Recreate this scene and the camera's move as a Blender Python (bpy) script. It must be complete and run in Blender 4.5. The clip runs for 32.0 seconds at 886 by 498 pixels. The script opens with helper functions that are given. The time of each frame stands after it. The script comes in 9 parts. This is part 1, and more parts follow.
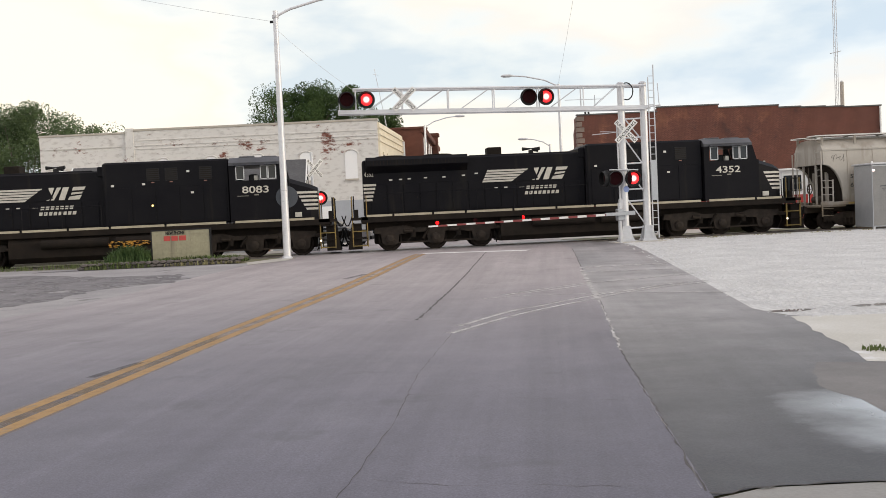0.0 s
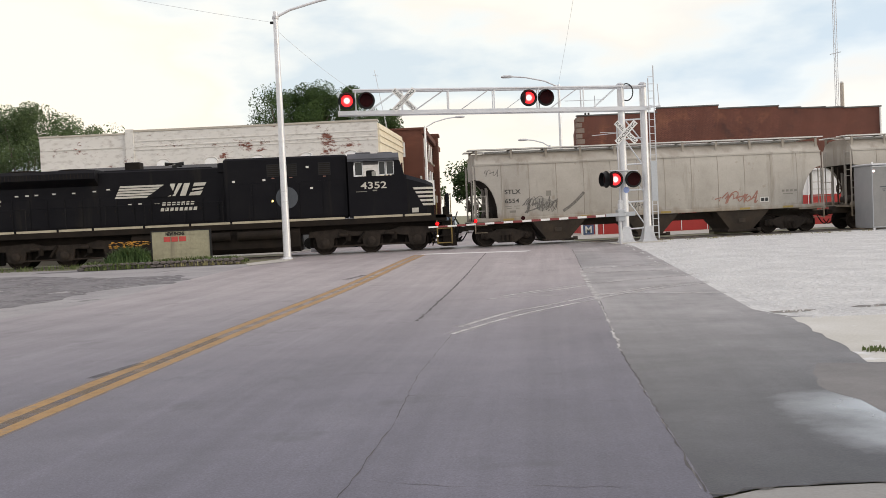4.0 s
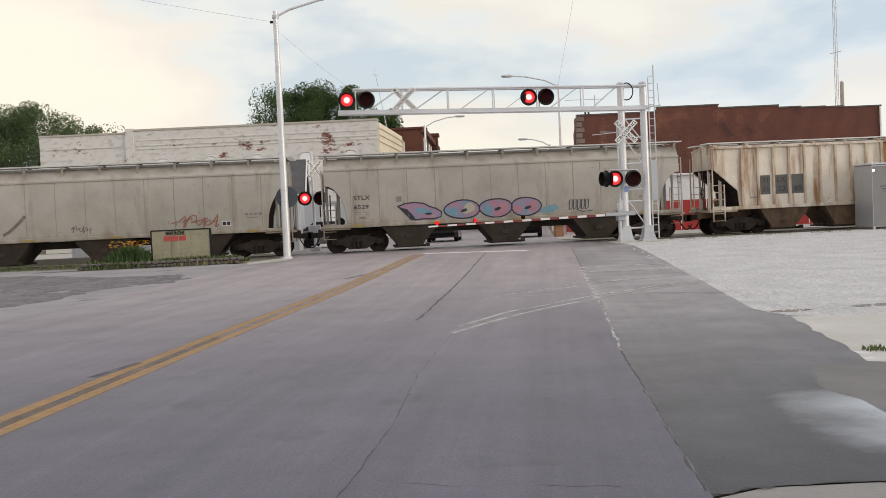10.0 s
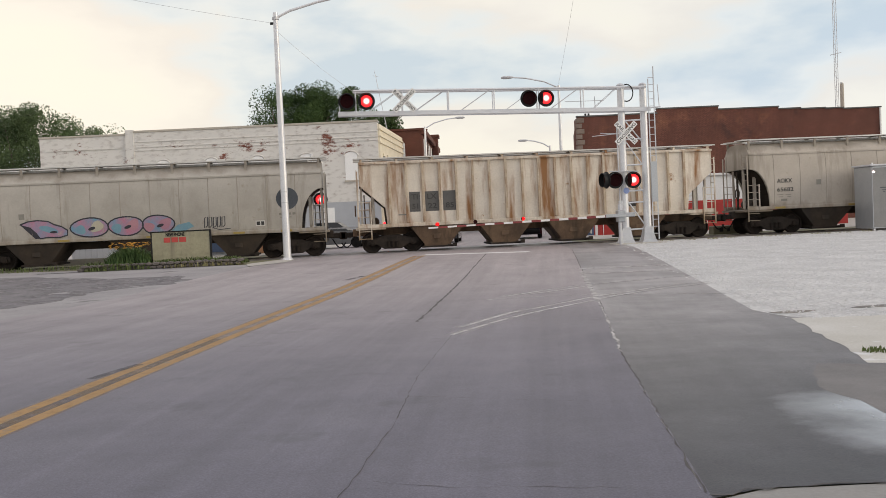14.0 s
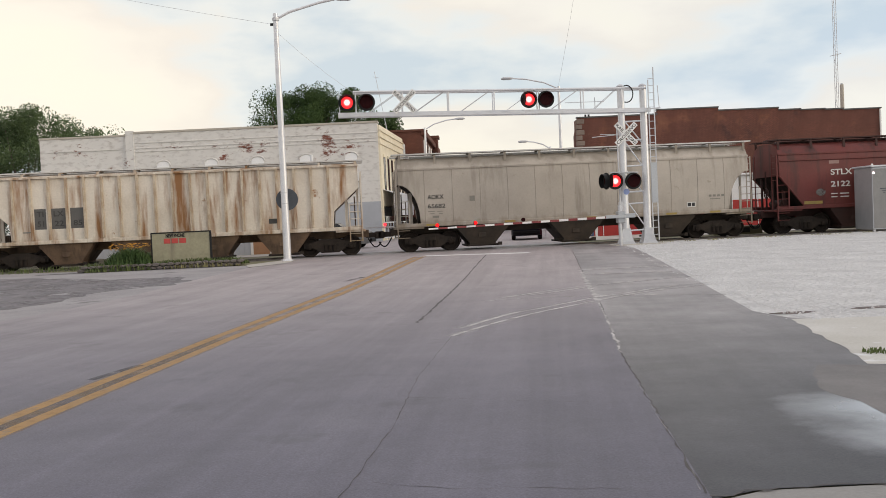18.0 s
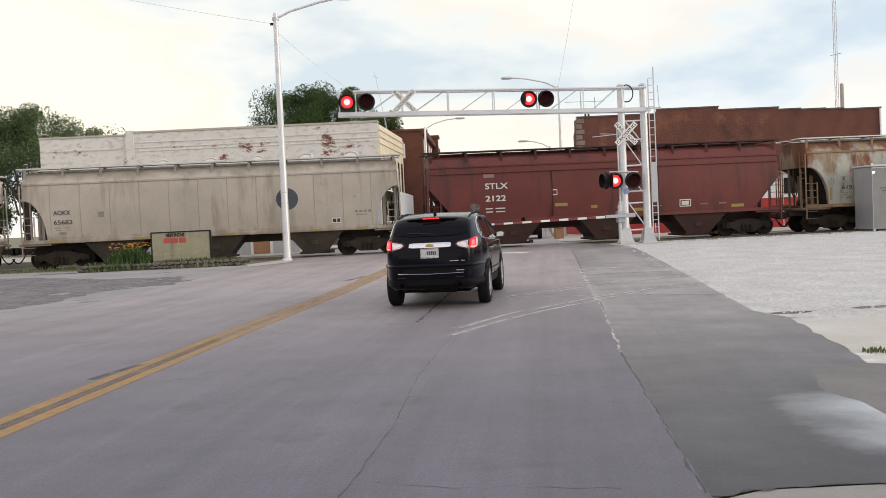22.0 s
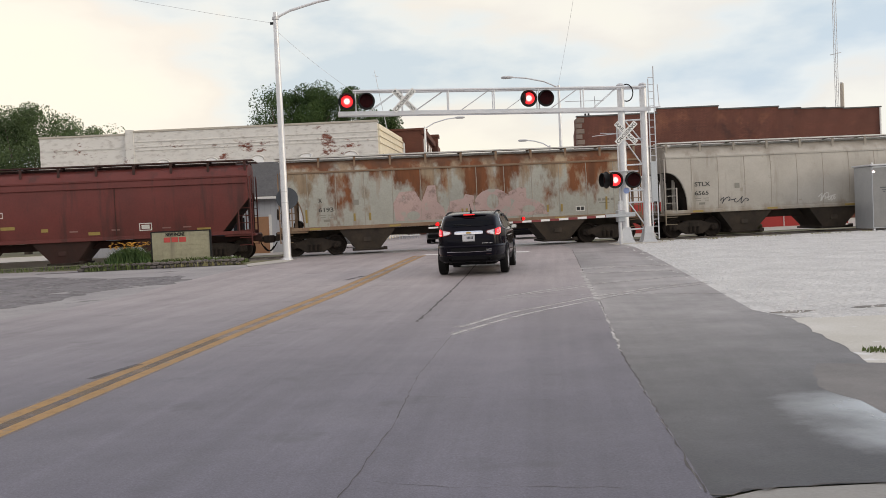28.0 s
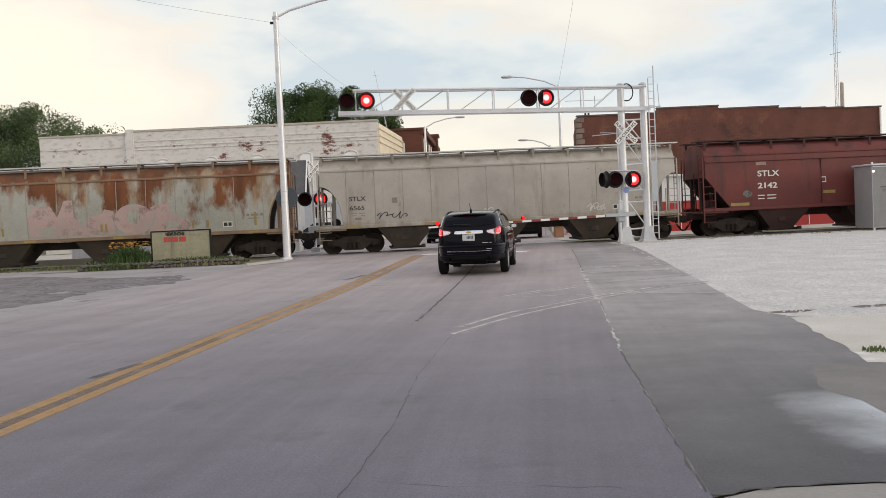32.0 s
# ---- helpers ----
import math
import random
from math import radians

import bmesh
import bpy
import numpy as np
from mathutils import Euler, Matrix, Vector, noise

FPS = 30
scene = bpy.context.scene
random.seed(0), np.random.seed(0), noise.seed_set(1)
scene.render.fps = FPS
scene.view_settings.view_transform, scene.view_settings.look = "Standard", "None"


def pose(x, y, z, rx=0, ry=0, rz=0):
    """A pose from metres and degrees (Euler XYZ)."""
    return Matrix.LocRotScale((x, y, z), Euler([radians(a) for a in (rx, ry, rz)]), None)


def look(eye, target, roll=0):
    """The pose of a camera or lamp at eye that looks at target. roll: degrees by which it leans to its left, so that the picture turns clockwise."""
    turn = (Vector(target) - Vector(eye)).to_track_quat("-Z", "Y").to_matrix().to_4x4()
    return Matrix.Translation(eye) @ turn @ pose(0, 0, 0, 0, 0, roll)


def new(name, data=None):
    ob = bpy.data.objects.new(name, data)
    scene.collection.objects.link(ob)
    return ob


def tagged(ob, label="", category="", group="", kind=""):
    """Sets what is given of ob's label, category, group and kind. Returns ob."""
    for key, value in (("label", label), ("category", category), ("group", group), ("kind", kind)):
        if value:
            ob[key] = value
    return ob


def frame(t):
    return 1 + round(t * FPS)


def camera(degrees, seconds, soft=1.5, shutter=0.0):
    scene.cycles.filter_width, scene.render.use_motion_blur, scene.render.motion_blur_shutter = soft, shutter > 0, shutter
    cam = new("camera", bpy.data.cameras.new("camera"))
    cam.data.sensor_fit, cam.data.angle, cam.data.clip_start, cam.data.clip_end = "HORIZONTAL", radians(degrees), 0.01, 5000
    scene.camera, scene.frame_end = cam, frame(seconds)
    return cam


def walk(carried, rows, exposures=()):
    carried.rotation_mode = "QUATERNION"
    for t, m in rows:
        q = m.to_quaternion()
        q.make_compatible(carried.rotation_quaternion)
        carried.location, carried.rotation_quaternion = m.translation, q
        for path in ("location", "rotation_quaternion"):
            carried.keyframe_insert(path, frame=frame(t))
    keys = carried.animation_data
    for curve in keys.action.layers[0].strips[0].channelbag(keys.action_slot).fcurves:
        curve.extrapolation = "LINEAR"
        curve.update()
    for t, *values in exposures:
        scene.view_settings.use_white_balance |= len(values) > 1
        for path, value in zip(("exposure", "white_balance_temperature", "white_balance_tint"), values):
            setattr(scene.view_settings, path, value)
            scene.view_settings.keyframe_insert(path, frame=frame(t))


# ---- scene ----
# ---- camera and its way ----
cam = camera(49.573, 32.0, soft=0.6)
EYE, PAN, TILT, LEAN = (0.0, 0.0, 1.661), -5.233, -2.002, -2.639


def cam_pose(nod):
    """The tripod's pose with a small nod, in degrees."""
    m = Matrix.Translation(EYE) @ Matrix.Rotation(radians(PAN), 4, "Z") @ Matrix.Rotation(radians(90 + TILT + nod), 4, "X")
    return m @ Matrix.Rotation(radians(LEAN), 4, "Z")


# the tripod's small nods: seconds, thousandths of a degree
NODS = [(0, 0), (2.5, 0), (3, 60), (3.6, 60), (5.4, -30), (6, -10), (7, 0), (7.5, 30), (8, 0), (9, 0), (9.5, 60), (10, 10), (11, 0), (12, -35), (13, -30),
        (13.6, -30), (14, 90), (14.5, 10), (16.5, 20), (17, 0), (17.5, 25), (18, 150), (18.5, 115), (19, 115), (19.5, 0), (20, 0), (20.5, 50), (21, 45),
        (22, 125), (22.5, 80), (23, 65), (24, 60), (25.5, 60), (27.5, 65), (28, 85), (29, 110), (29.5, 110), (30, 60), (30.5, 60), (31, 110), (31.5, 110), (32, 60)]
# the camera's own brightening and darkening: seconds, stops
GAINS = [(0, 0.09), (3, 0.09), (6, 0.02), (8, -0.10), (14, -0.12), (18, -0.10), (18.8, -0.05), (19.2, 0.08), (19.6, 0.10), (20.2, 0.22), (21, 0.12), (23, 0.05), (25, -0.05), (32, -0.08)]
walk(cam, [(t, cam_pose(n / 1000)) for t, n in NODS], GAINS)

# ---- world and light ----
world = bpy.data.worlds.new("overcast_evening")
scene.world = world
world.use_nodes = True
wn, wl = world.node_tree.nodes, world.node_tree.links
wn.clear()
w_out, w_bg = wn.new("ShaderNodeOutputWorld"), wn.new("ShaderNodeBackground")
sky = wn.new("ShaderNodeTexSky")
sky.sky_type, sky.sun_disc = "NISHITA", False
sky.sun_elevation, sky.sun_rotation = radians(14), radians(70)
w_co, w_map = wn.new("ShaderNodeTexCoord"), wn.new("ShaderNodeMapping")
w_map.inputs["Scale"].default_value = (1.0, 1.0, 2.6)
w_map.inputs["Location"].default_value = (0.35, 0.2, 0.12)
cloud, cloud2 = wn.new("ShaderNodeTexNoise"), wn.new("ShaderNodeTexNoise")
cloud.inputs["Scale"].default_value, cloud.inputs["Detail"].default_value, cloud.inputs["Roughness"].default_value = 2.6, 7.0, 0.5
cloud2.inputs["Scale"].default_value, cloud2.inputs["Detail"].default_value = 1.1, 3.0
ramp, ramp2 = wn.new("ShaderNodeValToRGB"), wn.new("ShaderNodeValToRGB")
e = ramp.color_ramp.elements
e[0].position, e[0].color = 0.37, (0.64, 0.735, 0.85, 1)
e[1].position, e[1].color = 0.62, (1.02, 0.985, 0.90, 1)
for at, c in ((0.44, (0.86, 0.895, 0.93, 1)), (0.49, (0.93, 0.885, 0.85, 1)), (0.545, (1.0, 0.955, 0.90, 1))):
    e.new(at).color = c
ramp2.color_ramp.elements[0].position, ramp2.color_ramp.elements[0].color = 0.40, (0.95, 0.955, 1.0, 1)
ramp2.color_ramp.elements[1].position, ramp2.color_ramp.elements[1].color = 0.62, (1.0, 0.98, 0.925, 1)
w_mul, w_mix = wn.new("ShaderNodeMixRGB"), wn.new("ShaderNodeMixRGB")
w_mul.blend_type, w_mul.inputs[0].default_value = "MULTIPLY", 1.0
w_sky = wn.new("ShaderNodeMixRGB")
w_sky.blend_type, w_sky.inputs[0].default_value, w_sky.inputs[2].default_value = "MULTIPLY", 1.0, (0.12, 0.12, 0.12, 1)
w_mix.inputs[0].default_value = 0.90
wl.new(w_co.outputs["Generated"], w_map.inputs["Vector"])
wl.new(w_map.outputs["Vector"], cloud.inputs["Vector"])
wl.new(w_map.outputs["Vector"], cloud2.inputs["Vector"])
w_shift = wn.new("ShaderNodeMath")
w_shift.operation = "MULTIPLY_ADD"
w_shift.inputs[1].default_value = -0.075
wl.new(cloud.outputs["Fac"], w_shift.inputs[2])
wl.new(w_shift.outputs["Value"], ramp.inputs["Fac"])
wl.new(cloud2.outputs["Fac"], ramp2.inputs["Fac"])
wl.new(ramp.outputs["Color"], w_mul.inputs[1])
wl.new(ramp2.outputs["Color"], w_mul.inputs[2])
wl.new(sky.outputs["Color"], w_sky.inputs[1])
wl.new(w_sky.outputs["Color"], w_mix.inputs[1])
wl.new(w_mul.outputs["Color"], w_mix.inputs[2])
w_sep, w_side, w_tint, w_all = (wn.new(k) for k in ("ShaderNodeSeparateXYZ", "ShaderNodeMapRange", "ShaderNodeMixRGB", "ShaderNodeMixRGB"))
w_side.inputs["From Min"].default_value, w_side.inputs["From Max"].default_value = -0.45, 0.5
w_tint.inputs[1].default_value, w_tint.inputs[2].default_value = (1.04, 1.0, 0.95, 1), (0.86, 0.885, 0.90, 1)
w_all.blend_type, w_all.inputs[0].default_value = "MULTIPLY", 1.0
wl.new(w_co.outputs["Generated"], w_sep.inputs["Vector"])
wl.new(w_sep.outputs["X"], w_side.inputs["Value"])
wl.new(w_side.outputs["Result"], w_tint.inputs[0])
wl.new(w_side.outputs["Result"], w_shift.inputs[0])
wl.new(w_mix.outputs["Color"], w_all.inputs[1])
wl.new(w_tint.outputs["Color"], w_all.inputs[2])
w_up, w_high, w_top = (wn.new(k) for k in ("ShaderNodeMapRange", "ShaderNodeMixRGB", "ShaderNodeMixRGB"))
w_up.interpolation_type = "SMOOTHSTEP"
w_up.inputs["From Min"].default_value, w_up.inputs["From Max"].default_value = 0.28, 0.9
w_high.inputs[1].default_value, w_high.inputs[2].default_value = (1, 1, 1, 1), (0.99, 0.955, 1.0, 1)
w_top.blend_type, w_top.inputs[0].default_value = "MULTIPLY", 1.0
wl.new(w_sep.outputs["Z"], w_up.inputs["Value"])
wl.new(w_up.outputs["Result"], w_high.inputs[0])
wl.new(w_all.outputs["Color"], w_top.inputs[1])
wl.new(w_high.outputs["Color"], w_top.inputs[2])
wl.new(w_top.outputs["Color"], w_bg.inputs["Color"])
wl.new(w_bg.outputs["Background"], w_out.inputs["Surface"])
w_bg.inputs["Strength"].default_value = 1.19

sun = new("sun", bpy.data.lights.new("sun", "SUN"))
sun.data.energy, sun.data.angle, sun.data.color = 1.5, radians(32), (1.0, 0.84, 0.62)
sun.matrix_world = look((60, 18, 20), (0, 45, 2))


# ---- materials ----
def mat(name, c1, c2=None, scale=2.0, rough=0.7, metal=0.0, bump=0.12, fine=40.0, streak=None, spots=None, coat=0.0, emit=None, spread=0.1, shine=0.5, band=None):
    """A surface: two colours mixed by a cloud, a finer grain, runs (streak: colour, scale, edge) and spots (colour, scale, edge)."""
    m = bpy.data.materials.new(name)
    m.use_nodes = True
    n, l = m.node_tree.nodes, m.node_tree.links
    b = n["Principled BSDF"]
    co = n.new("ShaderNodeTexCoord")

    def cloudy(s, vec=(1, 1, 1), detail=6.0):
        mp, t = n.new("ShaderNodeMapping"), n.new("ShaderNodeTexNoise")
        mp.inputs["Scale"].default_value = vec
        t.inputs["Scale"].default_value, t.inputs["Detail"].default_value, t.inputs["Roughness"].default_value = s, detail, 0.6
        l.new(co.outputs["Object"], mp.inputs["Vector"])
        l.new(mp.outputs["Vector"], t.inputs["Vector"])
        return t.outputs["Fac"]

    def step(src, lo, hi):
        r = n.new("ShaderNodeMapRange")
        r.inputs["From Min"].default_value, r.inputs["From Max"].default_value = lo, hi
        r.clamp = True
        l.new(src, r.inputs["Value"])
        return r.outputs["Result"]

    def blend(f, a, c, kind="MIX"):
        x = n.new("ShaderNodeMixRGB")
        x.blend_type = kind
        if isinstance(f, float):
            x.inputs[0].default_value = f
        else:
            l.new(f, x.inputs[0])
        for k, v in ((1, a), (2, c)):
            if isinstance(v, tuple):
                x.inputs[k].default_value = (*v, 1)
            else:
                l.new(v, x.inputs[k])
        return x.outputs["Color"]

    c2 = c2 or tuple(v * 0.8 for v in c1)
    col = blend(step(cloudy(scale), 0.3, 0.7), c1, c2)
    grain = cloudy(fine, detail=3.0)
    dark = n.new("ShaderNodeMapRange")
    dark.inputs["To Min"].default_value, dark.inputs["To Max"].default_value = 1.0 - spread * 2, 1.0 + spread * 2
    l.new(grain, dark.inputs["Value"])
    col = blend(1.0, col, dark.outputs["Result"], "MULTIPLY")
    for item in ([spots] if isinstance(spots, tuple) else spots or []):
        c, s, e = item
        col = blend(step(cloudy(s), e, e + 0.07), col, c)
    if streak:
        c, s, e = streak
        col = blend(step(cloudy(s, (1, 1, 0.12)), e, e + 0.16), col, c)
    for c, zmid, k, s, e in ([band] if isinstance(band, tuple) else band or []):
        sep, mu, ad = n.new("ShaderNodeSeparateXYZ"), n.new("ShaderNodeMath"), n.new("ShaderNodeMath")
        l.new(co.outputs["Object"], sep.inputs["Vector"])
        mu.operation, ad.operation = "MULTIPLY_ADD", "ADD"
        mu.inputs[1].default_value, mu.inputs[2].default_value = k, -k * zmid
        l.new(sep.outputs["Z"], mu.inputs[0])
        l.new(mu.outputs["Value"], ad.inputs[0])
        l.new(cloudy(s, (1, 1, 0.45)), ad.inputs[1])
        rust2 = blend(step(cloudy(2.5, (1, 1, 0.2)), 0.35, 0.65), c, tuple(v * (0.55 if abs(k) < 0.3 else 0.85) for v in c))
        col = blend(step(ad.outputs["Value"], e, e + (0.09 if abs(k) < 0.3 else 0.4)), col, rust2)
    l.new(col, b.inputs["Base Color"])
    rr = n.new("ShaderNodeMapRange")
    rr.inputs["To Min"].default_value, rr.inputs["To Max"].default_value = max(0.02, rough - 0.12), min(1.0, rough + 0.12)
    l.new(cloudy(scale * 3), rr.inputs["Value"])
    l.new(rr.outputs["Result"], b.inputs["Roughness"])
    b.inputs["Metallic"].default_value = metal
    b.inputs["Specular IOR Level"].default_value = shine
    b.inputs["Coat Weight"].default_value = coat
    b.inputs["Coat Roughness"].default_value = 0.06
    if bump:
        bn = n.new("ShaderNodeBump")
        bn.inputs["Strength"].default_value, bn.inputs["Distance"].default_value = bump, 0.02
        l.new(grain, bn.inputs["Height"])
        l.new(bn.outputs["Normal"], b.inputs["Normal"])
    if emit:
        b.inputs["Emission Color"].default_value, b.inputs["Emission Strength"].default_value = (*emit[0], 1), emit[1]
    return m


def brick_mat(name, c1, c2, mortar, scale, paint=None, spots=None, bare=()):
    """Brickwork with courses of real size; paint: colour and how much of it is left, and a second scale of wear."""
    m = mat(name, c1, c2, scale=0.5, rough=0.9, fine=9.0, bump=0.0, spots=spots)
    n, l = m.node_tree.nodes, m.node_tree.links
    b = n["Principled BSDF"]
    base = b.inputs["Base Color"].links[0].from_socket
    co, mp, br = n.new("ShaderNodeTexCoord"), n.new("ShaderNodeMapping"), n.new("ShaderNodeTexBrick")
    mp.inputs["Rotation"].default_value = (radians(90), 0, 0)
    sep, comb, add = n.new("ShaderNodeSeparateXYZ"), n.new("ShaderNodeCombineXYZ"), n.new("ShaderNodeMath")
    l.new(co.outputs["Object"], sep.inputs["Vector"])
    l.new(sep.outputs["X"], add.inputs[0])
    l.new(sep.outputs["Y"], add.inputs[1])
    l.new(add.outputs["Value"], comb.inputs["X"])
    l.new(sep.outputs["Z"], comb.inputs["Y"])
    l.new(comb.outputs["Vector"], br.inputs["Vector"])
    br.inputs["Scale"].default_value = scale
    br.inputs["Mortar Size"].default_value = 0.018
    br.inputs["Brick Width"].default_value, br.inputs["Row Height"].default_value = 0.22, 0.076
    br.inputs["Color1"].default_value, br.inputs["Color2"].default_value, br.inputs["Mortar"].default_value = (1, 1, 1, 1), (0.72, 0.72, 0.72, 1), (*mortar, 1)
    mu = n.new("ShaderNodeMixRGB")
    mu.blend_type, mu.inputs[0].default_value = "MULTIPLY", 1.0
    l.new(base, mu.inputs[1])
    l.new(br.outputs["Color"], mu.inputs[2])
    out = mu.outputs["Color"]
    if paint:
        pc, pc2, keep = paint
        t, t2, r, x, x2 = (n.new(k) for k in ("ShaderNodeTexNoise", "ShaderNodeTexNoise", "ShaderNodeMapRange", "ShaderNodeMixRGB", "ShaderNodeMixRGB"))
        ma = n.new("ShaderNodeMath")
        wm = n.new("ShaderNodeMapping")
        wm.inputs["Scale"].default_value = (0.6, 0.6, 1.25)
        t.inputs["Scale"].default_value, t.inputs["Detail"].default_value, t.inputs["Roughness"].default_value = 1.6, 14.0, 0.80
        t2.inputs["Scale"].default_value, t2.inputs["Detail"].default_value = 3.2, 12.0
        l.new(co.outputs["Object"], wm.inputs["Vector"])
        l.new(wm.outputs["Vector"], t.inputs["Vector"])
        l.new(wm.outputs["Vector"], t2.inputs["Vector"])
        r.inputs["From Min"].default_value, r.inputs["From Max"].default_value = keep, keep + 0.06
        worn = t.outputs["Fac"]
        for bx_, bz_, ra, rz_, amount in bare:
            m2, le, mr, sm = (n.new(k) for k in ("ShaderNodeMapping", "ShaderNodeVectorMath", "ShaderNodeMapRange", "ShaderNodeMath"))
            m2.inputs["Location"].default_value, m2.inputs["Scale"].default_value = (-bx_ / ra, 0, -bz_ / rz_), (1 / ra, 0, 1 / rz_)
            le.operation = "LENGTH"
            mr.inputs["To Min"].default_value, mr.inputs["To Max"].default_value = amount, 0.0
            l.new(co.outputs["Object"], m2.inputs["Vector"])
            l.new(m2.outputs["Vector"], le.inputs[0])
            l.new(le.outputs["Value"], mr.inputs["Value"])
            l.new(worn, sm.inputs[0])
            l.new(mr.outputs["Result"], sm.inputs[1])
            worn = sm.outputs["Value"]
        l.new(worn, r.inputs["Value"])
        x2.inputs[1].default_value, x2.inputs[2].default_value = (*pc, 1), (*pc2, 1)
        r2 = n.new("ShaderNodeMapRange")
        r2.inputs["From Min"].default_value, r2.inputs["From Max"].default_value = 0.50, 0.85
        l.new(t2.outputs["Fac"], r2.inputs["Value"])
        l.new(r2.outputs["Result"], x2.inputs[0])
        l.new(r.outputs["Result"], x.inputs[0])
        l.new(x2.outputs["Color"], x.inputs[1])
        l.new(out, x.inputs[2])
        out = x.outputs["Color"]
    l.new(out, b.inputs["Base Color"])
    bn = n.new("ShaderNodeBump")
    bn.inputs["Strength"].default_value, bn.inputs["Distance"].default_value = 0.5, 0.012
    l.new(br.outputs["Fac"], bn.inputs["Height"])
    bn.invert = True
    l.new(bn.outputs["Normal"], b.inputs["Normal"])
    return m


def glow(name, colour, strength):
    m = bpy.data.materials.new(name)
    m.use_nodes = True
    b = m.node_tree.nodes["Principled BSDF"]
    b.inputs["Base Color"].default_value = (*[c * 0.5 for c in colour], 1)
    b.inputs["Emission Color"].default_value, b.inputs["Emission Strength"].default_value = (*colour, 1), strength
    b.inputs["Roughness"].default_value, b.inputs["Specular IOR Level"].default_value = 0.5, 0.12
    return m


def glass_mat(name, colour, rough=0.03, clear=0.0, shine=0.5):
    m = bpy.data.materials.new(name)
    m.use_nodes = True
    b = m.node_tree.nodes["Principled BSDF"]
    b.inputs["Base Color"].default_value, b.inputs["Roughness"].default_value = (*colour, 1), rough
    b.inputs["Transmission Weight"].default_value = clear
    b.inputs["IOR"].default_value = 1.45
    b.inputs["Specular IOR Level"].default_value = shine
    return m


ASPHALT = mat("worn_asphalt", (0.197, 0.176, 0.190), (0.172, 0.154, 0.167), scale=0.35, rough=0.62, fine=60.0, bump=0.15, spread=0.22, shine=0.5, spots=[((0.154, 0.138, 0.148), 0.9, 0.60)])
ASPHALT_DARK = mat("newer_asphalt", (0.118, 0.112, 0.122), (0.086, 0.082, 0.090), scale=0.4, rough=0.5, fine=60.0, bump=0.15, spread=0.22, shine=0.5)
LOT_PATCH = mat("dark_pitted_asphalt", (0.20, 0.187, 0.195), (0.130, 0.122, 0.130), scale=1.3, rough=0.8, fine=14.0, bump=0.5, spread=0.3, spots=[((0.27, 0.255, 0.26), 2.2, 0.60), ((0.07, 0.066, 0.07), 3.4, 0.66)])
ASPHALT_LOT = mat("patched_lot_asphalt", (0.36, 0.345, 0.35), (0.25, 0.238, 0.245), scale=0.5, rough=0.85, fine=20.0, bump=0.35, spread=0.2, spots=[((0.17, 0.16, 0.165), 0.55, 0.62), ((0.42, 0.40, 0.39), 1.6, 0.66)])


def wet_sheen_area(m, cx, cy, rx, ry, gloss):
    """Lets a film of water with an uneven edge lie on part of a surface: smooth, level, the sky's sheen painted in as a
    pale base colour.
    """
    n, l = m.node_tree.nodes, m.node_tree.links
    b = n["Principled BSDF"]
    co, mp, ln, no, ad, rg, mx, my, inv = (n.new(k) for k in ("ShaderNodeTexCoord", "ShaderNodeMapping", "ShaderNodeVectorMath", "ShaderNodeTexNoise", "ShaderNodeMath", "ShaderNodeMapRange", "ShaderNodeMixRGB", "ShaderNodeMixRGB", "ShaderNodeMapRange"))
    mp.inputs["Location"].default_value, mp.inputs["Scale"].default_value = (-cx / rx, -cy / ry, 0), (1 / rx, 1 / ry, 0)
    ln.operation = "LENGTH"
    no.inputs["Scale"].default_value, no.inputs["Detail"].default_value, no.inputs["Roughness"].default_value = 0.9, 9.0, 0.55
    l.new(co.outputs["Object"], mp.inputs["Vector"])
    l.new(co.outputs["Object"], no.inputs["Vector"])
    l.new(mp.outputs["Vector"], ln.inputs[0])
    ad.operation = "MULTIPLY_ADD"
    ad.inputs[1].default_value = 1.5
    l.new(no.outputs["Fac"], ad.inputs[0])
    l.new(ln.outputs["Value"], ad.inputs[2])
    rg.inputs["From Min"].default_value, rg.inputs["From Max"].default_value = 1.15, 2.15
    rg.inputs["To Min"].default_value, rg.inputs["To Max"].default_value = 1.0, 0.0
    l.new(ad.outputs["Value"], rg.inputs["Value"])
    # the pale blue-grey base colour stands in for reflected bright sky
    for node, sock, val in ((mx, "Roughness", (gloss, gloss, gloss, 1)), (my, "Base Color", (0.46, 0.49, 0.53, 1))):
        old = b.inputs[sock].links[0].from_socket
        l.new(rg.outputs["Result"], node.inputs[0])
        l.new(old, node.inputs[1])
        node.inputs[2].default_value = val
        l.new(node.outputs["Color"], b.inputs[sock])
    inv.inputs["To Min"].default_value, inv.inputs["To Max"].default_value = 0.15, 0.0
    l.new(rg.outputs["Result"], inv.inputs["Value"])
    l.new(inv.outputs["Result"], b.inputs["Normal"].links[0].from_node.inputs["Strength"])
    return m


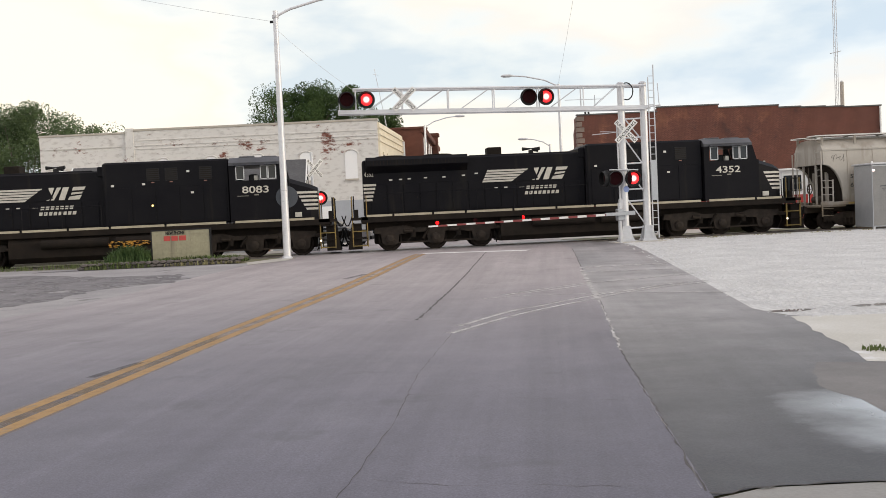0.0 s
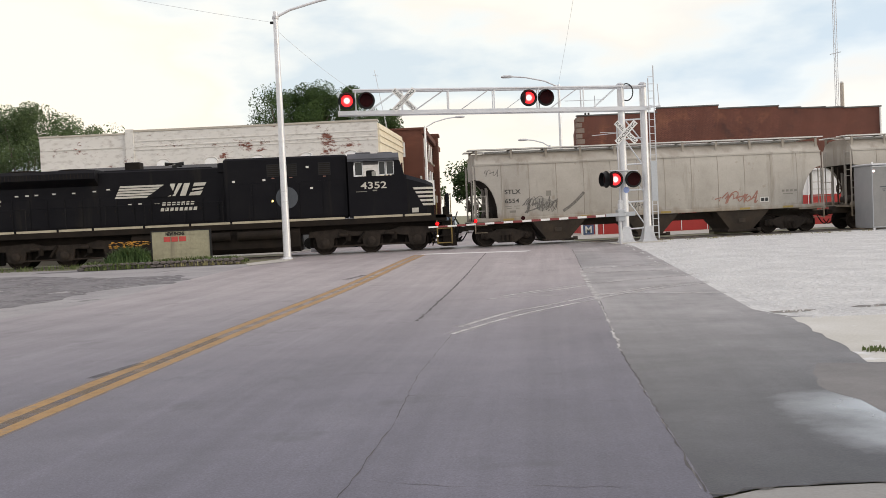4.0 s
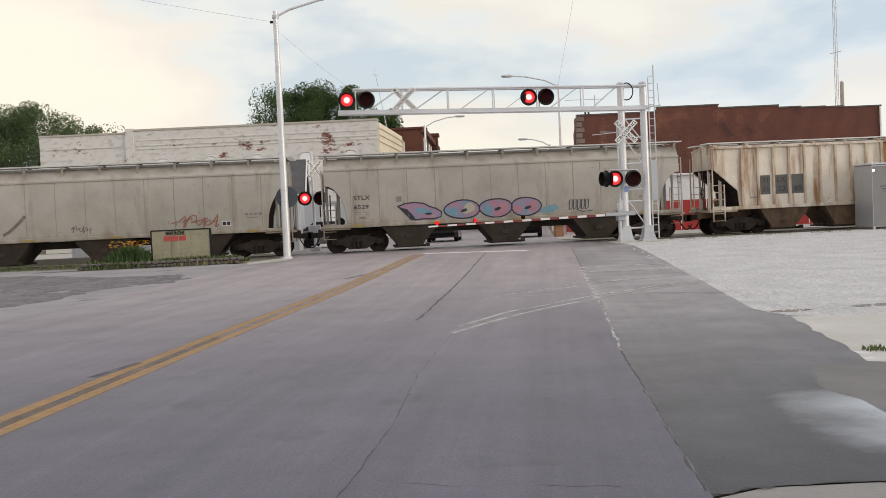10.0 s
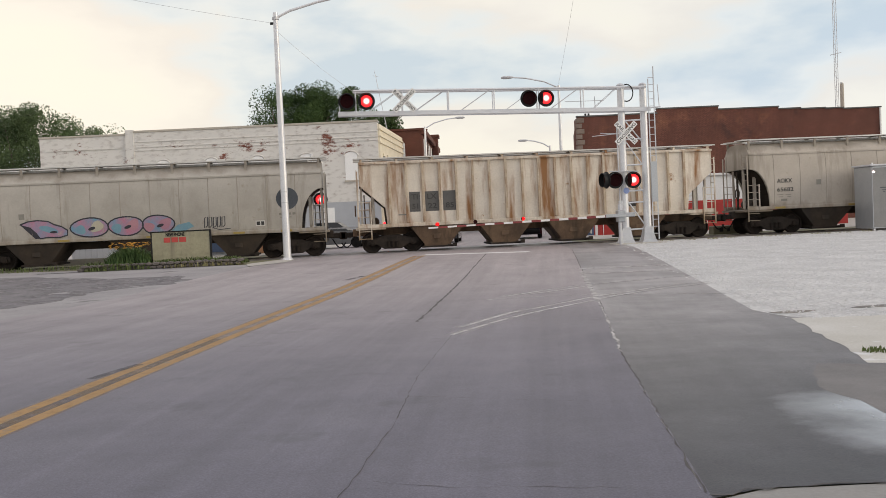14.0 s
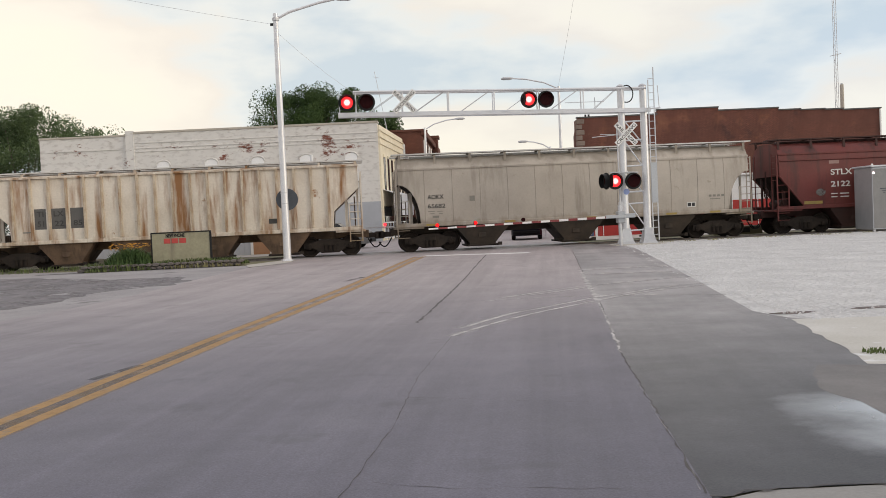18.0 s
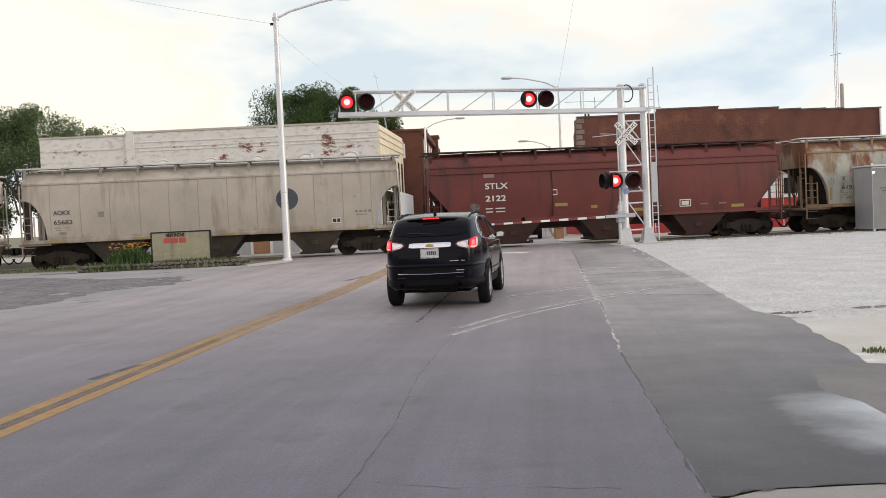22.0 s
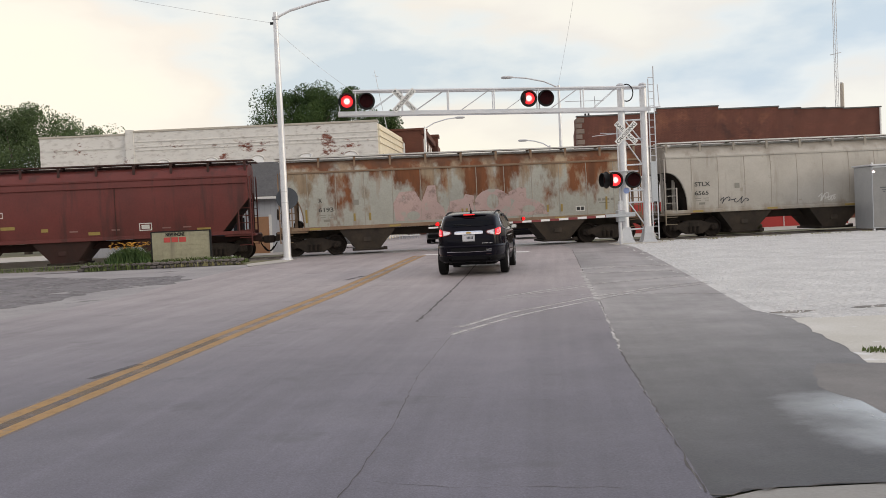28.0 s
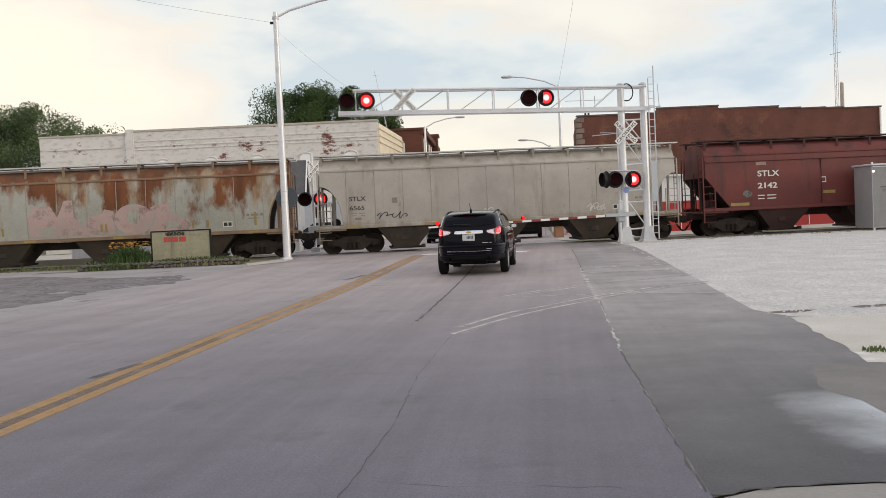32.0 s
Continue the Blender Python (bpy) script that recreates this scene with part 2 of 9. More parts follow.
def road_wear_and_sheen(m, near, far, turn, reach=30.0, blotch=0.12):
    """Paints the sky's low-angle sheen, with some gravel dust, into the colour, paler towards the crossing; streaks
    along the lane, blotches and fine mottling of wear.
    """
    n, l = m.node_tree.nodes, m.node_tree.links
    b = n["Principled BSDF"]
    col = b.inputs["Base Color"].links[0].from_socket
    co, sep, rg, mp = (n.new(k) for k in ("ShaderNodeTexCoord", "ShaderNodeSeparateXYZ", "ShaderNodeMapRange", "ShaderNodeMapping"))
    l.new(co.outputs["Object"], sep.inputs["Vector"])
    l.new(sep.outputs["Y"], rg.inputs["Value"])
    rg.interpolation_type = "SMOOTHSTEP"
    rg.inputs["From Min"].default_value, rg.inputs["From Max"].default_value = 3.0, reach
    # colour factor from near to far: mostly painted sky sheen, some real dust
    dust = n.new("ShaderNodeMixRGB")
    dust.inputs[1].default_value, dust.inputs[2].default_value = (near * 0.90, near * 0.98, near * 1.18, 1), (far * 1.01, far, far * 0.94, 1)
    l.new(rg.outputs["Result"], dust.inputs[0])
    tn = n.new("ShaderNodeMapping")
    tn.inputs["Rotation"].default_value, mp.inputs["Scale"].default_value = (0, 0, radians(turn)), (1.0, 0.03, 1.0)
    l.new(co.outputs["Object"], tn.inputs["Vector"])
    l.new(tn.outputs["Vector"], mp.inputs["Vector"])
    factors = [dust.outputs["Color"]]
    for vec, scale, detail, amount in ((mp.outputs["Vector"], 1.3, 6.0, 0.20), (mp.outputs["Vector"], 9.0, 4.0, 0.07), (co.outputs["Object"], 0.5, 6.0, blotch), (co.outputs["Object"], 6.0, 5.0, 0.07), (co.outputs["Object"], 30.0, 3.0, 0.12)):
        no, st = n.new("ShaderNodeTexNoise"), n.new("ShaderNodeMapRange")
        no.inputs["Scale"].default_value, no.inputs["Detail"].default_value, no.inputs["Roughness"].default_value = scale, detail, 0.62
        st.inputs["From Min"].default_value, st.inputs["From Max"].default_value = 0.25, 0.75
        st.inputs["To Min"].default_value, st.inputs["To Max"].default_value = 1 - amount, 1 + amount
        l.new(vec, no.inputs["Vector"])
        l.new(no.outputs["Fac"], st.inputs["Value"])
        factors.append(st.outputs["Result"])
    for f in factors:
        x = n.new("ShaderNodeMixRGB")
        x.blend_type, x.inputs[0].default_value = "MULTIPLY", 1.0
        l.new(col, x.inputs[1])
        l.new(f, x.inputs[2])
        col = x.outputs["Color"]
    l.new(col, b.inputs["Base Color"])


road_wear_and_sheen(ASPHALT, 0.66, 1.78, 11.5)
road_wear_and_sheen(ASPHALT_DARK, 0.27, 2.7, 11.5, 20.0, 0.4)
wet_sheen_area(ASPHALT_DARK, 4.85, 6.8, 1.2, 1.2, 0.05)
GRAVEL = mat("pale_limestone_gravel", (0.61, 0.61, 0.605), (0.45, 0.45, 0.45), scale=0.9, rough=0.95, fine=11.0, bump=0.6, spread=0.26, spots=[((0.36, 0.355, 0.36), 5.0, 0.66), ((0.70, 0.70, 0.72), 7.0, 0.64)])
STONE_CHIP = mat("limestone_chips", (0.72, 0.72, 0.73), (0.48, 0.48, 0.49), scale=6.0, rough=0.95, fine=30.0, bump=0.3)
BALLAST = mat("dark_ballast", (0.20, 0.185, 0.17), (0.12, 0.11, 0.10), scale=2.0, rough=0.95, fine=16.0, bump=0.9, spread=0.25)
SOIL = mat("dry_grass_and_soil", (0.16, 0.17, 0.09), (0.24, 0.21, 0.15), scale=0.4, rough=0.95, fine=12.0, bump=0.6, spread=0.2)
CONCRETE = mat("pale_concrete", (0.50, 0.475, 0.43), (0.40, 0.38, 0.35), scale=0.8, rough=0.85, fine=35.0, bump=0.15)
CONCRETE_DAMP = mat("damp_concrete", (0.26, 0.24, 0.225), (0.20, 0.19, 0.18), scale=0.9, rough=0.4, fine=35.0, bump=0.1)
YELLOW_LINE = mat("worn_yellow_paint", (0.44, 0.265, 0.10), (0.34, 0.22, 0.11), scale=1.5, rough=0.75, fine=45.0, bump=0.2, spots=[((0.27, 0.22, 0.17), 3.4, 0.60)], spread=0.15)
WHITE_LINE = mat("worn_white_paint", (0.82, 0.82, 0.80), (0.68, 0.68, 0.67), scale=2.0, rough=0.75, fine=40.0, bump=0.2)
SLAB = mat("pale_stained_concrete", (0.57, 0.56, 0.53), (0.46, 0.445, 0.40), scale=0.7, rough=0.8, fine=30.0, bump=0.15, spots=[((0.66, 0.665, 0.67), 1.3, 0.60)])
OIL = mat("oil_dark_asphalt", (0.060, 0.055, 0.062), (0.085, 0.078, 0.086), scale=4.0, rough=0.55, fine=60.0, bump=0.2)
YELLOW_DUST = mat("smeared_yellow_paint", (0.40, 0.26, 0.12), (0.33, 0.23, 0.13), scale=2.0, rough=0.75, fine=45.0, bump=0.1)
DUST = mat("thin_pale_dust", (0.62, 0.60, 0.60), (0.46, 0.44, 0.44), scale=4.0, rough=0.8, fine=60.0, bump=0.1)
TYRE_MARK = mat("dusty_tyre_track", (0.66, 0.64, 0.63), (0.36, 0.345, 0.34), scale=7.0, rough=0.6, fine=60.0, bump=0.1, spread=0.3, shine=0.8)


def thin_paint(m, scale, lo, hi, most):
    """Lets a thin deposit break up and let the ground show through."""
    n, l = m.node_tree.nodes, m.node_tree.links
    co, t, g_ = n.new("ShaderNodeTexCoord"), n.new("ShaderNodeTexNoise"), n.new("ShaderNodeMapRange")
    t.inputs["Scale"].default_value, t.inputs["Detail"].default_value, t.inputs["Roughness"].default_value = scale, 6.0, 0.7
    g_.inputs["From Min"].default_value, g_.inputs["From Max"].default_value, g_.inputs["To Max"].default_value = lo, hi, most
    l.new(co.outputs["Object"], t.inputs["Vector"])
    l.new(t.outputs["Fac"], g_.inputs["Value"])
    l.new(g_.outputs["Result"], n["Principled BSDF"].inputs["Alpha"])


thin_paint(TYRE_MARK, 2.6, 0.18, 0.62, 1.0)
thin_paint(YELLOW_LINE, 7.0, -0.15, 0.50, 0.86)
thin_paint(YELLOW_DUST, 2.5, 0.30, 0.70, 0.55)
thin_paint(OIL, 2.2, 0.26, 0.66, 0.72)
thin_paint(DUST, 2.0, 0.36, 0.80, 0.60)
thin_paint(LOT_PATCH, 0.9, 0.36, 0.50, 1.0)
CRACK = mat("tar_filled_crack", (0.05, 0.046, 0.046), (0.11, 0.10, 0.10), scale=3.0, rough=0.8, fine=40.0)
RAIL = mat("rail_steel", (0.30, 0.26, 0.23), (0.20, 0.15, 0.12), scale=3.0, rough=0.45, metal=0.7, fine=30.0)
TIE = mat("creosoted_tie", (0.10, 0.085, 0.07), (0.06, 0.05, 0.045), scale=2.0, rough=0.9, fine=20.0)
GALV = mat("galvanised_steel", (0.62, 0.63, 0.65), (0.52, 0.53, 0.56), scale=5.0, rough=0.5, metal=0.35, fine=30.0, bump=0.05)
ALU = mat("aluminium_tube", (0.74, 0.75, 0.77), (0.64, 0.65, 0.68), scale=4.0, rough=0.42, metal=0.4, fine=30.0, bump=0.03)
BLACK = mat("black_paint", (0.012, 0.012, 0.013), (0.02, 0.02, 0.02), scale=5.0, rough=0.5, bump=0.03, shine=0.25)
RUBBER = mat("black_rubber", (0.010, 0.010, 0.010), (0.016, 0.016, 0.016), scale=5.0, rough=0.85, fine=50.0, shine=0.15)
SIGN_WHITE = mat("reflective_white", (0.80, 0.80, 0.79), (0.72, 0.72, 0.71), scale=4.0, rough=0.5, bump=0.02)
SIGN_GREY = mat("bare_sign_back", (0.075, 0.085, 0.10), (0.06, 0.068, 0.08), scale=4.0, rough=0.5, metal=0.2, bump=0.02)
RED_TAPE = mat("red_tape", (0.24, 0.045, 0.045), (0.18, 0.035, 0.036), scale=6.0, rough=0.5, bump=0.02)


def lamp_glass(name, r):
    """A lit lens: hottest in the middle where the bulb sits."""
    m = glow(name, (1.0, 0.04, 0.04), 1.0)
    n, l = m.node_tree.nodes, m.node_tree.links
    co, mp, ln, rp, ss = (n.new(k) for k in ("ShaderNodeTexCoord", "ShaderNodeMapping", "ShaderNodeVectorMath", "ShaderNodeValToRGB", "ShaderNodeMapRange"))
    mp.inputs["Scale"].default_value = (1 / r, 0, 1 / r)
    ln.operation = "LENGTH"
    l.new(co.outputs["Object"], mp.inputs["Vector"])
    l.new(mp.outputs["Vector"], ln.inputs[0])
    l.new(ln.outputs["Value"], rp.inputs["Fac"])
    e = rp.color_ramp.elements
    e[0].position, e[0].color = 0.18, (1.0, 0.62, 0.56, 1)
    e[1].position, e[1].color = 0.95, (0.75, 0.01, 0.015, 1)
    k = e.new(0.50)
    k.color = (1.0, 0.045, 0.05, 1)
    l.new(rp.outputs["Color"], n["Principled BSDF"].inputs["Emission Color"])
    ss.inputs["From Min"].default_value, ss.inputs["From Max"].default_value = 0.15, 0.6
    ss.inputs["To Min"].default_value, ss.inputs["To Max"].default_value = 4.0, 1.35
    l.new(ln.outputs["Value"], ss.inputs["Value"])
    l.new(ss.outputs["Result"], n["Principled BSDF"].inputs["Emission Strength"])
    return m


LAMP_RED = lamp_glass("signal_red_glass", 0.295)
LAMP_DARK = mat("unlit_red_glass", (0.028, 0.004, 0.005), (0.014, 0.003, 0.004), scale=8.0, rough=0.7, bump=0.02, shine=0.08)
CABINET = mat("brushed_cabinet", (0.50, 0.52, 0.54), (0.42, 0.44, 0.47), scale=1.0, rough=0.45, metal=0.6, fine=20.0, bump=0.04)
CABINET_DOOR = mat("shaded_metal_door", (0.27, 0.265, 0.26), (0.21, 0.21, 0.215), scale=0.8, rough=0.4, metal=0.5, fine=20.0, bump=0.03)
BLUE_STICKER = mat("pale_blue_sticker", (0.25, 0.33, 0.62), (0.3, 0.38, 0.65), scale=8.0, rough=0.5)


# ---- building blocks ----
class Shape:
    """Collects vertices and faces of one mesh."""

    def __init__(self):
        self.v, self.f = [], []

    def add(self, verts, faces):
        k = len(self.v)
        self.v += [tuple(p) for p in verts]
        self.f += [tuple(i + k for i in q) for q in faces]
        return self

    def box(self, x0, x1, y0, y1, z0, z1, ch=0.0):
        """A box; ch: chamfer of the edges along all sides."""
        if ch <= 0:
            p = [(x, y, z) for z in (z0, z1) for y in (y0, y1) for x in (x0, x1)]
            return self.add(p, [(0, 2, 3, 1), (4, 5, 7, 6), (0, 1, 5, 4), (2, 6, 7, 3), (0, 4, 6, 2), (1, 3, 7, 5)])
        ring = []
        for z, i in ((z0, ch), (z0 + ch, 0), (z1 - ch, 0), (z1, ch)):
            a, b, c, d = x0 + i, x1 - i, y0 + i, y1 - i
            ring.append([(a + ch, c, z), (b - ch, c, z), (b, c + ch, z), (b, d - ch, z), (b - ch, d, z), (a + ch, d, z), (a, d - ch, z), (a, c + ch, z)])
        return self.loft(ring)

    def loft(self, rings, caps=True, closed=True):
        n = len(rings[0])
        p = [q for r in rings for q in r]
        f = []
        for i in range(len(rings) - 1):
            for j in range(n if closed else n - 1):
                a, b = i * n + j, i * n + (j + 1) % n
                f.append((a, b, b + n, a + n))
        if caps:
            f.append(tuple(range(n))[::-1])
            f.append(tuple(range((len(rings) - 1) * n, len(rings) * n)))
        return self.add(p, f)

    def prism(self, poly, y0, y1):
        """A polygon in x, z pulled from y0 to y1."""
        return self.loft([[(x, y0, z) for x, z in poly], [(x, y1, z) for x, z in poly]])

    def tube(self, a, b, r, r2=None, n=10):
        a, b = Vector(a), Vector(b)
        r2 = r if r2 is None else r2
        d = (b - a).normalized()
        s = d.orthogonal().normalized()
        t = d.cross(s)
        rings = []
        for p, q in ((a, r), (b, r2)):
            rings.append([tuple(p + q * (math.cos(2 * math.pi * i / n) * s + math.sin(2 * math.pi * i / n) * t)) for i in range(n)])
        return self.loft(rings)

    def path(self, pts, r, n=8):
        p = [Vector(q) for q in pts]
        p = [q for i, q in enumerate(p) if i == 0 or (q - p[i - 1]).length > 1e-5]
        rings, s = [], None
        for i, q in enumerate(p):
            d = (p[min(i + 1, len(p) - 1)] - p[max(i - 1, 0)]).normalized()
            s = (d.orthogonal() if s is None else s - d * s.dot(d))
            if s.length < 1e-4:
                s = d.orthogonal()
            s.normalize()
            t = d.cross(s)
            rings.append([tuple(q + r * (math.cos(2 * math.pi * k / n) * s + math.sin(2 * math.pi * k / n) * t)) for k in range(n)])
        return self.loft(rings)

    def turned(self, profile, origin=(0, 0, 0), axis="Y", n=24, caps=True):
        """A lathe: profile of (radius, along) about an axis."""
        o = Vector(origin)
        rings = []
        for r, s in profile:
            ring = []
            for i in range(n):
                c, q = r * math.cos(2 * math.pi * i / n), r * math.sin(2 * math.pi * i / n)
                ring.append(tuple(o + Vector({"Y": (c, s, q), "X": (s, c, q), "Z": (c, q, s)}[axis])))
            rings.append(ring)
        return self.loft(rings, caps=caps)

    def quad(self, *p):
        return self.add(p, [tuple(range(len(p)))])


def part(name, shape, material, parent=None, label="", smooth=False, bevel=0.0, thick=0.0):
    """Links a shape as one mesh object under a thing or a part."""
    me = bpy.data.meshes.new(name)
    me.from_pydata(shape.v, [], shape.f)
    if bevel or smooth:
        bm = bmesh.new()
        bm.from_mesh(me)
        bmesh.ops.recalc_face_normals(bm, faces=bm.faces)
        if bevel:
            bmesh.ops.bevel(bm, geom=[e for e in bm.edges if len(e.link_faces) == 2 and e.calc_face_angle(0) > 0.5], offset=bevel, segments=2, affect="EDGES", clamp_overlap=True)
        bm.to_mesh(me)
        bm.free()
    if smooth:
        for p in me.polygons:
            p.use_smooth = True
        me.set_sharp_from_angle(angle=radians(38))
    me.materials.append(material)
    ob = new(name, me)
    if parent:
        ob.parent = parent
    if label:
        ob["label"] = label
    return ob


def thing(name, m, label, category, group=""):
    ob = new(name)
    ob.empty_display_size = 0.2
    ob.matrix_basis = m if isinstance(m, Matrix) else pose(*m)
    return tagged(ob, label, category, group)


def setting(ob, label=""):
    return tagged(ob, label, kind="structure")


def lettering(name, text, size, material, parent, x, y, z, width=None, label="", turn=0.0, tilt=0.0, bold=0.0):
    """Flat letters that face -y, their lower left corner at x, z; turn: degrees in their own plane; tilt about z."""
    cu = bpy.data.curves.new(name, "FONT")
    cu.body, cu.size, cu.extrude, cu.offset = text, size * 1.38, 0.003, bold
    ob = bpy.data.objects.new(name, cu)
    scene.collection.objects.link(ob)
    me = bpy.data.meshes.new_from_object(ob.evaluated_get(bpy.context.evaluated_depsgraph_get()))
    bpy.data.objects.remove(ob)
    xs = [v.co.x for v in me.vertices] or [0, 1]
    k = width / (max(xs) - min(xs)) if width else 1.0
    me.transform(pose(x, y, z, 0, 0, tilt) @ Matrix.Rotation(radians(90), 4, "X") @ Matrix.Rotation(radians(turn), 4, "Z") @ Matrix.Diagonal((k, 1, 1, 1)) @ Matrix.Translation((-min(xs), 0, 0)))
    me.materials.clear()
    me.materials.append(material)
    ob = new(name, me)
    ob.parent = parent
    if label:
        ob["label"] = label
    return ob


def smoothstep(a, b, x):
    t = min(max((x - a) / (b - a), 0.0), 1.0)
    return t * t * (3 - 2 * t)


def rise(y):
    """The road's gentle rise towards the rails."""
    return 0.15 * smoothstep(22, 38, y)


def sheet(name, outline, dz, material, label="", kind="structure", cell=1.0, parent=None):
    """A thin surface on the ground inside an outline (x, y), draped over the rise, dz above it."""
    bm = bmesh.new()
    bm.faces.new([bm.verts.new((x, y, 0)) for x, y in outline])
    lo, hi = min(y for _, y in outline), max(y for _, y in outline)
    cuts = [y for y in [20 + cell * i for i in range(21)] if lo < y < hi]
    for y in cuts:
        bmesh.ops.bisect_plane(bm, geom=bm.verts[:] + bm.edges[:] + bm.faces[:], plane_co=(0, y, 0), plane_no=(0, 1, 0))
    bmesh.ops.triangulate(bm, faces=bm.faces[:])
    bmesh.ops.recalc_face_normals(bm, faces=bm.faces[:])
    for f in bm.faces:
        if f.normal.z < 0:
            f.normal_flip()
    for v in bm.verts:
        v.co.z = rise(v.co.y) + dz
    me = bpy.data.meshes.new(name)
    bm.to_mesh(me)
    bm.free()
    me.materials.append(material)
    ob = new(name, me)
    if parent:
        ob.parent = parent
        return ob
    return tagged(ob, label, kind=kind)


def strip(points, width, wob=0.0, rng=None):
    """The outline of a narrow band along points (x, y)."""
    left, right = [], []
    for i, (x, y) in enumerate(points):
        a, b = points[max(i - 1, 0)], points[min(i + 1, len(points) - 1)]
        d = Vector((b[0] - a[0], b[1] - a[1])).normalized()
        w = width / 2 * (1 + (rng.uniform(-wob, wob) if rng else 0))
        left.append((x - d.y * w, y + d.x * w))
        right.append((x + d.y * w, y - d.x * w))
    return left + right[::-1]


def band(name, points, width, dz, material, label, kind="structure", wob=0.0, rng=None):
    """A narrow band of quads draped over the ground."""
    fine = []
    for (x0, y0), (x1, y1) in zip(points, points[1:]):
        k = max(1, int(math.hypot(x1 - x0, y1 - y0) / (2.0 if rng is None else 0.11)))
        fine += [(x0 + (x1 - x0) * i / k, y0 + (y1 - y0) * i / k) for i in range(k)]
    fine.append(points[-1])
    if rng:
        fine = [(x + rng.gauss(0, 0.004 + min(width * 0.2, 0.01)), y + rng.gauss(0, 0.02)) for x, y in fine]
    o = strip(fine, width, wob, rng)
    n = len(fine)
    s = Shape()
    s.add([(x, y, rise(y) + dz) for x, y in o], [(i, 2 * n - 1 - i, 2 * n - 2 - i, i + 1) for i in range(n - 1)])
    return tagged(part(name, s, material), label, kind=kind)


# ---- ground, road and track ----
RNG = random.Random(7)
YEL = lambda y: -4.95 + 0.1965 * y if y > 15 else -4.76 + 0.1835 * y
g = Shape()
ys = [-400, -60, 0, 20, 22, 24, 26, 28, 30, 32, 34, 36, 38, 60, 120, 400, 2500]
for a, b in zip(ys, ys[1:]):
    g.quad((-2500, a, rise(a) - 0.03), (2500, a, rise(a) - 0.03), (2500, b, rise(b) - 0.03), (-2500, b, rise(b) - 0.03))
setting(part("ground", g, SOIL), "flat dry grass and bare soil")
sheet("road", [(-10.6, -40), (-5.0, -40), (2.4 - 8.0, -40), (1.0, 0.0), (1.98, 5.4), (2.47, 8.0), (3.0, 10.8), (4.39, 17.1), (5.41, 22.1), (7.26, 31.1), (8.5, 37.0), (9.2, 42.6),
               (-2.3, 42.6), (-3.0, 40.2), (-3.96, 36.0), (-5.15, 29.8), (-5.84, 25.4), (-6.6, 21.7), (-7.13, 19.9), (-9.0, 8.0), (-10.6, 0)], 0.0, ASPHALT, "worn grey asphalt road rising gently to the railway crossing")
sheet("pavement", [(-4.0, -30), (40, -30), (40, 5.0), (6.2, 5.35), (4.4, 5.26), (3.02, 5.28), (2.3, 5.34), (1.94, 5.2), (1.0, 0.0)], -0.006, CONCRETE_DAMP, "damp concrete slab at the roadside")
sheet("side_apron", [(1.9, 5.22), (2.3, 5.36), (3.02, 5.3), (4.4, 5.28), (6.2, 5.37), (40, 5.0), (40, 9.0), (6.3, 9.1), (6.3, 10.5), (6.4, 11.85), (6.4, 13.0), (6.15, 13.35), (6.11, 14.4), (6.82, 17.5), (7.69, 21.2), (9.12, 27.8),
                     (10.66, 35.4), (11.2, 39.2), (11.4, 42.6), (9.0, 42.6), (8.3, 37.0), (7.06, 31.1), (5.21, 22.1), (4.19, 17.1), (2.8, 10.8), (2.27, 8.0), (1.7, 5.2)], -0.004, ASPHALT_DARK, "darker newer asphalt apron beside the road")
sheet("gravel_lot", [(6.05, 14.4), (6.75, 17.5), (7.6, 21.2), (9.05, 27.8), (10.6, 35.4), (11.1, 40.6), (11.2, 42.4), (90, 42.4), (90, 12.2), (7.4, 12.3), (6.3, 12.6)], -0.008, GRAVEL, "pale limestone gravel lot beside the track")


def ragged(outline, amount, rng, step=0.22):
    """An outline with an uneven, crumbled edge."""
    out = []
    for (x0, y0), (x1, y1) in zip(outline, outline[1:] + outline[:1]):
        k = max(1, min(30, int(math.hypot(x1 - x0, y1 - y0) / step)))
        for i in range(k):
            out.append((x0 + (x1 - x0) * i / k + rng.gauss(0, amount), y0 + (y1 - y0) * i / k + rng.gauss(0, amount)))
    return out


DRY_PATCH = mat("brownish_dry_concrete", (0.20, 0.19, 0.188), (0.145, 0.138, 0.138), scale=1.4, rough=0.7, fine=40.0, bump=0.1)
sheet("pale_slab", ragged([(6.13, 13.1), (5.80, 11.85), (5.55, 10.78), (5.32, 9.9), (5.09, 9.2), (5.4, 9.0), (7.0, 8.85), (12, 8.8), (30, 8.8), (30, 12.9), (7.4, 12.8)], 0.025, RNG), -0.002, SLAB, "pale worn concrete slab with crumbled edges")
sheet("slab_strip", ragged([(5.57, 10.6), (5.3, 9.3), (5.6, 8.7), (12, 8.4), (30, 8.4), (30, 10.2), (7.0, 10.4), (5.9, 10.6)], 0.03, RNG), -0.0028, DRY_PATCH, "brownish worn concrete strip")
sheet("dry_patch", ragged([(4.62, 9.35), (4.3, 8.8), (4.02, 7.95), (4.07, 7.5), (4.0, 7.0), (4.6, 6.85), (6.1, 6.5), (6.1, 9.0), (5.25, 9.05)], 0.025, RNG), -0.0032, DRY_PATCH, "dry brownish patch on the wet asphalt")
sheet("left_lot", [(-60, 10), (-9.0, 8.0), (-7.13, 19.9), (-6.6, 21.7), (-5.84, 25.4), (-5.15, 29.8), (-3.96, 36.0), (-4.2, 38.0), (-11.0, 40.2), (-14, 41.6), (-60, 42.4)], -0.005, ASPHALT_LOT, "cracked and patched asphalt lot")
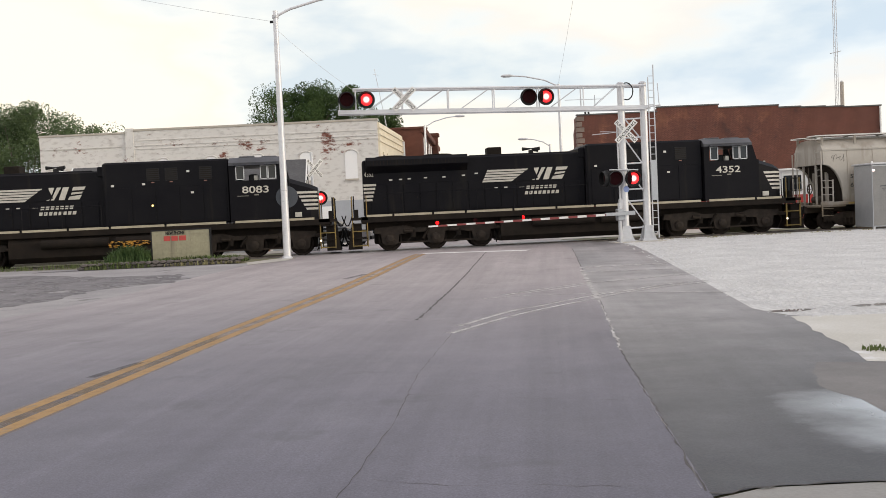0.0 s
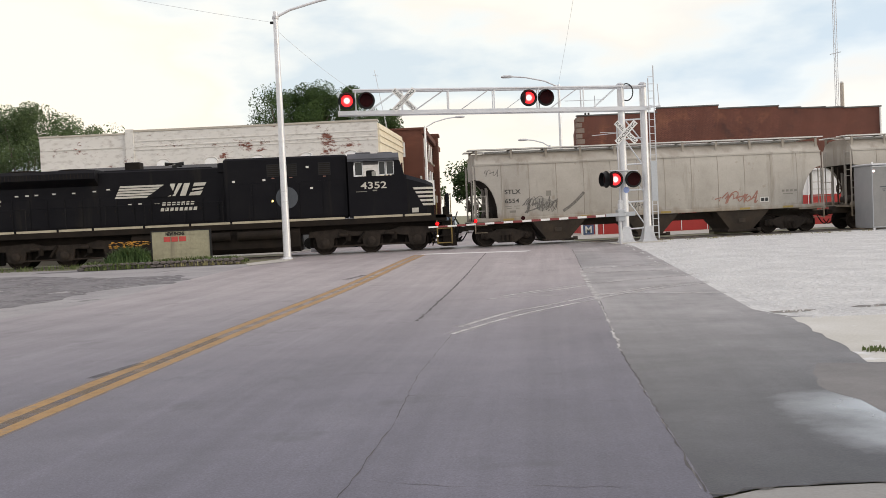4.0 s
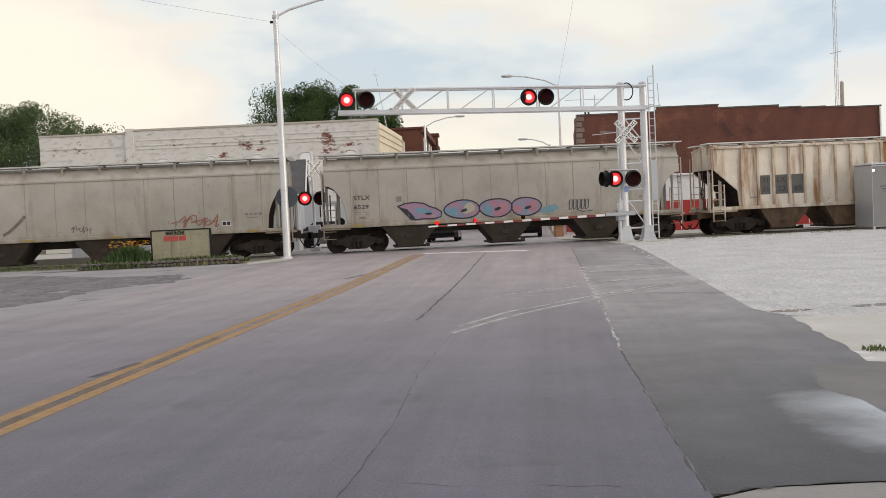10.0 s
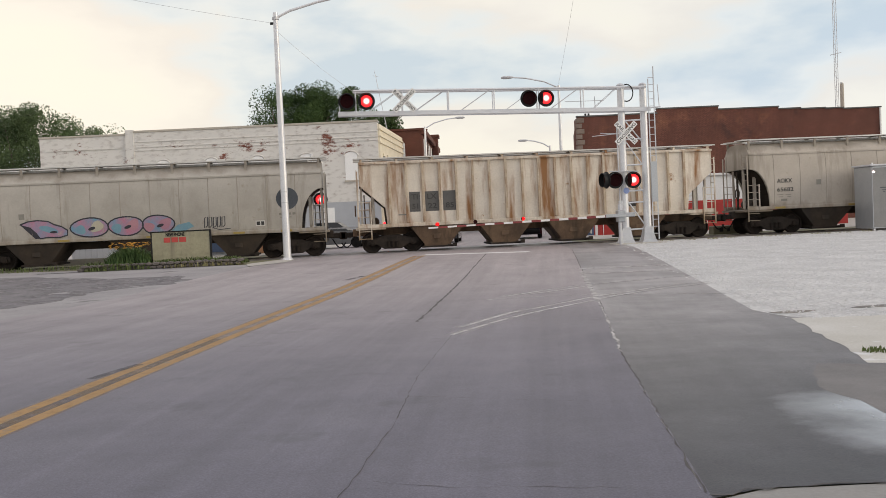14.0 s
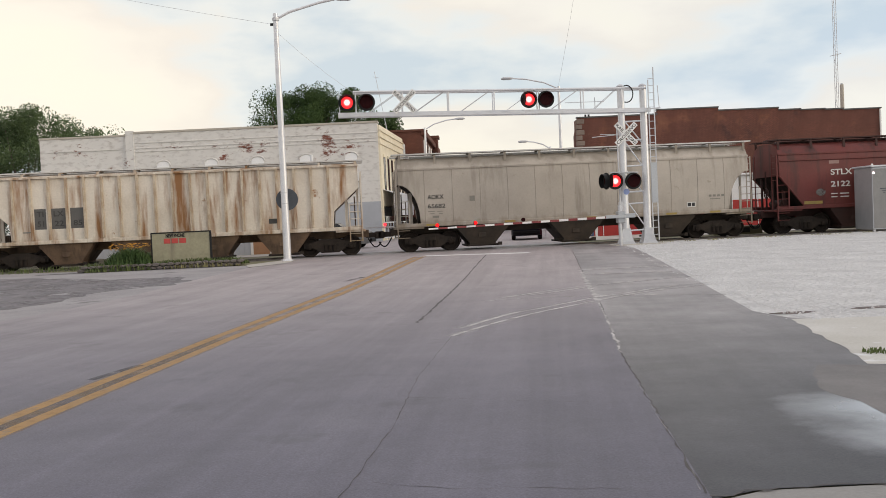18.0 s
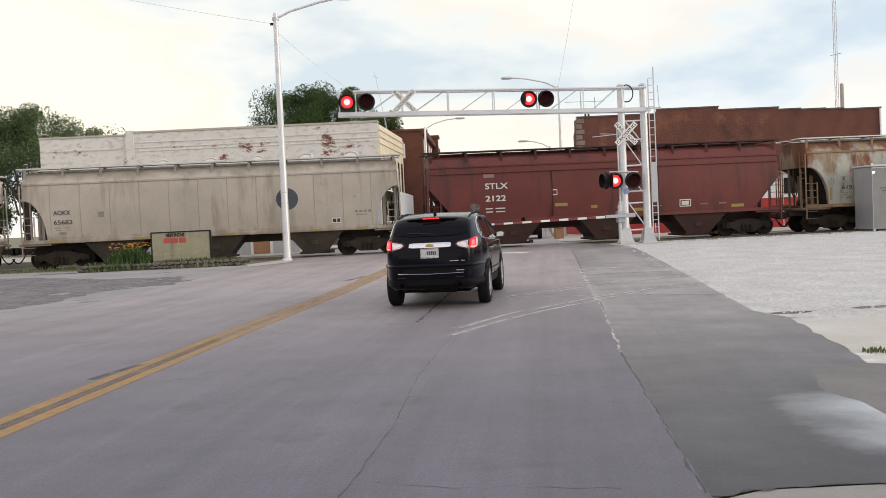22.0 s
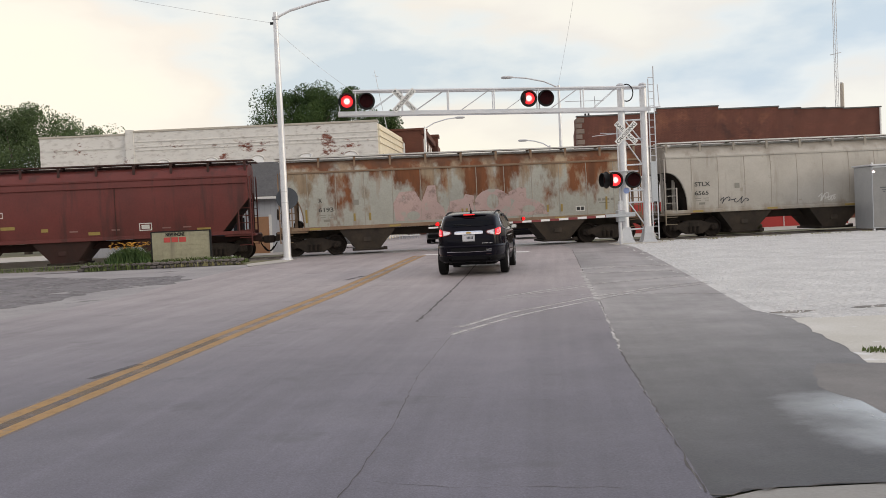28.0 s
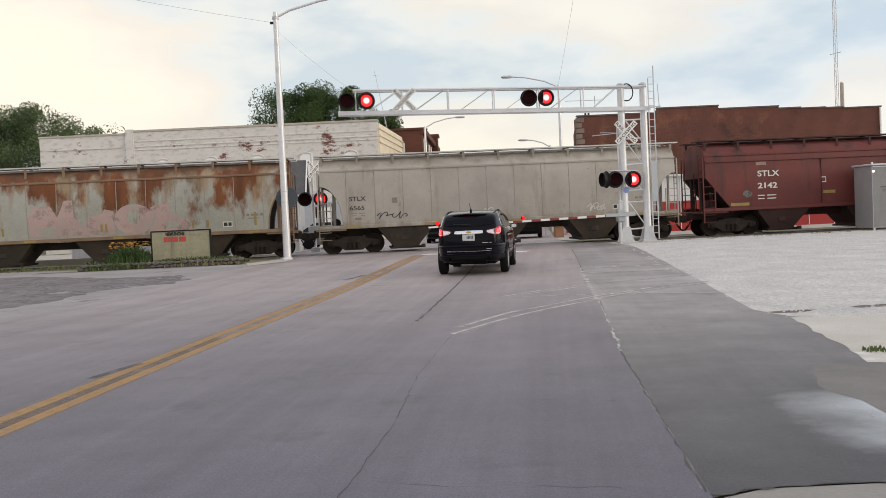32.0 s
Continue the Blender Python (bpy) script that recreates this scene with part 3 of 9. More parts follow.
LOT_EDGE = [(-14.55, 37.41), (-11.66, 36.04), (-8.14, 33.09), (-5.79, 32.44), (-5.1, 29.97), (-5.92, 28.57), (-6.93, 27.46), (-7.38, 25.31), (-7.69, 23.66), (-8.73, 22.33)]
sheet("lot_patch", ragged(LOT_EDGE, 0.16, RNG, 0.5), -0.0025, LOT_PATCH, "dark pitted patch in the asphalt lot")
sheet("kerb_slab", [(-4.3, 38.4), (-4.0, 36.2), (-2.75, 38.2), (-2.5, 41.0), (-3.2, 41.4)], 0.012, CONCRETE, "pale concrete pavement corner at the lamp post")
sheet("far_road", [(-3.5, 47.6), (10.4, 47.6), (12.5, 60), (38, 190), (24, 190), (-0.5, 60)], 0.0, ASPHALT, "asphalt street running on beyond the track")
sheet("far_lot_west", [(-60, 50.5), (-3.5, 49.0), (-0.6, 60), (1.6, 70.8), (-60, 76.0)], -0.01, CONCRETE, "pale concrete yard beyond the track")
sheet("far_lot_east", [(10.6, 49.0), (60, 49.4), (60, 71), (17.2, 72.8), (12.6, 60)], -0.01, CONCRETE, "pale concrete yard beyond the track")
def curve(pts, step=0.3):
    """A smooth run of points through a few given ones."""
    p = [pts[0]] + list(pts) + [pts[-1]]
    out = []
    for a, b, c, d in zip(p, p[1:], p[2:], p[3:]):
        k = max(1, int(math.hypot(c[0] - b[0], c[1] - b[1]) / step))
        for i in range(k):
            t = i / k
            out.append(tuple(0.5 * (2 * b[j] + (c[j] - a[j]) * t + (2 * a[j] - 5 * b[j] + 4 * c[j] - d[j]) * t * t + (3 * b[j] - a[j] - 3 * c[j] + d[j]) * t ** 3) for j in (0, 1)))
    return out + [tuple(pts[-1])]


band("line_shadow", [(YEL(y), y) for y in (-30, 0, 4, 8, 12, 14.5)], 0.15, 0.0012, OIL, "dark oily strip between the yellow lines")
for dx in (-0.155, 0.155):
    band("yellow_smear", [(YEL(y) + dx * 0.9, y) for y in (-30, 0, 8, 15, 16, 24, 30, 38.4)], 0.27, 0.0016, YELLOW_DUST, "thin smeared yellow paint")
    band("yellow_line", [(YEL(y) + dx, y) for y in (-30, 0, 8, 15, 16, 24, 30, 38.4)], 0.155, 0.0022, YELLOW_LINE, "worn yellow centre line")
band("oil_streak", [(-3.07, 11.2), (-2.9, 11.75), (-2.73, 12.23)], 0.13, 0.0026, OIL, "dark oil streak beside the centre line")
band("oil_streak", [(-0.33, 26.66), (0.24, 28.05)], 0.2, 0.0026, OIL, "dark oil streak beside the centre line")
band("stop_line", [(2.75, 38.9), (6.75, 37.0)], 0.8, 0.006, WHITE_LINE, "white stop line before the crossing")
band("road_crack", [(-0.25, 5.4), (-0.14, 5.93), (-0.03, 6.4), (0.27, 7.9), (0.6, 10.1), (1.3, 13.4)], 0.0065, 0.0015, CRACK, "thin crack in the asphalt", wob=0.9, rng=RNG)
band("tar_seam", [(0.93, 15.3), (1.88, 20.2), (5.06, 37.0)], 0.036, 0.0015, CRACK, "tar-filled seam in the asphalt", wob=0.9, rng=RNG)
band("cross_crack", [(0.04, 6.07), (0.52, 5.82), (1.51, 5.56)], 0.004, 0.0015, CRACK, "hairline crack in the asphalt", wob=0.7, rng=RNG)
band("cross_crack", [(0.42, 8.96), (1.3, 8.46), (2.23, 8.06)], 0.004, 0.0015, CRACK, "hairline crack in the asphalt", wob=0.7, rng=RNG)
SEAM_PTS = [(1.95, 5.35), (2.17, 6.46), (2.47, 8.03), (3.0, 10.8), (4.39, 17.1), (5.41, 22.1), (7.26, 31.1), (8.4, 36.7)]
band("edge_seam", SEAM_PTS, 0.013, 0.0018, CRACK, "ragged seam between old and new asphalt", wob=0.8, rng=RNG)
band("slab_edge", [(1.95, 5.27), (2.3, 5.35), (3.02, 5.29), (4.4, 5.27), (6.2, 5.36)], 0.018, 0.0015, CRACK, "ragged asphalt edge at the slab", wob=0.8, rng=RNG)
for pts, w in (([(6.05, 25.4), (5.21, 21.26), (4.58, 18.1), (4.33, 16.97)], 0.10), ([(4.33, 16.97), (3.6, 13.5), (3.02, 10.9)], 0.028), ([(2.63, 8.97), (2.53, 8.39)], 0.02), ([(2.46, 8.06), (2.2, 6.62)], 0.008), ([(2.08, 6.01), (1.95, 5.4)], 0.009)):
    band("pale_seam", pts, w, 0.0022, TYRE_MARK if w > 0.025 else DUST, "pale dust in the asphalt seam", wob=0.6, rng=RNG)
TRACKS = (([(1.3, 13.39), (1.92, 14.4), (2.43, 15.15), (3.11, 16.01), (4.18, 17.17), (5.09, 18.15), (6.32, 19.12), (7.39, 19.69)], 0.10), ([(1.51, 14.22), (2.56, 15.93), (3.23, 16.59), (4.5, 18.0), (5.37, 18.7), (6.5, 19.67), (7.54, 20.14)], 0.12),
          ([(2.44, 18.55), (3.2, 18.74), (4.07, 18.57), (4.76, 18.38), (5.9, 17.87), (6.82, 17.22)], 0.08), ([(2.91, 19.08), (3.92, 20.07), (5.15, 21.1), (6.33, 21.55), (7.29, 22.04), (8.19, 22.41)], 0.12),
          ([(3.42, 19.32), (4.18, 19.88), (5.13, 20.74)], 0.10), ([(6.21, 26.34), (7.43, 26.37), (8.73, 26.34)], 0.25), ([(5.88, 24.64), (6.9, 24.51), (8.15, 24.17)], 0.18))
for k, (pts, w) in enumerate(TRACKS):
    line = curve(pts)
    band("tyre_dust", line, w * 2.6, 0.0009 + 0.0001 * k, DUST, "faint dust beside a tyre track")
    band("tyre_track", line, w * 0.7, 0.0026 + 0.0001 * k, TYRE_MARK, "pale dusty tyre track across the road")
sheet("bed_gutter", ragged([(-12.5, 38.3), (-5.6, 37.9), (-4.9, 38.5), (-5.4, 38.9), (-12.5, 39.2)], 0.08, RNG, 0.4), -0.002, OIL, "dark damp gutter before the flower bed")
PUDDLE = mat("rusty_mud_puddle", (0.12, 0.075, 0.045), (0.08, 0.055, 0.036), scale=2.0, rough=0.15, fine=20.0, bump=0.0)
for px, py, a, b in ((6.5, 13.85, 0.35, 0.2), (7.9, 13.95, 0.4, 0.18)):
    sheet("mud_puddle", ragged([(px + a * math.cos(q * 0.785), py + b * math.sin(q * 0.785)) for q in range(8)], 0.03, RNG, 0.1), -0.004, PUDDLE, "shallow rusty mud puddle at the gravel's edge")

TRACK_Y, RAIL_Z = 44.96, 0.158
bal = Shape()
for x0, x1 in ((-260, -3.3), (10.9, 260)):
    bal.loft([[(x, TRACK_Y - 2.1, 0.125), (x, TRACK_Y - 1.5, 0.13), (x, TRACK_Y + 1.5, 0.13), (x, TRACK_Y + 2.4, 0.1)] for x in (x0, x1)], caps=False, closed=False)
setting(part("track_bed", bal, BALLAST), "dark crushed stone track bed")
cross = Shape()
for k, (a, b) in enumerate(((-2.35, -0.80), (-0.68, 0.68), (0.80, 2.6))):
    cross.box(-3.3, 10.9, TRACK_Y + a, TRACK_Y + b, 0.02, 0.152, 0.01)
setting(part("crossing_panel", cross, ASPHALT_DARK), "asphalt crossing panels between the rails")
for s in (-0.74, 0.74):
    r = Shape()
    r.loft([[(x, TRACK_Y + s + dx, z) for dx, z in ((-0.07, 0.02), (0.07, 0.02), (0.02, 0.06), (0.036, 0.12), (0.036, RAIL_Z), (-0.036, RAIL_Z), (-0.036, 0.12), (-0.02, 0.06))] for x in (-260, 260)])
    setting(part("rail", r, RAIL), "worn steel rail")
tie_bed = setting(new("track_ties"), "weathered wooden railway ties")
tm = Shape().box(-0.12, 0.12, -1.3, 1.3, 0.03, 0.142, 0.015)
tie0 = part("tie", tm, TIE, tie_bed)
tie0.location = (-3.8, TRACK_Y, 0)
for i in range(1, 90):
    o = new("tie", tie0.data)
    o.parent = tie_bed
    o.location = ((-3.8 - 0.55 * i) if i < 50 else (11.4 + 0.55 * (i - 50)), TRACK_Y + RNG.uniform(-0.05, 0.05), 0)
chips = Shape()
for i in range(17000):
    y = 12.9 + 29 * RNG.random() ** 1.3
    edge = 6.35 + max(0, y - 14) * 0.2
    x = edge + RNG.random() ** 1.6 * 26 - (0.3 if RNG.random() < 0.06 else 0)
    s = RNG.uniform(0.010, 0.024) + 0.0007 * (y - 12)
    z = rise(y) - 0.004
    p = [(x + s * RNG.uniform(0.6, 1.2) * math.cos(q), y + s * RNG.uniform(0.6, 1.2) * math.sin(q), z) for q in (0.3, 1.7, 3.4, 4.9)]
    chips.add(p + [(x, y, z + s * RNG.uniform(0.5, 0.9))], [(0, 1, 4), (1, 2, 4), (2, 3, 4), (3, 0, 4)])
tagged(part("gravel_stones", chips, STONE_CHIP), "loose limestone chips on the gravel lot", "gravel", kind="stuff")


def tuft(name, spots, material, h, n, label, cat, rng):
    s = Shape()
    for x, y, r in spots:
        for _ in range(n):
            a, d = rng.uniform(0, 6.28), r * rng.random() ** 0.6
            px, py = x + d * math.cos(a), y + d * math.sin(a)
            hh, b, lean = h * rng.uniform(0.5, 1.1), rng.uniform(0, 6.28), rng.uniform(0.1, 0.5)
            w = 0.008 + 0.012 * h
            z = rise(py)
            tip = (px + math.cos(b) * lean * hh, py + math.sin(b) * lean * hh, z + hh)
            mid = (px + math.cos(b) * lean * hh * 0.35, py + math.sin(b) * lean * hh * 0.35, z + hh * 0.6)
            c, q = math.cos(b + 1.57) * w, math.sin(b + 1.57) * w
            s.add([(px - c, py - q, z - 0.01), (px + c, py + q, z - 0.01), (mid[0] + c, mid[1] + q, mid[2]), (mid[0] - c, mid[1] - q, mid[2]), tip], [(0, 1, 2, 3), (3, 2, 4)])
    return tagged(part(name, s, material), label, cat, kind="stuff")


GRASS = mat("grass_blades", (0.075, 0.12, 0.03), (0.13, 0.15, 0.055), scale=3.0, rough=0.8, fine=20.0, bump=0.0)
DRY = mat("dry_weeds", (0.20, 0.20, 0.09), (0.28, 0.24, 0.13), scale=3.0, rough=0.9, fine=20.0, bump=0.0)
tuft("weeds", [(5.55, 9.85, 0.16), (5.75, 9.75, 0.1)], GRASS, 0.05, 60, "small green weeds in the pavement joint", "weeds", RNG)
tuft("weeds", [(12.2 + 0.8 * i + RNG.uniform(-0.3, 0.3), 40.9 + RNG.uniform(-0.6, 0.6), 0.3) for i in range(14)], DRY, 0.07, 30, "sparse dry weeds along the ballast", "weeds", RNG)
tuft("grass_verge", [(-11.2 - 1.1 * i, 42.0 + RNG.uniform(-0.4, 0.3), 0.8) for i in range(30)], GRASS, 0.22, 70, "rough grass along the track", "grass", RNG)


# ---- crossing signals ----
MOVES = []   # (object, rows) keyed at the end
HALF, FIRST = 0.594, 0.15


def flash_rows(m_cover, m_open, left, first=FIRST):
    """Rows of an added shutter that imitates flashing: open while its lamp is lit."""
    rows, t, k = [], first, 0
    lit = not left
    rows.append((0.0, m_open if lit else m_cover))
    while t < 32.0:
        now = (k % 2 == 0) == left
        rows.append((t - 0.034, rows[-1][1]))
        rows.append((t, m_open if now else m_cover))
        t, k = t + HALF, k + 1
    rows.append((32.0, rows[-1][1]))
    return rows


def flasher(x, y, z, left, face=0.0, r=0.355, group="crossing flashers", label="round red crossing flasher with a black hood", flip=1):
    """One signal lamp that faces -y: background disc, hood, lens with its bulb, and a shutter hinged at its rim, added
    to imitate the flashing.
    """
    th = thing("crossing_flasher", (x, y, z, 0, 0, face), label, "signal lamp", group)
    k = r / 0.38
    part("background_disc", Shape().turned([(0.05, 0.02), (r, 0.0), (r, -0.02), (0.30 * k, -0.03)], n=32), BLACK, th, smooth=True)
    hood = Shape()
    n = 20
    v, f = [], []
    for i in range(n + 1):
        a = radians(-25 + 230 * i / n)
        c, s = math.cos(a), math.sin(a)
        dep = -0.05 - 0.24 * k * max(0.0, math.sin(max(0.0, min(math.pi, a)))) ** 0.5
        for rr, yy in ((0.305 * k, -0.02), (0.305 * k, dep), (0.318 * k, dep), (0.318 * k, -0.02)):
            v.append((rr * c, yy, rr * s))
    for i in range(n):
        for j in range(4):
            a, b = 4 * i + j, 4 * i + (j + 1) % 4
            f.append((a, b, b + 4, a + 4))
    hood.add(v, f)
    part("hood", hood, BLACK, th)
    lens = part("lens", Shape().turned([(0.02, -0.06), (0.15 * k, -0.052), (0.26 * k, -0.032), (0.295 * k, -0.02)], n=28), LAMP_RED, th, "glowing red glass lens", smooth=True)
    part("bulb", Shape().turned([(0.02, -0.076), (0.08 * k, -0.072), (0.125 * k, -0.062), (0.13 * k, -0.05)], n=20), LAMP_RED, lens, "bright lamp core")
    sh = part("shutter", Shape().turned([(0.01, -0.004), (0.29 * k, -0.004), (0.29 * k, 0.004), (0.01, 0.004)], (0.29 * k, 0, 0), n=28), LAMP_DARK, th, "dark disc added to hide the unlit lens")
    part("bracket", Shape().tube((0, 0.0, 0), (0, 0.16, 0), 0.05), GALV, th)
    cover, opened = pose(-0.29 * k, -0.085, 0), pose(-0.29 * k, -0.085, 0, 0, 0, -86)
    MOVES.append((sh, flash_rows(cover, opened, left)))
    return th


def crossbuck(x, y, z, face=0.0, ln=1.22, label="white crossbuck reading railroad crossing"):
    th = thing("crossbuck", (x, y, z, 0, 0, face), label, "railway sign", "crossbucks")
    w = 0.115
    for turn, word, yy in ((-45, ("RAIL", "ROAD"), 0.0), (45, ("CROSSING",), -0.012)):
        m = Matrix.Rotation(radians(-turn), 4, "Y")
        s = Shape().box(-ln / 2, ln / 2, -0.006, 0.006, -w, w)
        s.v = [tuple(m @ Vector(p) + Vector((0, yy, 0))) for p in s.v]
        bl = part("blade", s, SIGN_WHITE, th)
        c, q = math.cos(radians(turn)), math.sin(radians(turn))
        if len(word) == 1:
            spans = ((word[0], -ln / 2 + 0.05, ln - 0.10),)
        else:
            spans = ((word[0], -ln / 2 + 0.04, ln / 2 - 0.17), (word[1], 0.13, ln / 2 - 0.17))
        for text, u, wd in spans:
            px, pz = c * u + q * 0.065, q * u - c * 0.065
            lettering("letters", text, 0.135, BLACK, bl, px, yy - 0.008, pz, width=wd, turn=turn, bold=0.001)
    return th


GY = 40.2
gantry = thing("crossing_gantry", (0, 0, 0), "galvanised steel cantilever over the road with two masts and a ladder", "signal gantry")
for mx in (11.57, 12.54):
    mast = part("mast", Shape().tube((mx, GY, 0.18), (mx + 0.01, GY, 6.9), 0.165, 0.145, 18), ALU, gantry, smooth=True)
    part("foot", Shape().loft([[(mx + s * a, GY + s * b, z) for a, b in ((-1, -1), (1, -1), (1, 1), (-1, 1))] for z, s in ((0.16, 0.33), (0.22, 0.33), (0.3, 0.25), (0.85, 0.17))]), GALV, mast)
    for q in range(4):
        a = math.pi / 4 + q * math.pi / 2
        part("gusset", Shape().add([(mx + 0.16 * math.cos(a), GY + 0.16 * math.sin(a), 0.85), (mx + 0.43 * math.cos(a), GY + 0.43 * math.sin(a), 0.2), (mx + 0.16 * math.cos(a), GY + 0.16 * math.sin(a), 0.2),
                                    (mx + 0.16 * math.cos(a + .06), GY + 0.16 * math.sin(a + .06), 0.85), (mx + 0.43 * math.cos(a + .03), GY + 0.43 * math.sin(a + .03), 0.2)], [(0, 1, 2), (0, 3, 4, 1), (3, 2, 4)]), GALV, mast)
    part("cap", Shape().turned([(0.16, 0), (0.17, 0.03), (0.1, 0.1), (0.02, 0.12)], (mx, GY, 6.88), "Z", 14), GALV, mast)
part("footing", Shape().box(10.95, 13.2, GY - 0.55, GY + 0.55, 0.05, 0.185, 0.02), CONCRETE, gantry, "low concrete footing")
zb = lambda x: 6.10 - 0.0188 * (x + 0.4)
zt = lambda x: 7.02 - 0.0188 * (x - 0.3)
for dy in (-0.24, 0.24):
    part("bottom_chord", Shape().box(0, 1, -0.05, 0.05, -0.085, 0.085), ALU, gantry).matrix_basis = Matrix.Translation((-0.42, GY + dy, zb(-0.42))) @ Matrix.Rotation(math.atan(0.0188), 4, "Y") @ Matrix.Diagonal((13.2, 1, 1, 1))
    part("top_chord", Shape().tube((0.22, GY + dy, zt(0.22)), (12.62, GY + dy, zt(12.62)), 0.05), ALU, gantry, smooth=True)
posts = [0.32, 2.25, 4.18, 6.1, 8.0, 9.9, 11.55]
for i, x in enumerate(posts):
    for dy in (-0.24, 0.24):
        part("upright", Shape().tube((x, GY + dy, zb(x)), (x, GY + dy, zt(x)), 0.028), ALU, gantry)
        if i:
            part("diagonal", Shape().tube((posts[i - 1] + 0.35, GY + dy, zb(x)), (x - 0.15, GY + dy, zt(x)), 0.014, n=6), GALV, gantry)
    part("cross_tie", Shape().tube((x, GY - 0.24, zb(x)), (x, GY + 0.24, zb(x)), 0.02, n=6), GALV, gantry)
part("tip_post", Shape().tube((-0.36, GY - 0.24, zb(0)), (-0.36, GY - 0.24, zb(0) + 0.86), 0.02), GALV, gantry)
for z0 in (0.75, 1.9, 2.4, 3.5, 4.6, 5.4):
    part("mast_tie", Shape().tube((11.6, GY - 0.04, z0), (12.5, GY - 0.04, z0 + 0.02), 0.035), ALU, gantry)
for z0, z1 in ((0.85, 2.05), (3.4, 2.2), (3.4, 4.6), (5.5, 4.4)):
    part("mast_brace", Shape().tube((12.48 if z1 > z0 else 11.65, GY, z0), (11.66 if z1 > z0 else 12.5, GY, z1), 0.03), ALU, gantry)
ladder = part("ladder", Shape().box(12.64, 12.68, GY - 0.42, GY - 0.38, 0.35, 7.1).box(12.88, 12.92, GY - 0.42, GY - 0.38, 0.30, 7.62), GALV, gantry)
for i in range(23):
    part("rung", Shape().tube((12.66, GY - 0.4, 0.55 + 0.3 * i), (12.9, GY - 0.4, 0.55 + 0.3 * i), 0.014, n=6), GALV, ladder)
part("ladder_guard", Shape().box(12.65, 12.91, GY - 0.45, GY - 0.43, 1.9, 3.6), CABINET, ladder, "grey sheet-metal climbing guard")
part("cable_loop", Shape().path([(11.75 + 0.28 * math.cos(a) * 1.0, GY - 0.3, 6.55 + 0.36 * math.sin(a)) for a in [radians(110 - 22 * i) for i in range(11)]], 0.026), BLACK, gantry, "black cable loop")
part("conduit", Shape().tube((11.36, GY - 0.1, 0.4), (11.33, GY - 0.1, 5.2), 0.035), GALV, gantry)
part("junction_box", Shape().box(11.28, 11.44, GY - 0.22, GY - 0.06, 1.55, 2.0, 0.01), GALV, gantry)
part("wind_vane_rod", Shape().tube((10.25, GY - 0.1, 4.78), (11.4, GY - 0.1, 4.86), 0.016).tube((10.6, GY - 0.1, 4.9), (11.4, GY - 0.1, 4.86), 0.014), GALV, gantry)
part("sticker", Shape().turned([(0.01, -0.012), (0.13, -0.012), (0.13, 0), (0.01, 0)], (11.62, GY - 0.175, 2.42), n=20), BLUE_STICKER, gantry, "pale blue round sticker")
part("antenna", Shape().tube((13.25, GY, 5.95), (13.2, GY, 6.9), 0.018), GALV, gantry)
part("antenna_arm", Shape().tube((12.6, GY, 5.9), (13.3, GY, 5.95), 0.03), GALV, gantry)
part("walkway_rail", Shape().tube((10.0, GY + 0.2, zb(10)), (10.0, GY + 0.2, zb(10) + 0.5), 0.018, n=6).tube((10.5, GY + 0.2, zb(10)), (10.5, GY + 0.2, zb(10) + 0.6), 0.018, n=6).tube((9.2, GY + 0.2, zb(10) + 0.42), (10.9, GY + 0.2, zb(10) + 0.42), 0.012, n=6), GALV, gantry)
flasher(-0.04, GY - 0.42, 6.57, True)
flasher(0.76, GY - 0.42, 6.56, False)
flasher(7.53, GY - 0.42, 6.44, True)
flasher(8.26, GY - 0.42, 6.43, False)
flasher(11.07, GY - 0.42, 2.88, True)
flasher(11.86, GY - 0.42, 2.86, False)
side_lamp = thing("side_flasher", (10.74, GY - 0.3, 2.9, 0, 0, -78), "black hooded crossing flasher turned to the side street", "signal lamp")
part("background_disc", Shape().turned([(0.05, 0.02), (0.36, 0.0), (0.36, -0.02), (0.3, -0.03)], n=28), BLACK, side_lamp)
part("hood", Shape().turned([(0.3, -0.02), (0.3, -0.22), (0.29, -0.22), (0.29, -0.02)], n=24, caps=False), BLACK, side_lamp)
part("lens", Shape().turned([(0.02, -0.05), (0.28, -0.02)], n=20), LAMP_DARK, side_lamp)
arm_bar = part("flasher_arm", Shape().tube((10.9, GY - 0.22, 3.26), (12.15, GY - 0.22, 3.22), 0.03), GALV, gantry)
crossbuck(11.66, GY - 0.32, 4.86)
crossbuck(2.32, GY - 0.42, 6.54)

# ---- gate of the crossing ----
gate = thing("crossing_gate", (11.2, GY - 0.75, 0.15), "lowered crossing gate with a red and white striped arm", "crossing gate")
part("gate_post", Shape().tube((0.0, 0.25, 0), (0.0, 0.25, 1.7), 0.08), GALV, gate)
part("mechanism", Shape().box(-0.12, 0.2, 0.1, 0.5, 0.95, 1.45, 0.03), CABINET, gate, "grey steel gate mechanism box")
arm = part("gate_arm", Shape().loft([[(x, -0.06 + a, 1.235 - 0.019 * x * -1 + b) for a, b in ((-0.02, -h), (0.02, -h), (0.02, h), (-0.02, h))] for x, h in ((-8.15, 0.032), (-0.2, 0.05))]), SIGN_WHITE, gate)
for i in range(10):
    x = -7.75 + 0.78 * i
    z = 1.235 + 0.019 * x
    h = 0.034 + 0.018 * (x + 8.15) / 8
    part("red_stripe", Shape().box(x, x + 0.39, -0.086, -0.034, z + 0.0037 - h, z + 0.0037 + h), RED_TAPE, arm, "dark red reflective stripe")
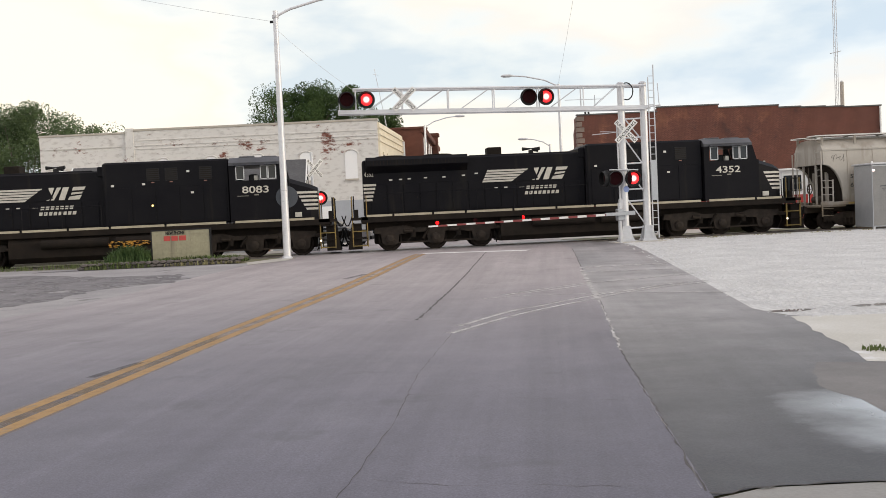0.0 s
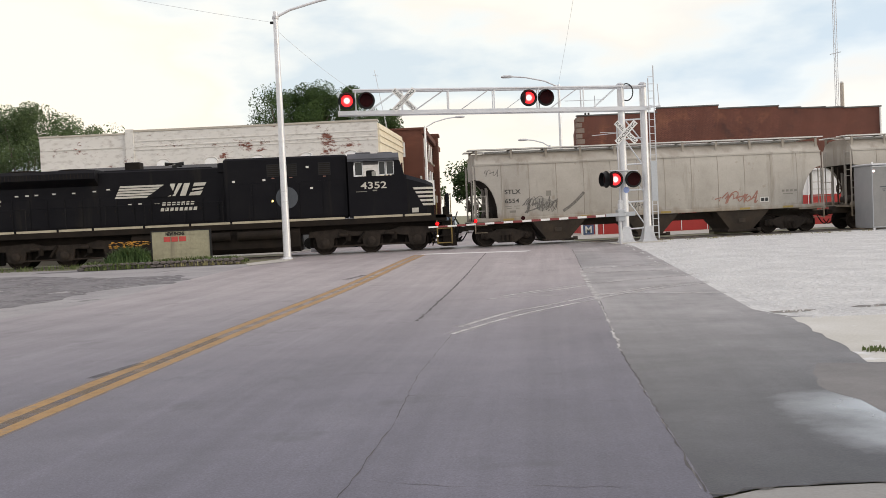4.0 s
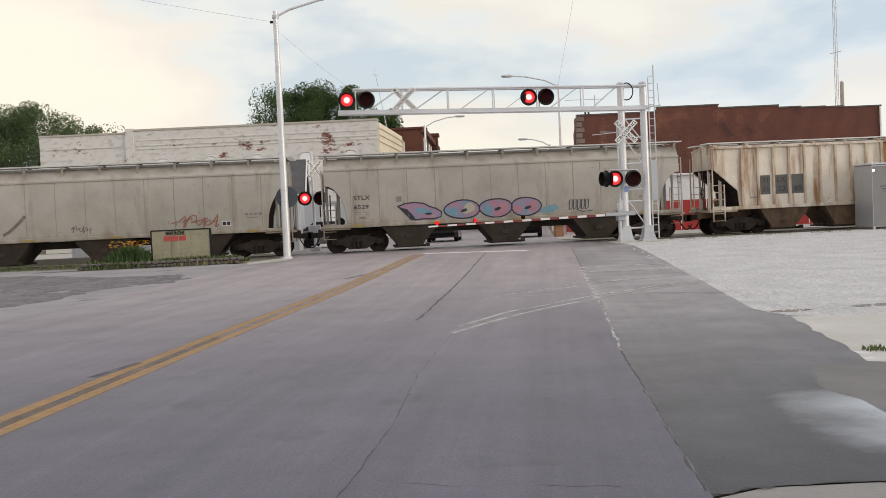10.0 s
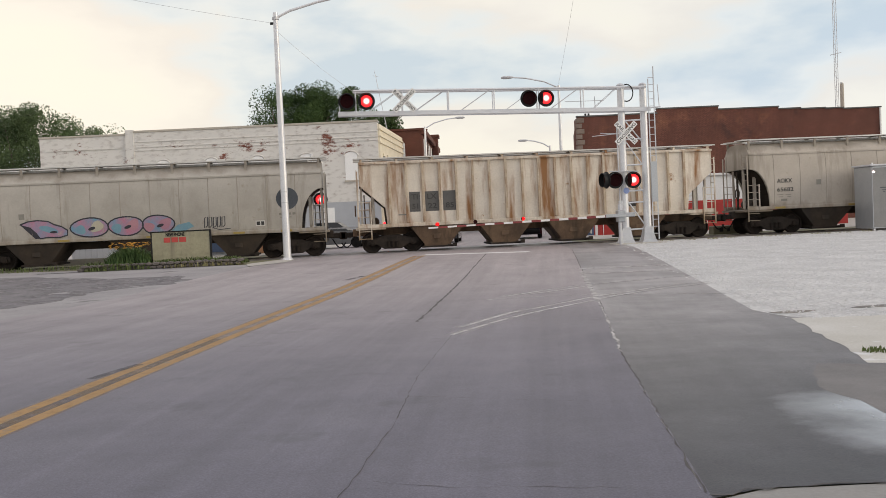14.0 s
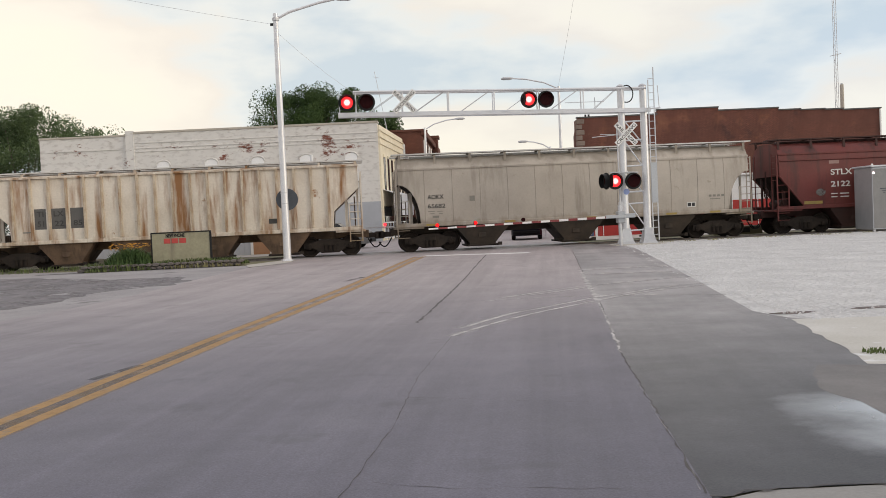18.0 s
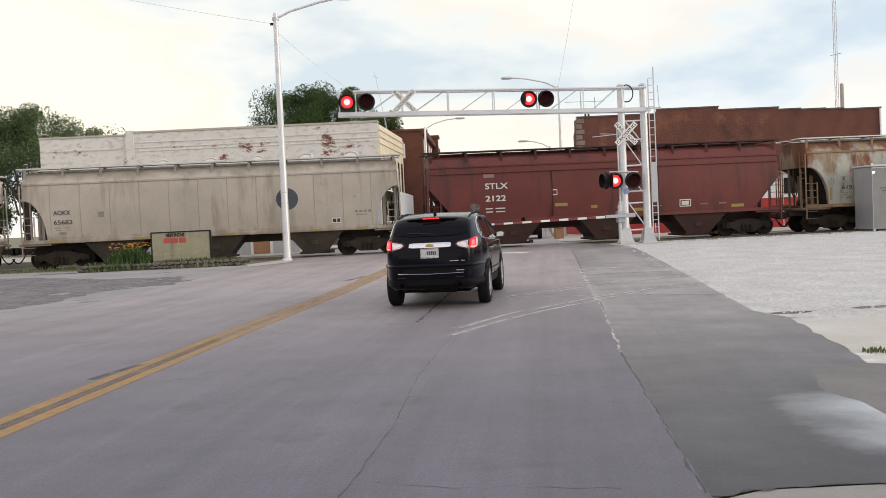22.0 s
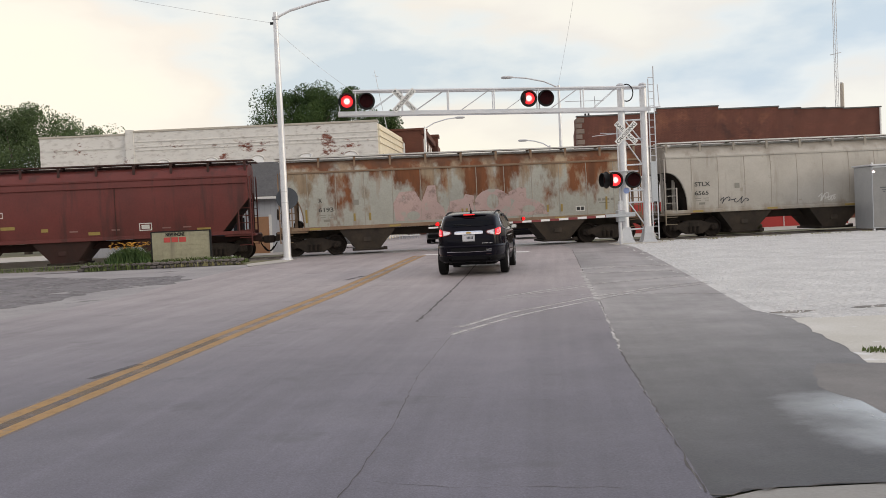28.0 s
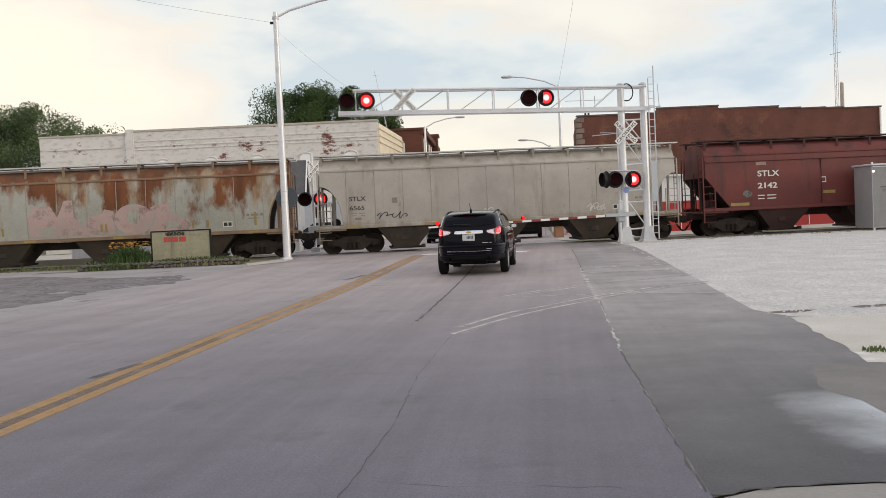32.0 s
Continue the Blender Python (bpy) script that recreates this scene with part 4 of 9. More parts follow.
part("counterweight", Shape().box(0.15, 0.6, -0.02, 0.08, 1.16, 1.34, 0.02), CABINET, gate)
part("arm_shoe", Shape().box(-0.7, 0.15, -0.1, 0.02, 1.165, 1.30, 0.01), CABINET, gate)
for px, ph in ((3.42, None), (5.0, True), (7.0, False)):
    x = px - 11.2
    z = 1.235 + 0.019 * x + 0.13
    gl = part("gate_light", Shape().turned([(0.075, 0.05), (0.085, 0.0), (0.075, -0.03)], (x, -0.07, z), n=16), LAMP_DARK, gate)
    part("lens", Shape().turned([(0.01, -0.06), (0.05, -0.055), (0.075, -0.032)], (x, -0.07, z), n=16), glow("gate_lamp_red", (1.0, 0.008, 0.01), 2.2), gl, "glowing red lens")
    if ph is not None:
        # disc added over the glowing lens to imitate the lamp going out
        sh = part("shutter", Shape().turned([(0.005, -0.003), (0.082, -0.003), (0.082, 0.003), (0.005, 0.003)], (0.082, 0, 0), n=16), LAMP_DARK, gate, "dark disc added to hide the unlit gate lamp")
        a, b = pose(x - 0.082, -0.145, z), pose(x - 0.082, -0.145, z, 0, 0, -86)
        MOVES.append((sh, flash_rows(a, b, ph, 0.07)))

# ---- signals on the far side ----
far = thing("far_signal_mast", (-2.0, 49.5, 0.14), "white crossing mast with flashers beyond the track", "signal mast")
part("mast", Shape().tube((0, 0, 0), (0, 0, 5.05), 0.07), ALU, far)
part("foot", Shape().box(-0.25, 0.25, -0.25, 0.25, -0.1, 0.25, 0.03), GALV, far)
part("mechanism", Shape().box(-0.3, 0.3, -0.4, 0.2, 0.75, 1.35, 0.03), GALV, far)
part("cross_arm", Shape().tube((-0.5, -0.1, 2.95), (0.5, -0.1, 2.95), 0.03), ALU, far)
far_arm = part("gate_arm", Shape().box(0.2, 5.6, 0.28, 0.34, 1.15, 1.22), GALV, far)
for x in (3.6, 5.4):
    part("gate_light", Shape().turned([(0.01, -0.08), (0.06, -0.07), (0.08, 0.0), (0.07, 0.06)], (x, 0.25, 1.32), n=14), glow("far_gate_lamp", (1.0, 0.02, 0.03), 4.0), far, "glowing red lamp")
flasher(-2.41, 49.2, 2.85, True, r=0.36)
flasher(-1.62, 49.2, 2.83, False, r=0.36)
crossbuck(-1.85, 49.4, 4.35, face=35)

# ---- lamp post, round sign, cabinet ----
PX, PY = -2.84, 40.7
lamp = thing("street_lamp", (PX, PY, 0.13), "tall tapered aluminium street lamp with a long arm", "street lamp", "street lamps")
part("pole", Shape().tube((0, 0, 0), (0.01, 0, 10.35), 0.165, 0.1, 18), ALU, lamp, smooth=True)
part("base_collar", Shape().turned([(0.23, 0), (0.23, 0.05), (0.18, 0.12)], (0, 0, 0), "Z", 16), ALU, lamp)
part("arm", Shape().path([(0.02, 0, 10.12), (0.6, 0.05, 10.42), (1.8, 0.12, 10.78), (2.6, 0.16, 10.95)], 0.055), ALU, lamp)
part("pole_clamp", Shape().turned([(0.14, 0), (0.14, 0.12)], (0.01, 0, 10.05), "Z", 14), GALV, lamp)
part("luminaire", Shape().loft([[(2.5 + x, 0.16 + a * w, 10.95 + b * h) for a, b in ((-1, 0), (-0.7, -0.8), (0.7, -0.8), (1, 0), (0.7, 0.8), (-0.7, 0.8))] for x, w, h in ((0, 0.06, 0.06), (0.15, 0.16, 0.09), (0.6, 0.17, 0.1), (0.75, 0.08, 0.05))]), GALV, lamp, smooth=True)
part("insulator", Shape().box(-0.22, -0.1, -0.03, 0.03, 9.85, 9.95), BLACK, lamp)
for z in (2.55, 3.0):
    part("sign_band", Shape().turned([(0.155, 0), (0.155, 0.03)], (0, 0, z - 0.13), "Z", 14), GALV, lamp)
rs = thing("round_sign", (PX + 0.09, PY + 0.2, 2.74), "back of a round dark grey sign on the lamp post", "traffic sign")
part("panel", Shape().turned([(0.02, -0.006), (0.455, -0.006), (0.46, 0.0), (0.455, 0.006), (0.02, 0.006)], n=40), SIGN_GREY, rs)
part("rail", Shape().box(-0.03, 0.03, -0.05, -0.007, -0.4, 0.4), GALV, rs)

box = thing("signal_cabinet", (23.3, 41.3, 0.14), "tall brushed-metal signal equipment cabinet on the gravel", "cabinet")
part("body", Shape().box(0.02, 2.3, 0.0, 1.6, 0.1, 2.92, 0.03), CABINET, box)
part("roof", Shape().box(-0.06, 2.4, -0.06, 1.66, 2.92, 3.0, 0.02), GALV, box)
# left door coloured darker, right one brighter, for a shaded and a lit face
part("door", Shape().box(0.04, 1.08, -0.02, 0.0, 0.16, 2.84, 0.008), CABINET_DOOR, box, "metal door in the darker grey of a shaded face")
part("door", Shape().box(1.12, 2.2, -0.02, 0.0, 0.2, 2.8, 0.008), ALU, box)
for x in (0.05, 0.95, 2.2):
    part("leg", Shape().box(x, x + 0.1, 0.05, 0.15, -0.02, 0.12), GALV, box)
part("notice", Shape().box(0.36, 0.72, -0.028, -0.021, 1.92, 1.96).box(0.46, 0.64, -0.028, -0.021, 1.82, 1.85).box(0.5, 0.6, -0.028, -0.021, 1.74, 1.77), SIGN_GREY, box, "small dark notice")
for x in (0.04, 1.05):
    part("beacon", Shape().turned([(0.05, 0), (0.05, 0.07), (0.01, 0.1)], (x, 0.02, 2.98), "Z", 10), SIGN_WHITE, box, "small white beacon")
part("side_lamp", Shape().turned([(0.05, 0.0), (0.05, -0.05), (0.01, -0.06)], (0.06, -0.02, 2.66), n=12), glow("cabinet_lamp", (1.0, 0.75, 0.7), 3.0), box, "tiny glowing lamp")

# ---- board, flower bed and its stones ----
SIGN_TAN = mat("faded_tan_panel", (0.36, 0.34, 0.235), (0.30, 0.285, 0.20), scale=1.5, rough=0.85, fine=10.0, bump=0.1, streak=((0.24, 0.22, 0.16), 2.0, 0.56))
board = thing("notice_board", (-8.1, 39.5, 0.15), "faded tan roadside notice board with a grid face", "sign board")
part("panel", Shape().box(0.0, 2.27, -0.04, 0.08, 0.12, 1.40), SIGN_TAN, board)
part("frame", Shape().box(-0.04, 2.33, -0.06, 0.1, 1.40, 1.45).box(2.27, 2.34, -0.06, 0.1, 0.0, 1.40).box(-0.05, 0.0, -0.06, 0.1, 0.0, 1.40), BLACK, board, "dark thin frame")
for i in range(6):
    part("letter_track", Shape().box(0.02, 2.25, -0.05, -0.041, 0.3 + 0.19 * i, 0.31 + 0.19 * i), SIGN_TAN, board)
for i in range(11):
    part("panel_joint", Shape().box(0.18 + 0.19 * i, 0.188 + 0.19 * i, -0.047, -0.041, 0.14, 1.38), SIGN_TAN, board)
lettering("letters", "NEW PHONE", 0.14, BLACK, board, 0.55, -0.055, 1.24, width=0.74, bold=0.006)
RED_TXT = mat("faded_red_panel", (0.50, 0.07, 0.06), (0.42, 0.06, 0.05), scale=5.0, rough=0.7)
for x0, x1 in ((0.47, 0.72), (0.77, 1.02), (1.07, 1.34)):
    part("red_bar", Shape().box(x0, x1, -0.054, -0.042, 0.99, 1.19), RED_TXT, board, "faded red bar")

STONE = mat("edging_stone", (0.17, 0.15, 0.14), (0.10, 0.09, 0.086), scale=3.0, rough=0.95, fine=14.0, bump=0.4, spread=0.18)
bed = thing("flower_bed", (0, 0, 0.15), "raised flower bed edged with rough stones", "flower bed")
part("soil", Shape().box(-10.6, -4.6, 38.95, 40.6, -0.04, 0.2, 0.05), SOIL, bed)
for k in range(46):
    row = k % 2
    x = -10.75 + 0.275 * (k // 2) + row * 0.13
    sx, sz = RNG.uniform(0.13, 0.17), RNG.uniform(0.06, 0.08)
    zc = 0.06 + row * 0.125
    s = Shape()
    rings = []
    for dy, q in ((-0.13, 0.7), (-0.09, 1.0), (0.1, 0.95), (0.14, 0.6)):
        rings.append([(x + q * sx * math.cos(a) * RNG.uniform(0.88, 1.08), 38.9 + dy - (0.02 * row), zc + q * sz * math.sin(a) * RNG.uniform(0.85, 1.1)) for a in [i * math.pi / 4 + 0.39 for i in range(8)]])
    s.loft(rings)
    part("stone", s, STONE, bed)
LILY_LEAF = mat("lily_leaves", (0.055, 0.11, 0.03), (0.09, 0.14, 0.045), scale=4.0, rough=0.7, bump=0.0)
LILY = mat("lily_blooms", (0.85, 0.42, 0.05), (0.78, 0.50, 0.14), scale=6.0, rough=0.7, bump=0.0)


def blades(name, x0, x1, y0, y1, n, h, material, label, cat, rng, z0=0.3):
    s = Shape()
    for _ in range(n):
        px, py = rng.uniform(x0, x1), rng.uniform(y0, y1)
        hh, b, w = h * rng.uniform(0.45, 1.0) * (1 - 0.6 * abs(2 * (px - x0) / (x1 - x0) - 1) ** 2.5), rng.uniform(0, 6.28), rng.uniform(0.012, 0.03)
        c, q = math.cos(b), math.sin(b)
        pts = []
        for t in (0, 0.4, 0.75, 1.0):
            bend = 0.38 * hh * t * t
            pts.append((px + c * bend, py + q * bend, z0 + hh * (t - 0.25 * t ** 3)))
        v = []
        for i, pnt in enumerate(pts):
            ww = w * (1, 0.9, 0.6, 0.08)[i]
            v += [(pnt[0] - q * ww, pnt[1] + c * ww, pnt[2]), (pnt[0] + q * ww, pnt[1] - c * ww, pnt[2])]
        s.add(v, [(0, 1, 3, 2), (2, 3, 5, 4), (4, 5, 7, 6)])
    return tagged(part(name, s, material), label, cat, kind="stuff")


blades("day_lily_leaves", -9.9, -8.15, 39.1, 40.2, 1300, 1.05, LILY_LEAF, "dense green day lily leaves in the flower bed", "plants", RNG)
blades("bed_weeds", -8.3, -4.5, 39.05, 39.45, 420, 0.34, GRASS, "low green weeds along the board", "weeds", RNG)
blades("bed_weeds", -11.0, -10.0, 39.3, 40.4, 260, 0.5, GRASS, "tall rough grass at the bed's end", "weeds", RNG, z0=0.15)
blades("bed_weeds", -5.7, -4.3, 38.9, 39.6, 260, 0.42, GRASS, "low green weeds along the board", "weeds", RNG, z0=0.2)
blades("bed_weeds", -10.6, -8.0, 38.66, 39.0, 340, 0.42, GRASS, "rough green weeds over the edging stones", "weeds", RNG, z0=0.15)
blades("bed_weeds", -7.6, -4.6, 38.62, 38.8, 90, 0.3, DRY, "dry weeds before the edging stones", "weeds", RNG, z0=0.15)
bl = Shape()
for _ in range(75):
    px, py, pz = RNG.uniform(-9.85, -8.2), RNG.uniform(39.1, 40.0), RNG.uniform(0.95, 1.2)
    for q in range(6):
        a = q * math.pi / 3 + RNG.uniform(-0.3, 0.3)
        c, s_ = math.cos(a), math.sin(a)
        r = RNG.uniform(0.05, 0.085)
        bl.add([(px, py, pz), (px + c * r * 0.6 - s_ * 0.022, py + s_ * r * 0.6 + c * 0.022, pz + 0.035), (px + c * r, py + s_ * r, pz + 0.03), (px + c * r * 0.6 + s_ * 0.022, py + s_ * r * 0.6 - c * 0.022, pz + 0.035)], [(0, 1, 2, 3)])
tagged(part("day_lily_blooms", bl, LILY), "orange and yellow day lily blooms", "flowers", kind="stuff")


# ---- the train ----
LOCO = mat("sooty_black_loco_paint", (0.0058, 0.0057, 0.0085), (0.010, 0.0098, 0.012), scale=0.9, rough=0.5, fine=25.0, bump=0.04, streak=((0.020, 0.018, 0.016), 1.6, 0.58), shine=0.12)
LOCO_GRIME = mat("grimy_loco_underside", (0.026, 0.020, 0.016), (0.012, 0.0105, 0.0095), scale=1.5, rough=0.85, fine=18.0, bump=0.2, shine=0.15)
# roof colour lightened in place of the sky's reflection on it
LOCO_ROOF = mat("sky_lit_cab_roof", (0.085, 0.088, 0.10), (0.05, 0.052, 0.06), scale=1.2, rough=0.5, fine=20.0, bump=0.05)
LOCO_WHITE = mat("dirty_white_lettering", (0.62, 0.60, 0.54), (0.48, 0.46, 0.41), scale=2.5, rough=0.6, fine=30.0, bump=0.05)
SILL_TAN = mat("dusty_sill_stripe", (0.50, 0.45, 0.34), (0.36, 0.32, 0.24), scale=2.0, rough=0.7, fine=20.0)
STEP_YELLOW = mat("faded_yellow_steps", (0.30, 0.21, 0.05), (0.12, 0.09, 0.04), scale=3.0, rough=0.7)
TRUCK = mat("brown_truck_grime", (0.042, 0.031, 0.024), (0.017, 0.0135, 0.011), scale=3.5, rough=0.75, fine=18.0, bump=0.2, shine=0.3)
WHEEL = mat("rusty_wheel_steel", (0.034, 0.026, 0.021), (0.02, 0.016, 0.014), scale=4.0, rough=0.75, fine=20.0, shine=0.15)
DARK_GLASS = glass_mat("cab_glass", (0.03, 0.035, 0.04), 0.05)
CLEAR = glass_mat("clear_glass", (0.9, 0.93, 0.92), 0.02, 0.85)

TRAIN = [-11.35, 10.45, 30.35, 48.35, 66.45, 84.65, 102.55, 120.4, 138.15, 156.0]


def wheelset(parent, x, r, gauge=0.72, y_out=0.80):
    s = Shape()
    for q in (-1, 1):
        s.turned([(0.05, q * 0.62), (r * 0.55, q * 0.66), (r * 0.82, q * 0.70), (r * 0.84, q * 0.665), (r + 0.025, q * 0.665), (r + 0.02, q * 0.69), (r, q * 0.70), (r - 0.01, q * 0.80), (r * 0.86, q * 0.80), (r * 0.8, q * 0.74), (r * 0.42, q * 0.735), (r * 0.36, q * 0.79), (0.05, q * 0.79)], n=26)
    s.turned([(0.08, -0.62), (0.08, 0.62)], n=10)
    for a in (0.4, 2.5, 4.6):
        s.box(r * 0.58 * math.cos(a) - 0.03, r * 0.58 * math.cos(a) + 0.03, -0.748, -0.735, r * 0.58 * math.sin(a) - 0.03, r * 0.58 * math.sin(a) + 0.03)
    ob = part("wheelset", s, WHEEL, parent, smooth=True)
    MOVES.append((ob, ("spin", x, r)))
    return ob


def hopper_truck(car, x):
    """A two-axle truck: side frames with springs, bolster, wheelsets."""
    tr = part("truck", Shape().box(x - 0.25, x + 0.25, -1.0, 1.0, 0.38, 0.75, 0.03), TRUCK, car, "dark brown freight truck")
    for q in (-1, 1):
        y0, y1 = sorted((q * 0.86, q * 0.99))
        s = Shape()
        s.prism([(x - 1.18, 0.36), (x - 1.18, 0.60), (x - 0.75, 0.66), (x - 0.32, 0.80), (x + 0.32, 0.80), (x + 0.75, 0.66), (x + 1.18, 0.60), (x + 1.18, 0.36), (x + 0.75, 0.38), (x + 0.40, 0.16), (x - 0.40, 0.16), (x - 0.75, 0.38)], y0, y1)
        part("side_frame", s, TRUCK, tr, bevel=0.015)
        for d in (-0.94, 0.94):
            part("bearing_cap", Shape().turned([(0.13, q * 0.98), (0.13, q * 1.06), (0.06, q * 1.09)], (x + d, 0, 0.46), n=14), WHEEL, tr)
        for i in (-0.2, 0.0, 0.2):
            part("spring", Shape().turned([(0.08, 0), (0.08, 0.27)], (x + i, q * 1.0, 0.24), "Z", 10), WHEEL, tr)
    for d in (-0.94, 0.94):
        wheelset(tr, x + d, 0.457)
    part("brake_beam", Shape().box(x - 0.5, x + 0.5, -0.6, 0.6, 0.28, 0.36), TRUCK, tr)
    return tr


def coupler(car, x, q):
    part("coupler", Shape().box(min(x, x + q * 0.75), max(x, x + q * 0.75), -0.11, 0.11, 0.74, 0.98, 0.03).box(min(x + q * 0.42, x + q * 0.74), max(x + q * 0.42, x + q * 0.74), -0.19, 0.19, 0.68, 1.02, 0.05), TRUCK, car)
    part("air_hose", Shape().path([(x + q * (0.1 + 0.1 * i), -0.3, 0.72 - 0.42 * math.sin(math.pi * i / 6 * 0.85)) for i in range(7)], 0.03, 6), RUBBER, car)


END_DARK = mat("dark_end_grime_and_shade", (0.035, 0.028, 0.023), (0.018, 0.015, 0.013), scale=1.5, rough=0.9, shine=0.1)


def hopper(i, label, body_m, roof_m, under_m, kind="round", ribs=True, rail_m=None, post_m=None):
    car = thing("hopper_car", (TRAIN[i], TRACK_Y, RAIL_Z), label, "railway wagon", "hopper cars")
    MOVES.append((car, ("train", TRAIN[i])))
    rail_m = rail_m or body_m
    red = kind == "straight"
    post = kind == "post"
    eave, top = (4.05, 4.2) if post else (3.75, 4.33)
    ztip = 3.08 if not red else 2.75
    prof = [(8.2 - math.cos(radians(a)), 1.29 + 1.8 * math.sin(radians(a))) for a in (90, 78, 66, 54, 42, 30, 18, 0)] if kind == "round" else [(8.2, ztip), (7.05, 2.05 if post else 1.38), (6.98, 1.3)]

    def ring(x, zb):
        if post:
            side = [(1.42, zb), (1.42, eave)]
        else:
            side = [(1.40 + 0.13 * math.sin(math.pi * min(1, max(0, (z - 1.1) / 2.9))), z) for z in [zb + (eave - zb) * k / 6 for k in range(7)]]
        roof = [(side[-1][0] - 0.02, eave + 0.03), (1.2, eave + 0.6 * (top - eave)), (0.75, eave + 0.92 * (top - eave)), (0.0, top)]
        half = side + roof
        return [(x, -y, z) for y, z in half] + [(x, y, z) for y, z in half[-2::-1]]

    b = Shape()
    b.loft([ring(-x, z) for x, z in prof] + [ring(x, z) for x, z in prof[::-1]])
    body = part("body", b, body_m, car, smooth=True)
    # end slope sheets seen in the cut-outs, their colour dark for grime and painted shade
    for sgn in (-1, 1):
        part("end_slope", Shape().loft([[(sgn * (xa + 0.012), y, za - 0.012) for y in (-1.33, 1.33)] for xa, za in prof], caps=False, closed=False), END_DARK, body, "end slope sheet darkened for grime and shade")
    # edge of the end cut-outs and the eave
    for q in (-1, 1):
        for sgn in (-1, 1):
            e = Shape().path([(sgn * xa, q * ((1.42 if post else 1.40 + 0.13 * math.sin(math.pi * (max(za, 1.15) - 1.1) / 2.9)) - 0.03), za) for xa, za in prof], 0.04, 6)
            part("end_flange", e, rail_m if not red else body_m, body)
    for q in (-1, 1):
        y0, y1 = sorted((q * (1.40 if not post else 1.40), q * (1.475 if not post else 1.5)))
        part("eave_rail", Shape().box(-8.22, 8.22, y0, y1, eave - 0.04, eave + 0.05, 0.01), rail_m, car)
    if kind == "round" and ribs:
        for k in range(12):
            x = -7.02 + 1.276 * k
            for q in (-1, 1):
                sm = Shape()
                zz = [1.3 + 2.4 * j / 8 for j in range(9)]
                sm.loft([[(x - 0.018, q * (1.398 + 0.13 * math.sin(math.pi * (z - 1.1) / 2.9)), z), (x, q * (1.412 + 0.13 * math.sin(math.pi * (z - 1.1) / 2.9)), z), (x + 0.018, q * (1.398 + 0.13 * math.sin(math.pi * (z - 1.1) / 2.9)), z)] for z in zz], caps=False, closed=False)
                part("weld_seam", sm, SEAM_M, body)
    if post:
        for k in range(19):
            x = -6.86 + 0.762 * k
            for q in (-1, 1):
                y0, y1 = sorted((q * 1.41, q * 1.53))
                part("side_post", Shape().box(x - 0.055, x + 0.055, y0, y1, 1.33, eave - 0.02, 0.012), post_m, body)
    if red:
        part("top_band", Shape().box(-8.15, 8.15, -1.535, 1.535, 3.42, 3.47, 0.01), rail_m, body)
        for x in (-2.6, 2.4):
            part("weld_seam", Shape().box(x, x + 0.03, -1.54, 1.54, 1.35, 3.4), under_m, body)
    for q in (-1, 1):
        y0, y1 = sorted((q * 1.30, q * 1.47))
        part("side_sill", Shape().box(-8.3, 8.3, y0, y1, 1.14, 1.30, 0.015), rail_m, car)
    part("centre_sill", Shape().box(-8.6, 8.6, -0.22, 0.22, 0.78, 1.12, 0.02), under_m, car)
    # discharge bays
    for c in (-4.4, 0.0, 4.4) if not post else (-4.75, -1.6, 1.6, 4.75):
        h = Shape()
        w = 1.32 if not post else 1.25
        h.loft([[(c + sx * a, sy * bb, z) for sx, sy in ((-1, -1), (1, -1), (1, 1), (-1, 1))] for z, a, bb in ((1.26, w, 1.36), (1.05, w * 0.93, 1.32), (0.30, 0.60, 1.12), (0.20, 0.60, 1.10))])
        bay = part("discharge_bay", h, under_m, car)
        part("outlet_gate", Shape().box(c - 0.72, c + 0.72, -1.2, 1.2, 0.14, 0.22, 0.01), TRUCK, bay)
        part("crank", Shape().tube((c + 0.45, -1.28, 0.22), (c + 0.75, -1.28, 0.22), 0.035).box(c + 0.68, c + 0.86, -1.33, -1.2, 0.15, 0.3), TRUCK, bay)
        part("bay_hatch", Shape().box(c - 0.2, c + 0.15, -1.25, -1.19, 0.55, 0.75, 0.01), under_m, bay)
    # platform, end bulkhead struts, ladders
    for q in (-1, 1):
        x0, x1 = sorted((q * 7.1, q * 8.45))
        part("end_platform", Shape().box(x0, x1, -1.42, 1.42, 1.06, 1.16, 0.01), rail_m, car)
        for y in (-0.62, 0.62):
            part("end_strut", Shape().box(min(q * 7.55, q * 7.68), max(q * 7.55, q * 7.68), y - 0.06, y + 0.06, 1.15, ztip - 0.35), rail_m if not red else under_m, car)
            part("end_strut", Shape().box(min(q * 8.1, q * 8.18), max(q * 8.1, q * 8.18), y - 0.05, y + 0.05, 1.15, ztip + 0.15), rail_m if not red else under_m, car)
        part("brake_rod", Shape().tube((q * 8.3, -0.2, 1.2), (q * 8.3, -0.2, 3.0), 0.03, n=6), under_m, car)
        part("drain_pipe", Shape().tube((q * 8.0, 0.4, 1.2), (q * 8.0, 0.4, 2.7), 0.03, n=6), under_m, car)
        for sgn in (-1, 1):
            y = sgn * 1.47
            la = part("side_ladder", Shape().box(q * 8.3 - 0.025, q * 8.3 + 0.025, y - 0.03, y + 0.03, 0.62, 3.72).box(q * 7.75 - 0.025, q * 7.75 + 0.025, y - 0.03, y + 0.03, 0.62 if post else 1.15, 2.35), rail_m, car)
            for k in range(6):
                z = 0.66 + 0.33 * k
                part("rung", Shape().tube((q * 7.75, y, z), (q * 8.3, y, z), 0.016, n=6), rail_m, la)
